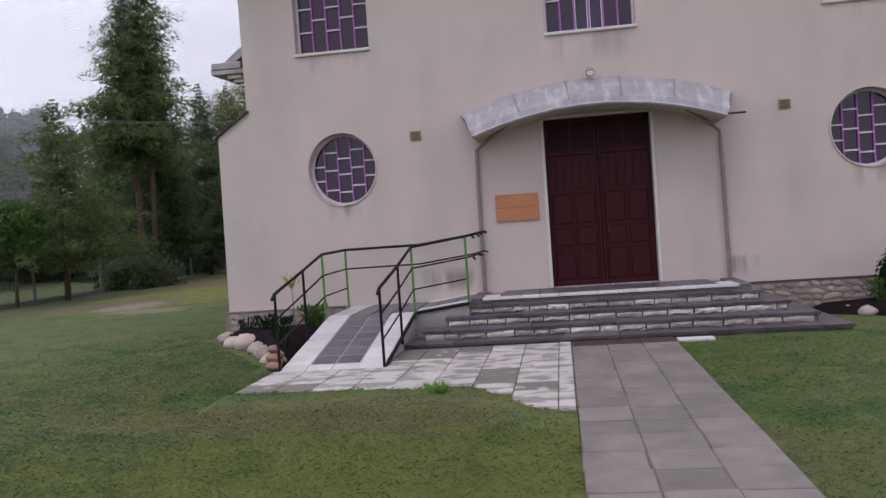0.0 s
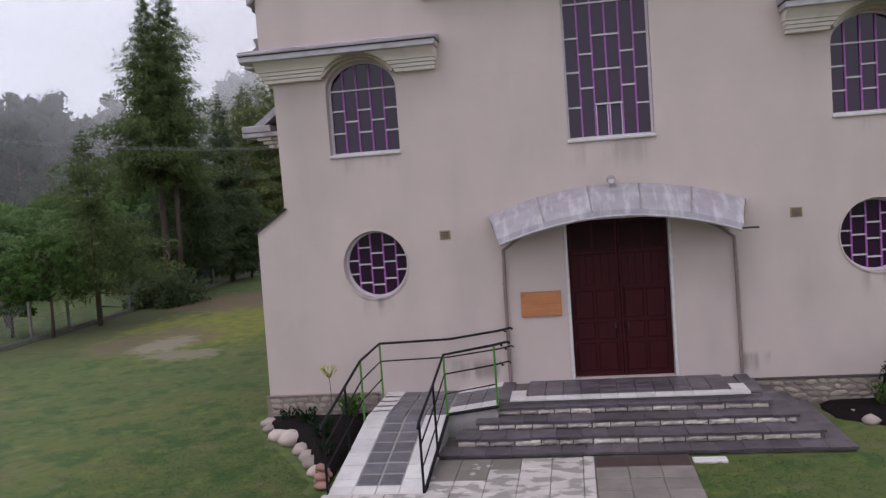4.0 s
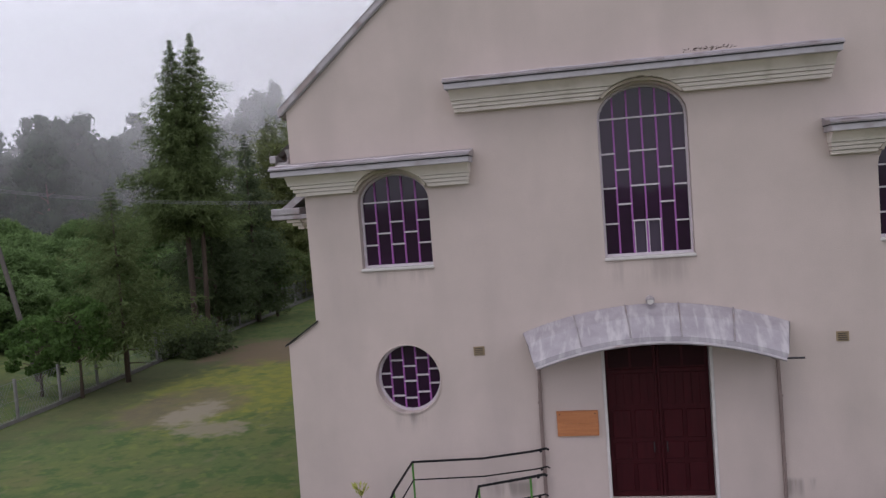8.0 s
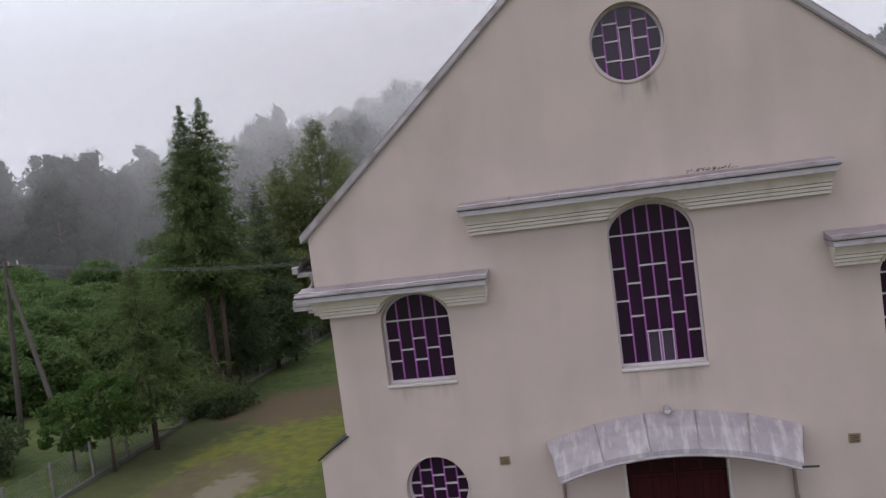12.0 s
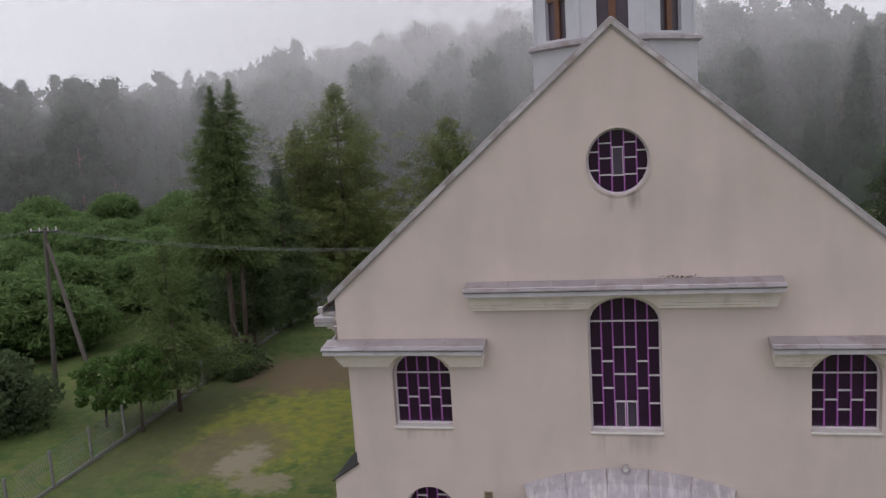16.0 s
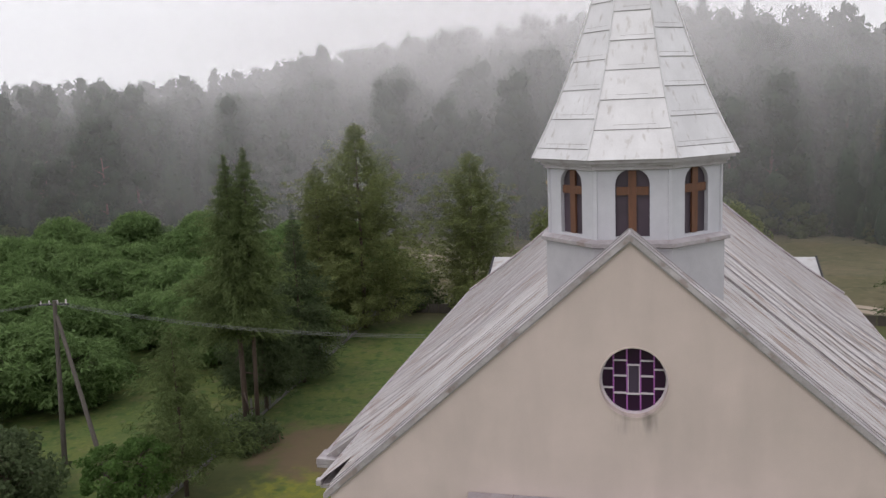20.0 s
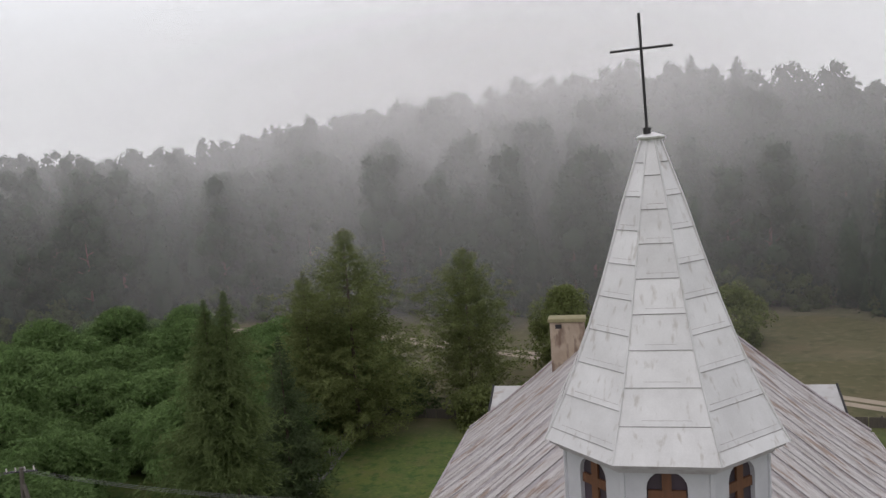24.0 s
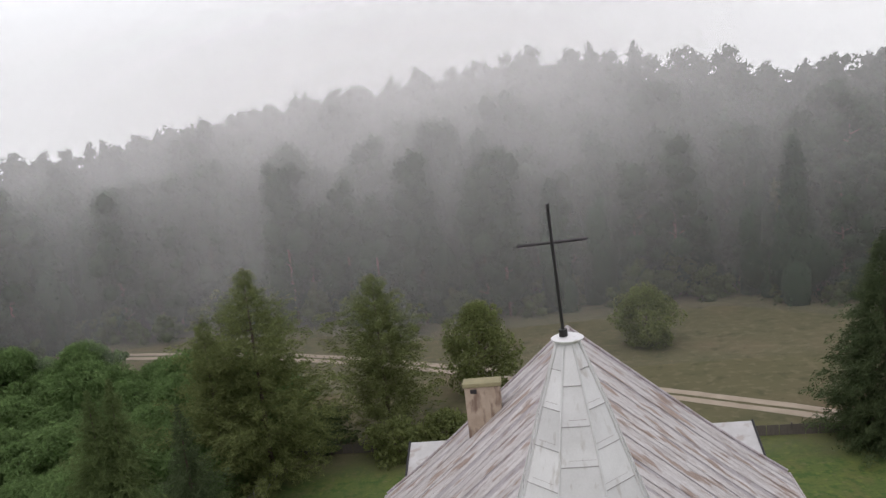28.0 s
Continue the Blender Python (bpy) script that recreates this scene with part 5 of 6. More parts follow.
part("joint_bed", box(-0.37, 0.37, -1.3, 1.3, -0.03, -0.012), JOINT_PALE, ramp, "pale joints between the ramp tiles").matrix_basis = Matrix.Translation((LX + 0.7475, (R0 + R1) / 2 + 0.02, ramp_z((R0 + R1) / 2 + 0.02))) @ tiltx
for r in range(5):
    for k in range(4):
        x, y = LX + 0.19 + 0.37 * k, R1 + 0.2 + 0.355 * r
        place(dark_r if k else white_r, "ramp_tile" if k else "border_tile", ramp, Matrix.Translation((x, y, RZ + 0.0)))
tilty = Matrix.Rotation(-math.atan2(TOP - RZ, 0.93), 4, "Y")
for k in range(3):
    x = MX + 0.17 + 0.305 * k
    z = RZ + (TOP - RZ) * (x - MX) / 0.93
    for r in range(5):
        y = -1.55 + 0.35 * r
        place(white_r if r in (0, 4) else dark_r, "border_tile" if r in (0, 4) else "ramp_tile", ramp, Matrix.Translation((x, y, z)) @ tilty @ Matrix.Diagonal((0.80 if r in (0, 4) else 0.87, 0.78 if r in (0, 4) else 1.0, 1, 1)))
part("edge_angle", tube([(MX + 0.01, -1.77, RZ - 0.03), (-2.28, -1.77, TOP - 0.03)], 0.03, 6), RAIL_BLACK, ramp, "black steel edge of the upper flight")
part("edge_angle", tube([(MX + 0.02, R0, 0.0), (MX + 0.02, R1 + 0.05, RZ - 0.03)], 0.03, 6), RAIL_BLACK, ramp, "black steel edge of the lower flight")


def hand_rail(label, base, posts, ends):
    """base: points along the foot; posts: which of them carry posts, and their paint."""
    t = thing("ramp_railing", label, "railing", group="ramp railings")
    for i, mat in posts:
        x, y, z = base[i]
        p = part("post", tube([(x, y, z - 0.12), (x, y, z + 1.1)], 0.021, 8), mat, t, "green-painted post" if mat is RAIL_GREEN else "")
    for h, rad in ((1.1, 0.024), (0.74, 0.015), (0.38, 0.013)):
        pts = [(x, y, z + h) for x, y, z in (base if h > 0.5 else base[:posts[-1][0] + 1])]
        a, b = Vector(pts[0]), Vector(pts[1])
        start = a - (b - a).normalized() * (0.12 if h == 1.1 else 0.0)
        run = ([tuple(start - Vector((0, 0, 0.05)))] if h == 1.1 else []) + pts
        if ends and h > 0.5:
            x, y, z = run[-1]
            run += [(x + 0.25, y, z + 0.05), (x + 0.30, y, z + 0.02)]
        part("rail", tube(run, rad, 8), RAIL_BLACK, t)
        if h > 0.5:
            x, y, z = run[-2]
            part("bracket", tube([(x - 0.12, y, z - 0.03), (x - 0.12, y + 0.03, z - 0.075), (x - 0.10, y + 0.10, z - 0.085)], 0.016, 6), RAIL_BLACK, t, "black rail bracket")
    return t


hand_rail("black and green steel railing on the wall side of the ramp",
          [(LX, R0 + 0.05, 0.02), (LX, -3.10, 0.27), (LX, -2.0, 0.48), (LX, -0.45, RZ), (-3.35, -0.30, RZ), (-2.35, -0.28, TOP)],
          [(0, RAIL_BLACK), (1, RAIL_BLACK), (2, RAIL_GREEN), (3, RAIL_GREEN)], True)
hand_rail("black and green steel railing on the open side of the ramp",
          [(MX + 0.02, R0 + 0.02, 0.02), (MX + 0.02, -3.1, 0.25), (MX + 0.02, -1.85, RZ), (-2.30, -1.75, TOP)],
          [(0, RAIL_BLACK), (1, RAIL_BLACK), (2, RAIL_GREEN), (3, RAIL_GREEN)], True)

# ---- paving ----
paving = thing("garden_path", "straight path of square grey concrete slabs", "path", kind="structure")
slab = slab_mesh("path_slab", 0.492, 0.486, 0.07, PAVER, 0.010)
wet = slab_mesh("path_slab", 0.492, 0.486, 0.07, WET_SLAB, 0.010)
for r in range(40):
    for k in range(3):
        x, y = -0.38 + 0.5 * k, -3.27 - 0.5 * r
        place(wet if r == 0 else slab, "path_slab", paving, Matrix.Translation((x + rng.uniform(-0.008, 0.008), y + rng.uniform(-0.008, 0.008), 0.035 + rng.uniform(-0.006, 0.006)))
              @ Euler((rng.uniform(-0.012, 0.012), rng.uniform(-0.012, 0.012), rng.uniform(-0.012, 0.012))).to_matrix().to_4x4())
bm = bmesh.new()
add_box(bm, -0.63, 0.87, -23.0, -2.93, -0.05, 0.026)
part("joint_sand", bm, JOINT_SAND, paving, "sandy joints between the slabs")
apron = thing("ramp_apron", "stained pale slabs laid in front of the ramp and steps", "paving", kind="structure")


def turf_line(x):
    """Where the lawn laps over the apron's slabs."""
    return -6.10 - 0.10 * smooth(-4.5, -1.8, x) - 1.45 * smooth(-1.95, -0.75, x) + 0.035 * math.sin(x * 5.3) + 0.025 * math.sin(x * 13.1) + 0.016 * math.sin(x * 41.0)


pale = slab_mesh("apron_slab", 0.490, 0.490, 0.06, PALE_PAVER, 0.008)
damp = slab_mesh("apron_slab", 0.490, 0.490, 0.06, DAMP_PAVER, 0.008)
for r in range(9):
    for k in range(8):
        x, y = -1.07 - 0.5 * k, -3.25 - 0.5 * r
        if (x < -3.1 and y > -4.6) or (k > 5 and y < -6.0) or y < max(turf_line(x - 0.245), turf_line(x + 0.245)) - 0.34:
            continue
        dark = (k > 1 and r == 0) or (k > 2 and r == 1) or (k > 5 and r == 5) or (k, r) in ((1, 4), (0, 6), (1, 5))
        place(damp if dark else pale, "apron_slab", apron, Matrix.Translation((x, y, 0.028 + rng.uniform(-0.004, 0.004))) @ Euler((rng.uniform(-0.01, 0.01), rng.uniform(-0.01, 0.01), rng.uniform(-0.012, 0.012))).to_matrix().to_4x4())
bm = bmesh.new()
add_box(bm, -4.80, -0.62, -5.98, -2.93, -0.05, 0.016)
add_box(bm, -1.30, -0.62, -7.3, -5.981, -0.05, 0.0155)
part("joint_sand", bm, JOINT_SAND, apron, "sandy joints between the slabs")
strip = slab_mesh("apron_strip", 0.17, 0.5, 0.06, PALE_PAVER, 0.008)
for r in range(9):
    place(strip, "apron_slab", apron, Matrix.Translation((-0.73, -3.2 - 0.51 * r, 0.03)))

verts, faces = [], []
cols = [-4.95 + 4.31 * i / 130 for i in range(131)]
for i, x in enumerate(cols):
    for k, (dy, z) in enumerate(((0.03, 0.012), (0.0, 0.044), (-0.08, 0.056), (-0.3, 0.052), (-0.7, 0.03), (-1.3, -0.02))):
        verts.append((x, turf_line(x) + dy, -0.02 + (z + 0.02) * smooth(-4.96, -4.78, x) + (0.006 * noise.noise((x * 6, dy * 9, 3.0)) if k < 4 else 0.0)))
    if i:
        faces += [(6 * i - 6 + k, 6 * i + k, 6 * i + k + 1, 6 * i - 5 + k) for k in range(5)]
tagged(new("lawn_edge", quads_mesh("lawn_edge", verts, faces, bpy.data.materials["lawn_and_field"], True)), "thick turf edge lapping over the paving", "lawn", kind="structure")
loose = slab_mesh("apron_slab", 0.52, 0.22, 0.06, WHITE_TILE, 0.008)
place(loose, "apron_slab", apron, Matrix.Translation((1.16, -3.24, 0.04)))

# ---- plinth, beds, boulders ----


def boulder_mesh(name, mat, seed, rough=0.25, sub=2):
    bm = bmesh.new()
    bmesh.ops.create_icosphere(bm, subdivisions=sub, radius=1.0)
    for v in bm.verts:
        k = 1 + rough * noise.noise(v.co * 1.3 + Vector((seed * 3.1, 0, 0)))
        v.co *= k
    return mesh_of(bm, name, mat, True)


rubble = [boulder_mesh("plinth_stone", RUBBLE, s, 0.5, 1) for s in range(4)]
plinth = thing("plinth", "rough rubble plinth under the rendered wall", "plinth", kind="structure")
bm = bmesh.new()
add_box(bm, -7.36, -4.95, -0.09, -0.003, -0.2, 0.495)
add_box(bm, 2.40, 7.36, -0.09, -0.003, -0.2, 0.495)
part("mortar", bm, PLINTH, plinth, "brownish mortar between the stones")
part("drip_edge", box(-7.38, -4.9, -0.11, 0.0, 0.497, 0.512), PLINTH, plinth, "plaster drip edge")
part("drip_edge", box(2.38, 7.38, -0.11, 0.0, 0.497, 0.520), MORTAR, plinth, "plaster drip edge")
for a, b, deep in ((-7.36, -4.95, 0.010), (2.40, 7.36, 0.022)):
    for r in range(4):
        x = a + 0.08
        while x < b - 0.08:
            w = rng.uniform(0.13, 0.36)
            place(rng.choice(rubble), "plinth_stone", plinth, Matrix.Translation((x + w / 2, -0.088, 0.06 + 0.122 * r + rng.uniform(-0.02, 0.02)))
                  @ Euler((0, rng.uniform(-0.25, 0.25), 0)).to_matrix().to_4x4() @ Matrix.Diagonal((w * 0.52, deep, rng.uniform(0.05, 0.068), 1)))
            x += w


def bed(name, pts, label, heap=1.0):
    bm = bmesh.new()
    cx, cy = sum(p[0] for p in pts) / len(pts), sum(p[1] for p in pts) / len(pts)
    rings = []
    for k, h in ((1.0, -0.03), (0.9, 0.10), (0.6, 0.17), (0.25, 0.20)):
        ring = []
        for i in range(48):
            u = i / 48 * len(pts)
            a, b = pts[int(u) % len(pts)], pts[(int(u) + 1) % len(pts)]
            f = u - int(u)
            x, y = a[0] + (b[0] - a[0]) * f, a[1] + (b[1] - a[1]) * f
            x, y = cx + (x - cx) * k, cy + (y - cy) * k
            ring.append(bm.verts.new((x, y, h * heap + 0.04 * noise.noise((x * 3, y * 3, 0)))))
        rings.append(ring)
    for ra, rb in zip(rings, rings[1:]):
        for i in range(48):
            bm.faces.new((ra[i], ra[(i + 1) % 48], rb[(i + 1) % 48], rb[i]))
    bm.faces.new(rings[-1])
    return tagged(part(name, bm, SOIL, None, smooth=True), label, "flower bed", kind="structure")


bed("bed_left", [(-7.3, -0.1), (-7.1, -0.8), (-6.4, -1.6), (-5.7, -2.5), (-5.2, -3.6), (-4.85, -4.1), (-4.95, -2.0), (-5.0, -0.1)], "dark soil bed beside the ramp", 1.5)
bed("bed_right", [(3.55, -0.1), (3.6, -1.1), (4.3, -1.7), (6.0, -1.9), (8.5, -1.8), (9.5, -0.8), (9.0, 0.5), (7.5, -0.1)], "dark soil bed below the wall")
stones = [boulder_mesh("boulder", BOULDER, s + 10, 0.3, 2) for s in range(5)]


def boulder(x, y, r, squash=0.7):
    r *= 0.85
    ob = new("boulder", rng.choice(stones))
    ob.matrix_basis = Matrix.Translation((x, y, r * squash * 0.55)) @ Euler((0, 0, rng.uniform(0, 6.2))).to_matrix().to_4x4() @ Matrix.Diagonal((r * rng.uniform(0.9, 1.25), r, r * squash, 1))
    tagged(ob, "rounded field boulder edging the flower bed", "boulder", group="bed boulders")


red_stones = [boulder_mesh("edging_stone", RED_STONE, s + 30, 0.3, 2) for s in range(3)]
for x, y, z, r in ((-5.02, -3.72, 0.07, 0.13), (-4.98, -3.98, 0.07, 0.12), (-4.93, -4.2, 0.06, 0.11), (-5.0, -3.86, 0.19, 0.11), (-4.97, -4.1, 0.17, 0.10), (-4.99, -3.98, 0.28, 0.09)):
    ob = new("edging_stone", rng.choice(red_stones))
    ob.matrix_basis = Matrix.Translation((x, y, z)) @ Euler((0, 0, rng.uniform(0, 6.2))).to_matrix().to_4x4() @ Matrix.Diagonal((r * 1.15, r, r * 0.62, 1))
    tagged(ob, "reddish stone stacked at the foot of the ramp", "stone", group="edging stones")
for x, y, r in ((-7.15, -0.55, 0.20), (-7.0, -0.95, 0.17), (-6.62, -1.45, 0.22), (-6.25, -1.8, 0.30), (-5.85, -2.35, 0.21), (-5.62, -2.75, 0.19), (-5.42, -3.1, 0.22), (-5.25, -3.5, 0.17),
                (-6.7, -0.8, 0.13), (4.15, -1.45, 0.17), (4.5, -1.75, 0.20), (4.95, -1.85, 0.24), (5.4, -1.95, 0.19), (5.85, -2.0, 0.23), (6.4, -2.0, 0.2),
                (7.0, -1.95, 0.25), (7.7, -1.9, 0.2), (4.0, -1.0, 0.13)):
    boulder(x, y, r)


# ---- foliage ----
def leaves(name, mat, centres, ways, lengths, widths, rnd, curl=0.25, outward=None):
    """Many small bent leaves: a centre, a way along, a length and a width for each; outward: where their flat sides look, roughly."""
    n = len(centres)
    ways = ways / np.maximum(np.linalg.norm(ways, axis=1, keepdims=True), 1e-6)
    any_dir = rnd.normal(size=(n, 3)) if outward is None else outward + rnd.normal(size=(n, 3)) * 0.45
    side = np.cross(ways, any_dir)
    side /= np.maximum(np.linalg.norm(side, axis=1, keepdims=True), 1e-6)
    up = np.cross(side, ways)
    l, w = lengths[:, None], widths[:, None]
    tip, foot = centres + ways * l * 0.5 - up * l * curl * 0.3, centres - ways * l * 0.5 - up * l * curl * 0.3
    a, b = centres + side * w * 0.5, centres - side * w * 0.5
    verts = np.stack([foot, a, tip, b], 1).reshape(-1, 3)
    me = bpy.data.meshes.new(name)
    me.vertices.add(4 * n)
    me.vertices.foreach_set("co", verts.ravel())
    me.loops.add(4 * n)
    me.loops.foreach_set("vertex_index", np.arange(4 * n))
    me.polygons.add(n)
    me.polygons.foreach_set("loop_start", np.arange(0, 4 * n, 4))
    me.update(calc_edges=True)
    me.materials.append(mat)
    return me


def conifer(h, r, mat, seed, whorls=34, per=7, sprays=9, bare=0.08, droop=0.25, ragged=0.35, size=0.42, power=0.85, twin=0, slim=(0.13, 0.24)):
    """Trunk and needle crown of a pointed tree; returns two meshes."""
    rnd = np.random.RandomState(seed)
    cs, ws, ls = [], [], []
    tops = [(0.0, 0.0, h)] + ([(0.9, 0.4, h * 1.02)] if twin else [])
    for tx, ty, th in tops:
        for i in range(whorls):
            f = i / (whorls - 1)
            z = th * (bare + (1 - bare) * f)
            fall = min(1.0, (1 - f) ** power + 0.02)
            low = 1 - 0.35 * max(0.0, 1 - f / 0.18)
            reach = r * fall * low * (1 + ragged * (rnd.rand() - 0.5) * 1.2)
            layer = 0.95 + 0.22 * math.sin(f * whorls * 0.9 + seed)
            for a in rnd.uniform(0, 2 * math.pi) + np.arange(per) * 2 * math.pi / per + rnd.uniform(-0.35, 0.35, per):
                lump = noise.noise((math.cos(a) * 1.6 + seed, math.sin(a) * 1.6, z * 0.42))
                ln = max(0.10, reach * layer * rnd.uniform(1 - 0.55 * ragged, 1 + 0.45 * ragged) * (1 + 0.7 * ragged * lump))
                count = max(2, int(sprays * (0.35 + ln / r)))
                s = np.sqrt(rnd.uniform(0.10, 1, count))
                d = np.array([math.cos(a), math.sin(a), 0.0])
                p = d * (s * ln)[:, None]
                off = rnd.uniform(-1, 1, (count, 3)) * np.array([0.17, 0.17, 0.10]) * min(0.06 + ln, 2.2)
                p = p + off
                p[:, 2] += z - droop * ln * s ** 1.6 + 0.12 * ln * (s > 0.8)
                p[:, 0] += tx * min(1.0, f * 1.5)
                p[:, 1] += ty * f
                w = d[None] * 0.8 + rnd.normal(size=(count, 3)) * 0.55
                w[:, 2] -= droop
                cs.append(p)
                ws.append(w)
                ls.append(size * rnd.uniform(0.6, 1.3, count) * (0.35 + 0.65 * min(1.0, 1.6 * fall)))
    cs, ws, ls = np.concatenate(cs), np.concatenate(ws), np.concatenate(ls)
    ls = ls * 1.5
    crown = leaves("crown", mat, cs, ws, ls, ls * rnd.uniform(*slim, len(ls)), rnd)
    tr = bmesh.new()
    add_tube(tr, [(0, 0, -0.15), (0.02, 0.01, h * 0.3), (0.0, 0.03, h * 0.65), (0, 0, h * 0.97)], [0.010 * h + 0.04, 0.009 * h, 0.006 * h, 0.01], 7)
    for tx, ty, th in tops[1:]:
        add_tube(tr, [(0.55, 0.2, -0.15), (0.6 + tx * 0.2, ty * 0.3, th * 0.35), (tx, ty, th * 0.95)], [0.009 * h, 0.007 * h, 0.01], 7)
    for i in range(10):
        z = h * (0.1 + 0.07 * i)
        a = rnd.uniform(0, 6.28)
        ln = r * (1 - z / h) * 0.7
        add_tube(tr, [(0, 0, z), (math.cos(a) * ln, math.sin(a) * ln, z - droop * ln * 0.6)], [0.004 * h, 0.008], 4, False)
    return mesh_of(tr, "trunk", BARK, True), crown


def broadleaf(h, r, mat, seed, clumps=26, per=80, z0=0.3, size=0.30, bark=None, tall=1.0, spread=0.33, up=0.3, slim=(0.45, 0.75)):
    """Trunk with limbs and a crown of many leaf clumps; returns two meshes."""
    rnd = np.random.RandomState(seed)
    tr = bmesh.new()
    add_tube(tr, [(0, 0, -0.15), (0.05, 0.02, h * 0.35), (0.0, 0.06, h * 0.8)], [0.014 * h + 0.03, 0.011 * h, 0.01], 7)
    cs, ws, ls = [], [], []
    for i in range(clumps):
        f = (i + 0.5) / clumps
        z = h * (z0 + (0.97 - z0) * f)
        a = i * 2.399 + rnd.uniform(-0.4, 0.4)
        env = math.sin(math.pi * min(1.0, 0.12 + 0.88 * f)) ** 0.6
        ln = r * env * rnd.uniform(0.35, 1.0)
        c = np.array([math.cos(a) * ln, math.sin(a) * ln, z])
        add_tube(tr, [(0, 0, z - 0.25 * ln - 0.1 * h * 0.3), (c[0] * 0.5, c[1] * 0.5, z - 0.05 * ln), tuple(c)], [0.006 * h, 0.004 * h, 0.006], 4, False)
        rad = r * spread * rnd.uniform(0.7, 1.35)
        q = rnd.normal(size=(per, 3))
        q /= np.linalg.norm(q, axis=1, keepdims=True)
        q *= (rnd.uniform(0.25, 1.0, per) ** 0.45)[:, None]
        cs.append(c + q * np.array([rad, rad, rad * 0.75 * tall]))
        w = q + rnd.normal(size=(per, 3)) * 0.7
        w[:, 2] -= up
        ws.append(w)
        ls.append(size * rnd.uniform(0.6, 1.4, per))
    cs, ws, ls = np.concatenate(cs), np.concatenate(ws), np.concatenate(ls)
    return mesh_of(tr, "trunk", bark or BARK, True), leaves("crown", mat, cs, ws, ls, ls * rnd.uniform(*slim, len(ls)), rnd)


def icosphere_of(sub):
    bm = bmesh.new()
    bmesh.ops.create_icosphere(bm, subdivisions=sub, radius=1.0)
    vs, fs = np.array([v.co for v in bm.verts]), [tuple(v.index for v in f.verts) for f in bm.faces]
    bm.free()
    return vs, fs


def wood_tree(h, r, mat, seed, pointed=False, clumps=16, per=60, size=0.55, sub=2, z0=0.12, bark=None):
    """A full forest tree: trunk with limbs, dense inner boughs and a coat of sprays; returns two meshes."""
    rnd = np.random.RandomState(seed)
    ball, tris = icosphere_of(sub)
    tr = bmesh.new()
    add_tube(tr, [(0, 0, -0.3), (0.08, 0.03, h * 0.4), (0.0, 0.05, h * 0.9)], [0.013 * h + 0.03, 0.010 * h, 0.02], 6)
    verts, faces = [], []
    cs, ws, ns, ls = [], [], [], []
    base = 0
    for i in range(clumps):
        f = (i + 0.4 * rnd.rand()) / (clumps - 0.6)
        z = h * (z0 + (0.97 - z0) * f)
        a = i * 2.399 + rnd.uniform(-0.5, 0.5)
        if pointed:
            env = (1 - f) ** 0.8 * (0.75 + 0.25 * min(1.0, f / 0.15)) + 0.05
            off, rad, flat = r * env * rnd.uniform(0.15, 0.6), r * (0.16 + 0.50 * env) * rnd.uniform(0.8, 1.15), 1.15
        else:
            env = math.sin(math.pi * (0.20 + 0.70 * f)) ** 0.6
            off, rad, flat = r * env * rnd.uniform(0.2, 0.85), r * (0.16 + 0.28 * env) * rnd.uniform(0.7, 1.3), 0.72
        c = np.array([math.cos(a) * off, math.sin(a) * off, z])
        shape = np.array([rad, rad, rad * flat * (1.5 if pointed else 1.15)])
        lump = np.array([1 + 0.35 * noise.noise((v[0] * 1.7 + seed, v[1] * 1.7 + i, v[2] * 1.7)) for v in ball])
        verts.append(c + ball * lump[:, None] * shape * 0.76)
        faces += [tuple(k + base for k in t) for t in tris]
        base += len(ball)
        q = rnd.normal(size=(per, 3))
        q /= np.linalg.norm(q, axis=1, keepdims=True)
        cs.append(c + q * shape * rnd.uniform(0.72, 1.28, per)[:, None])
        w = rnd.normal(size=(per, 3)) * 0.7 + q * 0.5
        w[:, 2] += 0.35 if not pointed else -0.6
        ws.append(w)
        ns.append(q)
        ls.append(size * rnd.uniform(0.6, 1.4, per))
        add_tube(tr, [(0, 0, z - 0.3 * off), (c[0] * 0.7, c[1] * 0.7, z)], [0.005 * h, 0.02], 4, False)
    cs, ws, ns, ls = np.concatenate(cs), np.concatenate(ws), np.concatenate(ns), np.concatenate(ls)
    coat = leaves("spray", mat, cs, ws, ls * 1.25, ls * rnd.uniform(0.45, 0.8, len(ls)), rnd, 0.3, ns)
    co = np.empty(len(coat.vertices) * 3)
    coat.vertices.foreach_get("co", co)
    bpy.data.meshes.remove(coat)
    verts.append(co.reshape(-1, 3))
    faces += [tuple(base + 4 * k + j for j in range(4)) for k in range(len(cs))]
    crown = quads_mesh("crown", np.concatenate(verts).tolist(), faces, mat)
    crown.polygons.foreach_set("use_smooth", [len(f) == 3 for f in faces])
    return mesh_of(tr, "trunk", bark or BARK, True), crown


def plant_tree(name, label, x, y, made, group="", rz=0.0, scale=(1, 1, 1), category="tree"):
    trunk, crown = made
    t = thing(name, label, category, group, at=(x, y, ground_z(x, y)), rz=rz)
    t.scale = scale
    place(trunk, "trunk", t)
    place(crown, "crown", t)
    return t


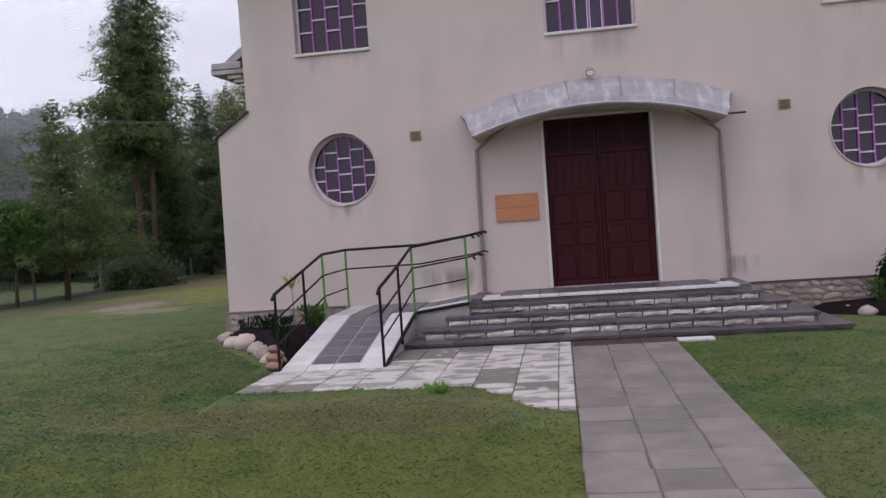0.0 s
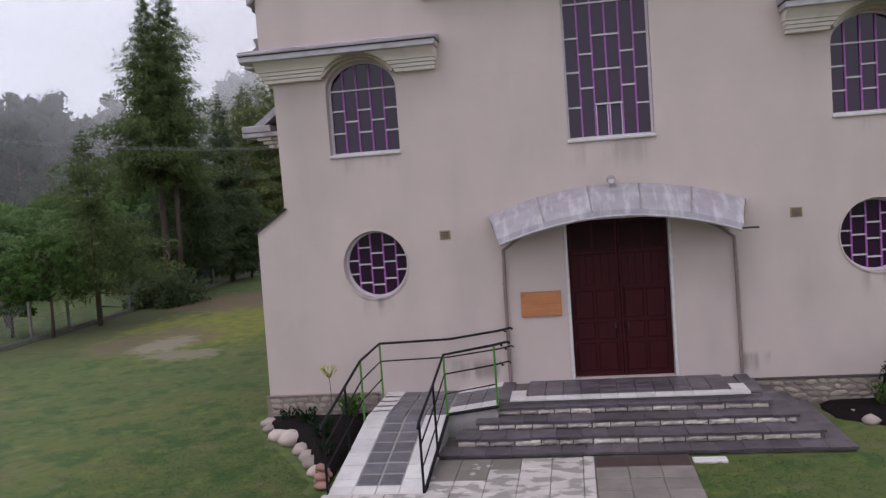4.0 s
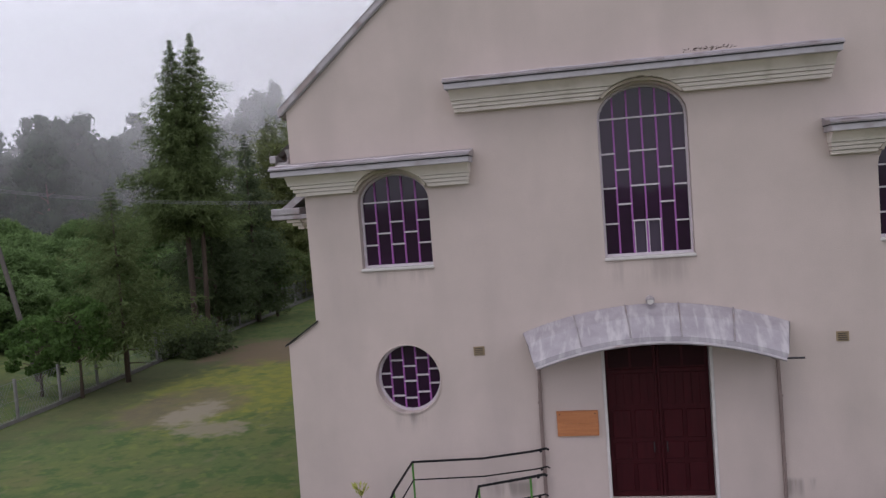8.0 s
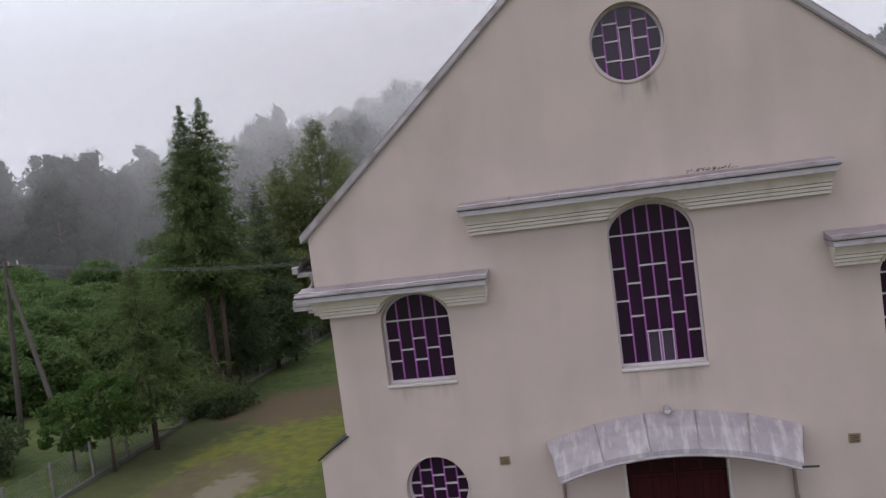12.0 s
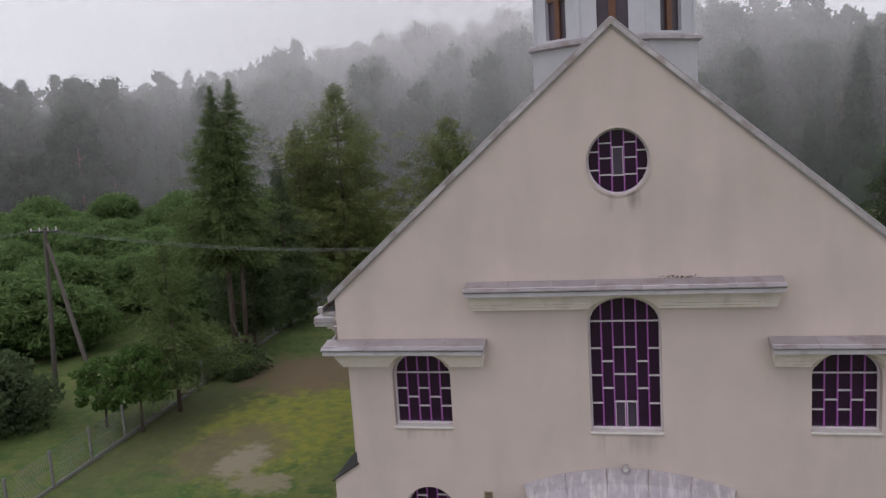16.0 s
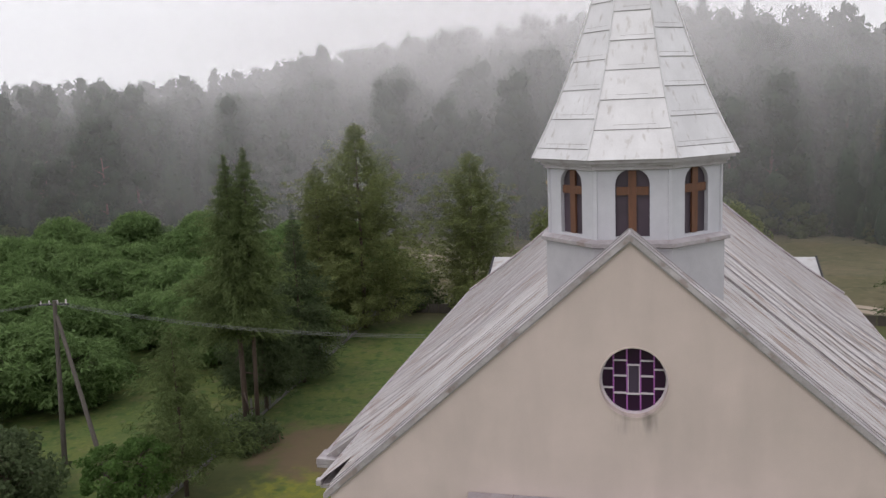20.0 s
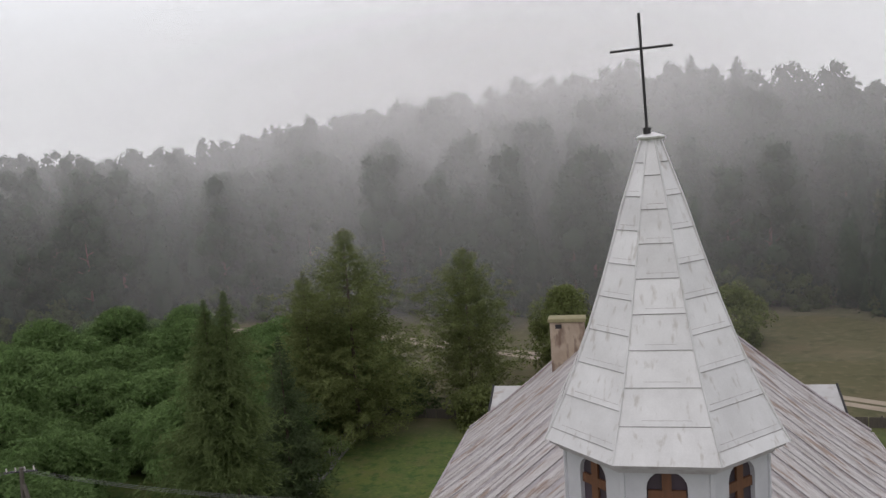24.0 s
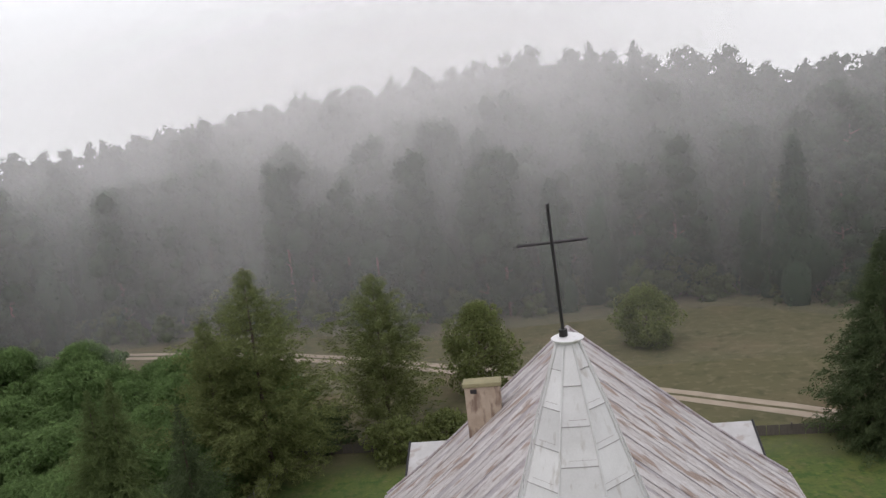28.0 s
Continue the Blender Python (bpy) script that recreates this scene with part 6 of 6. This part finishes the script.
# single trees along the fence and behind the church
plant_tree("larch_tree", "tall twin-topped larch by the fence", -21.2, 22.7, conifer(15.6, 2.25, LARCH, 1, 84, 9, 40, 0.40, 0.42, 0.95, 0.22, 0.92, 1))
plant_tree("larch_tree", "slim young larch by the fence", -20.8, 15.6, conifer(8.2, 2.3, LARCH, 2, 44, 9, 36, 0.20, 0.3, 0.95, 0.20, 0.65))
plant_tree("rowan_tree", "small leafy tree by the fence", -21.15, 12.9, broadleaf(4.0, 1.8, ROWAN, 3, 40, 110, 0.40, 0.17, None, 0.8, 0.22))
plant_tree("rowan_tree", "small leafy tree with a low crown by the fence", -23.3, 13.4, broadleaf(3.3, 1.5, ROWAN, 31, 34, 100, 0.30, 0.17, None, 0.8, 0.22))
plant_tree("larch_tree", "slender larch among the fence trees", -21.7, 31.8, conifer(11.5, 2.2, SPRUCE, 4, 58, 9, 36, 0.08, 0.3, 0.6, 0.24, 0.75))
plant_tree("spruce_tree", "dark low spruce close behind the tall larch", -21.9, 26.6, conifer(9.4, 2.5, SPRUCE, 5, 56, 9, 34, 0.16, 0.3, 0.6, 0.25, 0.65))
plant_tree("larch_tree", "small spreading larch with a bare stem by the fence", -21.3, 33.8, broadleaf(4.9, 2.4, LARCH, 33, 40, 130, 0.48, 0.16, None, 0.6, 0.24))
plant_tree("poplar_tree", "broad pointed tree at the corner of the yard", -22.0, 45.5, conifer(16.6, 6.0, POPLAR, 6, 74, 12, 60, 0.05, -0.02, 0.75, 0.27, 0.74))
plant_tree("poplar_tree", "slim pointed tree beside the broad one", -25.0, 44.0, conifer(13.6, 3.0, POPLAR, 7, 62, 9, 40, 0.04, -0.2, 0.65, 0.24, 0.6))
plant_tree("poplar_tree", "leafy upright tree behind the church", -14.8, 55.0, conifer(13.6, 4.0, POPLAR, 8, 60, 10, 52, 0.08, -0.10, 0.7, 0.25, 0.58))
plant_tree("rowan_tree", "rounded leafy tree beside the track", -7.3, 62.0, broadleaf(8.6, 3.6, POPLAR, 9, 56, 240, 0.1, 0.26))
plant_tree("spruce_tree", "tall dark spruce behind the yard", 22.0, 46.5, conifer(15.0, 4.6, SPRUCE, 10, 72, 11, 66, 0.04, 0.35, 0.35, 0.27, 0.75))
plant_tree("spruce_tree", "dark spruce at the yard's corner", 26.5, 44.0, conifer(16.5, 4.8, SPRUCE, 11, 72, 11, 60, 0.04, 0.3, 0.55, 0.27, 0.75))
plant_tree("leafy_shrub", "rounded shrub at the edge of the dry field", 9.0, 73.0, broadleaf(6.0, 3.4, POPLAR, 12, 46, 200, 0.05, 0.28), category="shrub")
plant_tree("leafy_shrub", "low shrub heap beneath the larch", -20.7, 21.3, broadleaf(1.3, 2.1, SPRUCE, 13, 26, 90, 0.05, 0.22), category="shrub")
plant_tree("leafy_shrub", "low shrub behind the church", -13.0, 49.0, broadleaf(3.0, 2.6, POPLAR, 14, 30, 120, 0.05, 0.28), category="shrub")
plant_tree("leafy_shrub", "low shrub at the yard's end", -9.5, 51.0, broadleaf(2.6, 2.4, POPLAR, 15, 30, 120, 0.05, 0.28), category="shrub")

# thicket of locust beyond the fence
locust = [broadleaf(5.8, 4.0, LOCUST, 40 + k, 70, 180, 0.12, 0.46, None, 0.7, 0.29, 0.45, (0.22, 0.34)) for k in range(3)]
rng = random.Random(9)
for i in range(8):
    for j in range(7):
        x, y = -27.5 - 5.4 * i + rng.uniform(-1.6, 1.6), 24.0 + 6.0 * j + rng.uniform(-1.6, 1.6) + 1.2 * i
        if x > -34 and y < 33:
            continue
        k = rng.uniform(0.85, 1.2)
        plant_tree("locust_bush", "dense bright green locust thicket bush", x, y, rng.choice(locust), "locust thicket", rng.uniform(0, 360), (k, k, k * rng.uniform(0.65, 1.15)), "bush")
dark_shrub = [broadleaf(3.0, 2.2, SPRUCE, 50 + k, 30, 110, 0.06, 0.26) for k in range(2)]
for x, y in ((-29.2, 13.9), (-27.9, 12.4), (-30.6, 9.0), (-31.5, 13.0), (-33.0, 9.5), (-34.0, 16.5), (-36.0, 15.0), (-29.5, 5.5), (-38.0, 20.0), (-24.5, 31.0), (-25.5, 38.0), (-26.0, 50.0), (-19.5, 52.0), (-29.0, 54.0)):
    plant_tree("leafy_shrub", "dark shrub beyond the fence", x, y, rng.choice(dark_shrub), "shrubs beyond the fence", rng.uniform(0, 360), (rng.uniform(0.8, 1.3),) * 3, "shrub")

# forest on the rising ground
pines = [wood_tree(17.5, 4.0, PINE, 60 + k, False, 24, 100, 0.50, 2, 0.10, PINE_BARK) for k in range(4)]
firs = [wood_tree(17.5, 3.9, FIR, 70 + k, True, 20, 110, 0.50, 2, 0.06) for k in range(3)]
leafy = [wood_tree(12.5, 3.8, WOOD_EDGE, 80 + k, False, 16, 110, 0.50, 2, 0.10) for k in range(2)]


def edge_line(x):
    return forest_edge(x) - 0.55 * max(0.0, -55 - x) - 0.25 * max(0.0, x - 40)


spots = []
for r in range(15):
    step = 4.2 + 0.14 * r
    n = int(345 / step)
    for i in range(n):
        x = -215 + step * i + rng.uniform(-1.7, 1.7)
        y = edge_line(x) + 2 + 5.0 * r + rng.uniform(-1.8, 1.8)
        spots.append((r, x, y))


def stand(x):
    """How much taller the trees stand in the middle of the slope."""
    return 1 + 0.20 * smooth(-78, -38, x) * (1 - smooth(18, 50, x))


for r in range(9):
    for i in range(44):
        x = -330 + 7.0 * i + rng.uniform(-2.2, 2.2)
        if x > -30:
            continue
        spots.append((15 + r, x, edge_line(max(x, -150)) + 78 + 8.0 * r + rng.uniform(-2.5, 2.5)))
near = [s for s in spots if s[0] < 6 and -100 < s[1] < 62][:240]
far = [s for s in spots if s not in set(near)]
for r, x, y in near:
    pick = rng.random()
    kind = rng.choice(pines) if pick < 0.64 else rng.choice(firs) if pick < 0.92 else rng.choice(leafy)
    k = rng.uniform(0.78, 1.12) * (0.9 if r == 0 else 1.0)
    plant_tree("forest_tree", "tall misty forest tree on the slope", x, y, kind, "forest edge", rng.uniform(0, 360), (k, k, k * rng.uniform(0.92, 1.1) * max(stand(x), 1.18 if x < -25 else 1.0)))


def joined(name, label, category, sources, where):
    vs, fs, mi, mats, base = [], [], [], [], 0
    for me_set in sources:
        for me in me_set:
            if me.materials[0] not in mats:
                mats.append(me.materials[0])
    raw = []
    for trunk, crown in sources:
        pack = []
        for me in (trunk, crown):
            co = np.empty(len(me.vertices) * 3)
            me.vertices.foreach_get("co", co)
            polys = [tuple(p.vertices) for p in me.polygons]
            pack.append((co.reshape(-1, 3), polys, mats.index(me.materials[0])))
        raw.append(pack)
    for x, y, k, a, n, tall in where:
        c, s = math.cos(a), math.sin(a)
        z = ground_z(x, y)
        for co, polys, m in raw[n]:
            q = co * k
            vs.append(np.stack([q[:, 0] * c - q[:, 1] * s + x, q[:, 0] * s + q[:, 1] * c + y, q[:, 2] * tall + z], 1))
            fs += [tuple(i + base for i in p) for p in polys]
            mi += [m] * len(polys)
            base += len(co)
    me = bpy.data.meshes.new(name)
    me.from_pydata(np.concatenate(vs).tolist(), [], fs)
    for m in mats:
        me.materials.append(m)
    me.polygons.foreach_set("material_index", mi)
    me.polygons.foreach_set("use_smooth", [len(p) == 3 for p in fs])
    return tagged(new(name, me), label, category, kind="stuff")


thin = [wood_tree(17.0, 4.2, PINE, 90 + k, False, 15, 34, 0.70, 1, 0.12, PINE_BARK) for k in range(4)] + [wood_tree(17.0, 4.0, FIR, 95, True, 13, 34, 0.70, 1, 0.10)]
joined("far_forest", "misty far forest of pines and spruces", "forest", thin, [(x, y, rng.uniform(0.78, 1.12) * (1.04 if r > 14 else 1.0), rng.uniform(0, 6.28), rng.randrange(5), stand(x)) for r, x, y in far])

# undergrowth along the forest's edge
under = [wood_tree(3.2, 2.4, WOOD_EDGE, 110 + k, False, 7, 60, 0.38, 1, 0.08) for k in range(2)] + [wood_tree(5.0, 2.8, WOOD_EDGE, 113, False, 9, 70, 0.40, 1, 0.08)]
joined("forest_undergrowth", "bushy undergrowth along the forest edge", "undergrowth", under,
       [(x, edge_line(x) + rng.uniform(-4, 5), rng.uniform(0.6, 1.25), rng.uniform(0, 6.28), rng.randrange(3), 1.0) for x in np.arange(-130, 75, 2.6)])

# ---- mist lying in front of and among the trees ----


def mist_sheet(y_off, height, strength, seed):
    m = bpy.data.materials.new("mist_veil")
    n, l, bsdf = nodes_of(m)
    geo, tex, sep = n.new("ShaderNodeNewGeometry"), n.new("ShaderNodeTexNoise"), n.new("ShaderNodeSeparateXYZ")
    mp = n.new("ShaderNodeMapping")
    mp.inputs["Scale"].default_value, mp.inputs["Location"].default_value = (0.010, 0.010, 0.030), (seed * 3.7, 0, seed)
    l.new(geo.outputs["Position"], mp.inputs["Vector"])
    l.new(mp.outputs[0], tex.inputs["Vector"])
    tex.inputs["Scale"].default_value, tex.inputs["Detail"].default_value = 1.0, 3
    l.new(geo.outputs["Position"], sep.inputs[0])

    def ranged(v, a, b, lo, hi):
        r = n.new("ShaderNodeMapRange")
        r.interpolation_type = "SMOOTHSTEP"
        for key, val in (("From Min", a), ("From Max", b), ("To Min", lo), ("To Max", hi)):
            r.inputs[key].default_value = val
        l.new(v, r.inputs["Value"])
        return r.outputs[0]

    def times(a, b):
        k = n.new("ShaderNodeMath")
        k.operation = "MULTIPLY"
        l.new(a, k.inputs[0])
        l.new(b, k.inputs[1])
        return k.outputs[0]

    body = times(ranged(tex.outputs["Fac"], 0.3, 0.6, 0.7, 1.0), ranged(sep.outputs["Z"], 0.0, 22.0, 0.62, 1.0))
    top = times(body, ranged(sep.outputs["Z"], height - 22.0, height, 1.0, 0.0))
    alpha = times(times(top, ranged(sep.outputs["X"], -8.0, 48.0, strength, strength * 0.34)), ranged(sep.outputs["X"], -92.0, -30.0, 0.40, 1.0))
    n.remove(bsdf)
    clear, white, glow, both, mix = n.new("ShaderNodeBsdfTransparent"), n.new("ShaderNodeBsdfDiffuse"), n.new("ShaderNodeBsdfTranslucent"), n.new("ShaderNodeMixShader"), n.new("ShaderNodeMixShader")
    white.inputs["Color"].default_value = glow.inputs["Color"].default_value = (0.96, 0.93, 0.935, 1)
    l.new(white.outputs[0], both.inputs[1])
    l.new(glow.outputs[0], both.inputs[2])
    l.new(alpha, mix.inputs[0])
    l.new(clear.outputs[0], mix.inputs[1])
    l.new(both.outputs[0], mix.inputs[2])
    l.new(mix.outputs[0], n["Material Output"].inputs["Surface"])
    verts, faces = [], []
    xs = np.linspace(-260, 190, 46)
    for i, x in enumerate(xs):
        y = edge_line(max(-140, min(90, x))) + y_off if y_off > -30 else -y_off
        for k in range(8):
            z = -2 + (height + 2) * k / 7
            verts.append((x, y + 1.0 * math.sin(x * 0.07 + seed), z))
        if i:
            faces += [(8 * i - 8 + k, 8 * i + k, 8 * i + k + 1, 8 * i - 7 + k) for k in range(7)]
    ob = new("mist", quads_mesh("mist", verts, faces, m, True))
    ob.visible_shadow = False
    return tagged(ob, "thin bank of morning mist hanging in the forest", "mist", group="mist banks", kind="stuff")


for off, height, strength, seed in ((-66, 40, 0.12, 7), (-6, 46, 0.24, 1), (1, 49, 0.24, 2), (10, 52, 0.24, 3), (21, 56, 0.24, 4), (34, 60, 0.24, 5), (50, 64, 0.24, 6), (68, 66, 0.24, 8)):
    mist_sheet(off, height, strength, seed)

# ---- fence, pole, wires ----
def fence_x(y):
    return -21.1 - 0.028 * y


fence = thing("yard_fence", "wire mesh fence on concrete posts along the yard", "fence")
post = mesh_of(box(-0.05, 0.05, -0.05, 0.05, -0.2, 1.55, 0.01), "fence_post", CONCRETE)
kerb = mesh_of(box(-0.04, 0.04, -1.24, 1.24, -0.1, 0.16, 0.01), "kerb_board", CONCRETE)
for i in range(20):
    y = 2.0 + 2.5 * i
    place(post, "fence_post", fence, Matrix.Translation((fence_x(y), y, 0)))
    if i:
        place(kerb, "kerb_board", fence, Matrix.Translation((fence_x(y - 1.25), y - 1.25, 0)) @ Matrix.Rotation(0.028, 4, "Z"))
mesh = bmesh.new()
for i in range(19):
    y0 = 2.0 + 2.5 * i
    for k in range(-3, 14):
        for s in (1, -1):
            a, b = y0 + 0.18 * k if s > 0 else y0 + 2.5 - 0.18 * k, 0
            p0, p1 = Vector((fence_x(a), a, 0.18)), Vector((fence_x(a + s * 0.9), a + s * 0.9, 1.45))
            if min(p0.y, p1.y) < y0 - 0.02 or max(p0.y, p1.y) > y0 + 2.52:
                continue
            add_tube(mesh, [p0, p1], 0.006, 3, False)
for z in (0.2, 0.8, 1.45):
    add_tube(mesh, [(fence_x(2), 2, z), (fence_x(49.5), 49.5, z)], 0.008, 4, False)
part("wire_mesh", mesh, WIRE, fence, "galvanised wire mesh")
back = thing("back_fence", "dark weathered board fence across the end of the yard", "fence")
bboard = mesh_of(box(-0.42, 0.42, -0.015, 0.015, 0.05, 0.85, 0.004), "fence_board", POLE_WOOD)
bpost = mesh_of(box(-0.05, 0.05, -0.05, 0.05, -0.2, 0.95, 0.01), "fence_post", POLE_WOOD)
for i in range(50):
    x = -22.0 + 0.9 * i
    place(bboard, "fence_board", back, Matrix.Translation((x, 49.6 - 0.05 * x, 0)) @ Matrix.Rotation(-0.05, 4, "Z"))
    if i % 3 == 0:
        place(bpost, "fence_post", back, Matrix.Translation((x + 0.45, 49.68 - 0.05 * x, 0)))

pole = thing("power_pole", "leaning wooden power pole with a strut", "power pole", at=(-28.9, 17.9, 0))
part("mast", tube([(-0.4, 0, -0.3), (0.45, -0.25, 8.9)], [0.15, 0.10], 10), POLE_WOOD, pole)
part("strut", tube([(3.3, -1.5, -0.3), (0.48, -0.25, 8.1)], [0.13, 0.09], 8), POLE_WOOD, pole)
part("crossarm", tube([(-0.3, -0.5, 8.72), (1.0, 0.1, 8.64)], 0.05, 6), DARK_METAL, pole)
for k in range(4):
    part("insulator", tube([(-0.2 + 0.36 * k, -0.45 + 0.16 * k, 8.70), (-0.2 + 0.36 * k, -0.45 + 0.16 * k, 8.90)], [0.045, 0.03], 8), WHITE_FRAME, pole, "pale insulator")


def cable(a, b, sag, rad=0.007):
    pts = []
    for k in range(25):
        f = k / 24
        pts.append((a[0] + (b[0] - a[0]) * f, a[1] + (b[1] - a[1]) * f, a[2] + (b[2] - a[2]) * f - 4 * sag * f * (1 - f)))
    return tube(pts, rad, 4)


wires = thing("overhead_wire", "thin overhead wires from the pole to the church", "wire")
for k in range(3):
    part("wire", cable((-28.5 + 0.06 * k, 17.6 + 0.03 * k, 8.74 + 0.05 * k), (-9.75, 19.3 + 0.06 * k, 6.96 + 0.055 * k), 0.45), WIRE, wires)
    part("wire", cable((-28.5 + 0.06 * k, 17.6 + 0.03 * k, 8.74 + 0.05 * k), (-75.0, -6.0 + 0.1 * k, 8.6 + 0.05 * k), 0.9), WIRE, wires)

# ---- bed plants ----
def tuft(name, label, x, y, h, r, mat, seed, count=120, category="plant"):
    rnd = np.random.RandomState(seed)
    a = rnd.uniform(0, 2 * math.pi, count)
    s = rnd.uniform(0, 1, count) ** 0.6
    z = rnd.uniform(0.05, 1, count) * h
    k = r * s * (0.35 + 0.65 * z / h)
    c = np.stack([np.cos(a) * k, np.sin(a) * k, z], 1)
    w = np.stack([np.cos(a) * 0.5, np.sin(a) * 0.5, rnd.uniform(0.3, 1.2, count)], 1)
    ls = rnd.uniform(0.6, 1.3, count) * min(0.22, max(h * 0.3, 0.09))
    t = thing(name, label, category, at=(x, y, 0.065 if category == "weed" else 0.16))
    place(leaves("foliage", mat, c, w, ls, ls * 0.35, rnd), "foliage", t)
    st = bmesh.new()
    for i in range(6):
        b = rnd.uniform(0, 6.28)
        add_tube(st, [(0, 0, -0.1), (math.cos(b) * r * 0.3, math.sin(b) * r * 0.3, h * 0.5), (math.cos(b) * r * 0.5, math.sin(b) * r * 0.5, h * 0.85)], [0.012, 0.008, 0.004], 4, False)
    part("stalk", st, mat if category == "weed" else BARK, t)
    return t


def topped_plant(x, y):
    t = thing("bed_plant", "slender stalk topped by a yellow-green leaf tuft", "plant", at=(x, y, 0.08))
    rnd = np.random.RandomState(1)
    n = 46
    a, s = rnd.uniform(0, 6.28, n), rnd.uniform(0.1, 1, n)
    c = np.stack([np.cos(a) * 0.17 * s, np.sin(a) * 0.17 * s, 0.86 + 0.30 * s * rnd.uniform(0.4, 1.1, n)], 1)
    w = np.stack([np.cos(a) * 0.7, np.sin(a) * 0.7, rnd.uniform(0.6, 1.4, n)], 1)
    ls = rnd.uniform(0.09, 0.17, n)
    place(leaves("foliage", FLOWER, c, w, ls, ls * 0.3, rnd), "foliage", t)
    part("stalk", tube([(0, 0, -0.1), (0.02, 0.01, 0.5), (0.0, 0.02, 0.95)], [0.010, 0.008, 0.005], 5), BARK, t)


topped_plant(-5.85, -0.45)
tuft("bed_plant", "bushy green plant beside the ramp", -5.35, -0.75, 0.46, 0.30, BED_LEAF, 2, 300)
tuft("bed_plant", "dark leafy bed plant among the boulders", -6.6, -0.9, 0.30, 0.26, THUJA, 3, 140)
tuft("bed_plant", "grassy bed plant on dark soil", -6.05, -1.3, 0.38, 0.25, THUJA, 4, 140)
tuft("bed_plant", "dark leafy bed plant beside the ramp", -5.45, -2.3, 0.42, 0.26, THUJA, 5, 160)
tuft("bed_plant", "small leafy plant at the foot of the ramp", -5.15, -3.1, 0.28, 0.18, THUJA, 6, 120)
tuft("bed_plant", "low green bed plant below the wall", 4.6, -0.8, 0.35, 0.28, BED_LEAF, 7, 160)
tuft("bed_plant", "low green bed plant among the boulders", 5.1, -1.35, 0.32, 0.26, THUJA, 8, 160)
tuft("bed_plant", "green bed plant near the corner", 6.6, -1.1, 0.4, 0.3, BED_LEAF, 9, 180)
for x, y, h in ((4.95, -0.75, 1.15), (7.2, -0.9, 1.3)):
    th = thing("thuja_bush", "small dark cone-shaped thuja", "shrub", "thujas", at=(x, y, 0.1))
    trunk, crown = wood_tree(h, 0.40, THUJA, int(x * 10), True, 12, 170, 0.055, 2, 0.08)
    place(trunk, "trunk", th)
    place(crown, "crown", th)

# ---- grass ----
def grass_patch():
    rnd = np.random.RandomState(21)
    n = 330000
    x, y = rnd.normal(-3.0, 4.2, n), -rnd.uniform(0, 1, n) ** 0.8 * 14.0 - 0.4 + rnd.uniform(0, 4, n)
    lower = np.array([turf_line(v) for v in x]) + 0.03 * np.sin(x * 23)
    rough = 0.04 * np.sin(y * 7) + 0.04 * np.sin(y * 19)
    keep = ~((x > -0.64 + rough) & (x < 0.88 + rough)) & ~((x > -4.75) & (x < -0.6) & (y > lower)) & ~((x > -4.75) & (x < 3.7) & (y > -3.05)) & ~((x > -7.6) & (x < -4.7) & (y > -1.15 - 1.467 * (x + 7.1))) & ~((x > 3.6) & (y > -2.1)) & (y < 3)
    keep &= (x < -7.6) | (y < -0.6) | (x > 3.7)
    keep &= ~((x > -5.2) & (x < -4.7) & (y > -4.4))
    x, y = x[keep], y[keep]
    n = len(x)
    h = rnd.uniform(0.025, 0.06, n)
    lap = np.array([turf_line(v) for v in x]) - y
    raised = 0.05 * np.clip(1 - lap / 1.1, 0, 1) * (x > -4.75) * (x < -0.64) * (lap > 0)
    c = np.stack([x, y, rnd.uniform(0.004, 0.022, n) + raised], 1)
    w = np.stack([rnd.normal(0, 1.0, n), rnd.normal(0, 1.0, n), rnd.uniform(0.0, 0.45, n)], 1)
    return tagged(new("grass", leaves("grass", bpy.data.materials["lawn_and_field"], c, w, h * 1.1, rnd.uniform(0.005, 0.010, n), rnd, 0.25, np.tile([0.0, -0.3, 1.0], (n, 1)))), "short trampled lawn grass", "grass", kind="stuff")


grass_patch()
rnd = np.random.RandomState(5)
for x, y in ((-2.15, -6.5),):
    tuft("weed_tuft", "small bright weed tuft in the lawn", x, y, 0.07, 0.20, WEED, int(-x * 10), 70, "weed")

# ---- dry moss lying on the middle cornice ----
moss = thing("dry_moss", "dry brown moss and twigs lying on the cornice", "moss", at=(1.38, -0.16, 9.08))
rnd = np.random.RandomState(77)
n = 46
c = np.stack([rnd.normal(0, 0.15, n) + rnd.choice([-0.16, 0.18], n), rnd.normal(0, 0.03, n), rnd.uniform(0.0, 0.05, n)], 1)
w = np.stack([rnd.normal(0, 1, n), rnd.normal(0, 0.4, n), rnd.uniform(0, 0.5, n)], 1)
ls = rnd.uniform(0.05, 0.13, n)
place(leaves("twigs", BARK, c, w, ls, ls * 0.25, rnd), "twigs", moss)
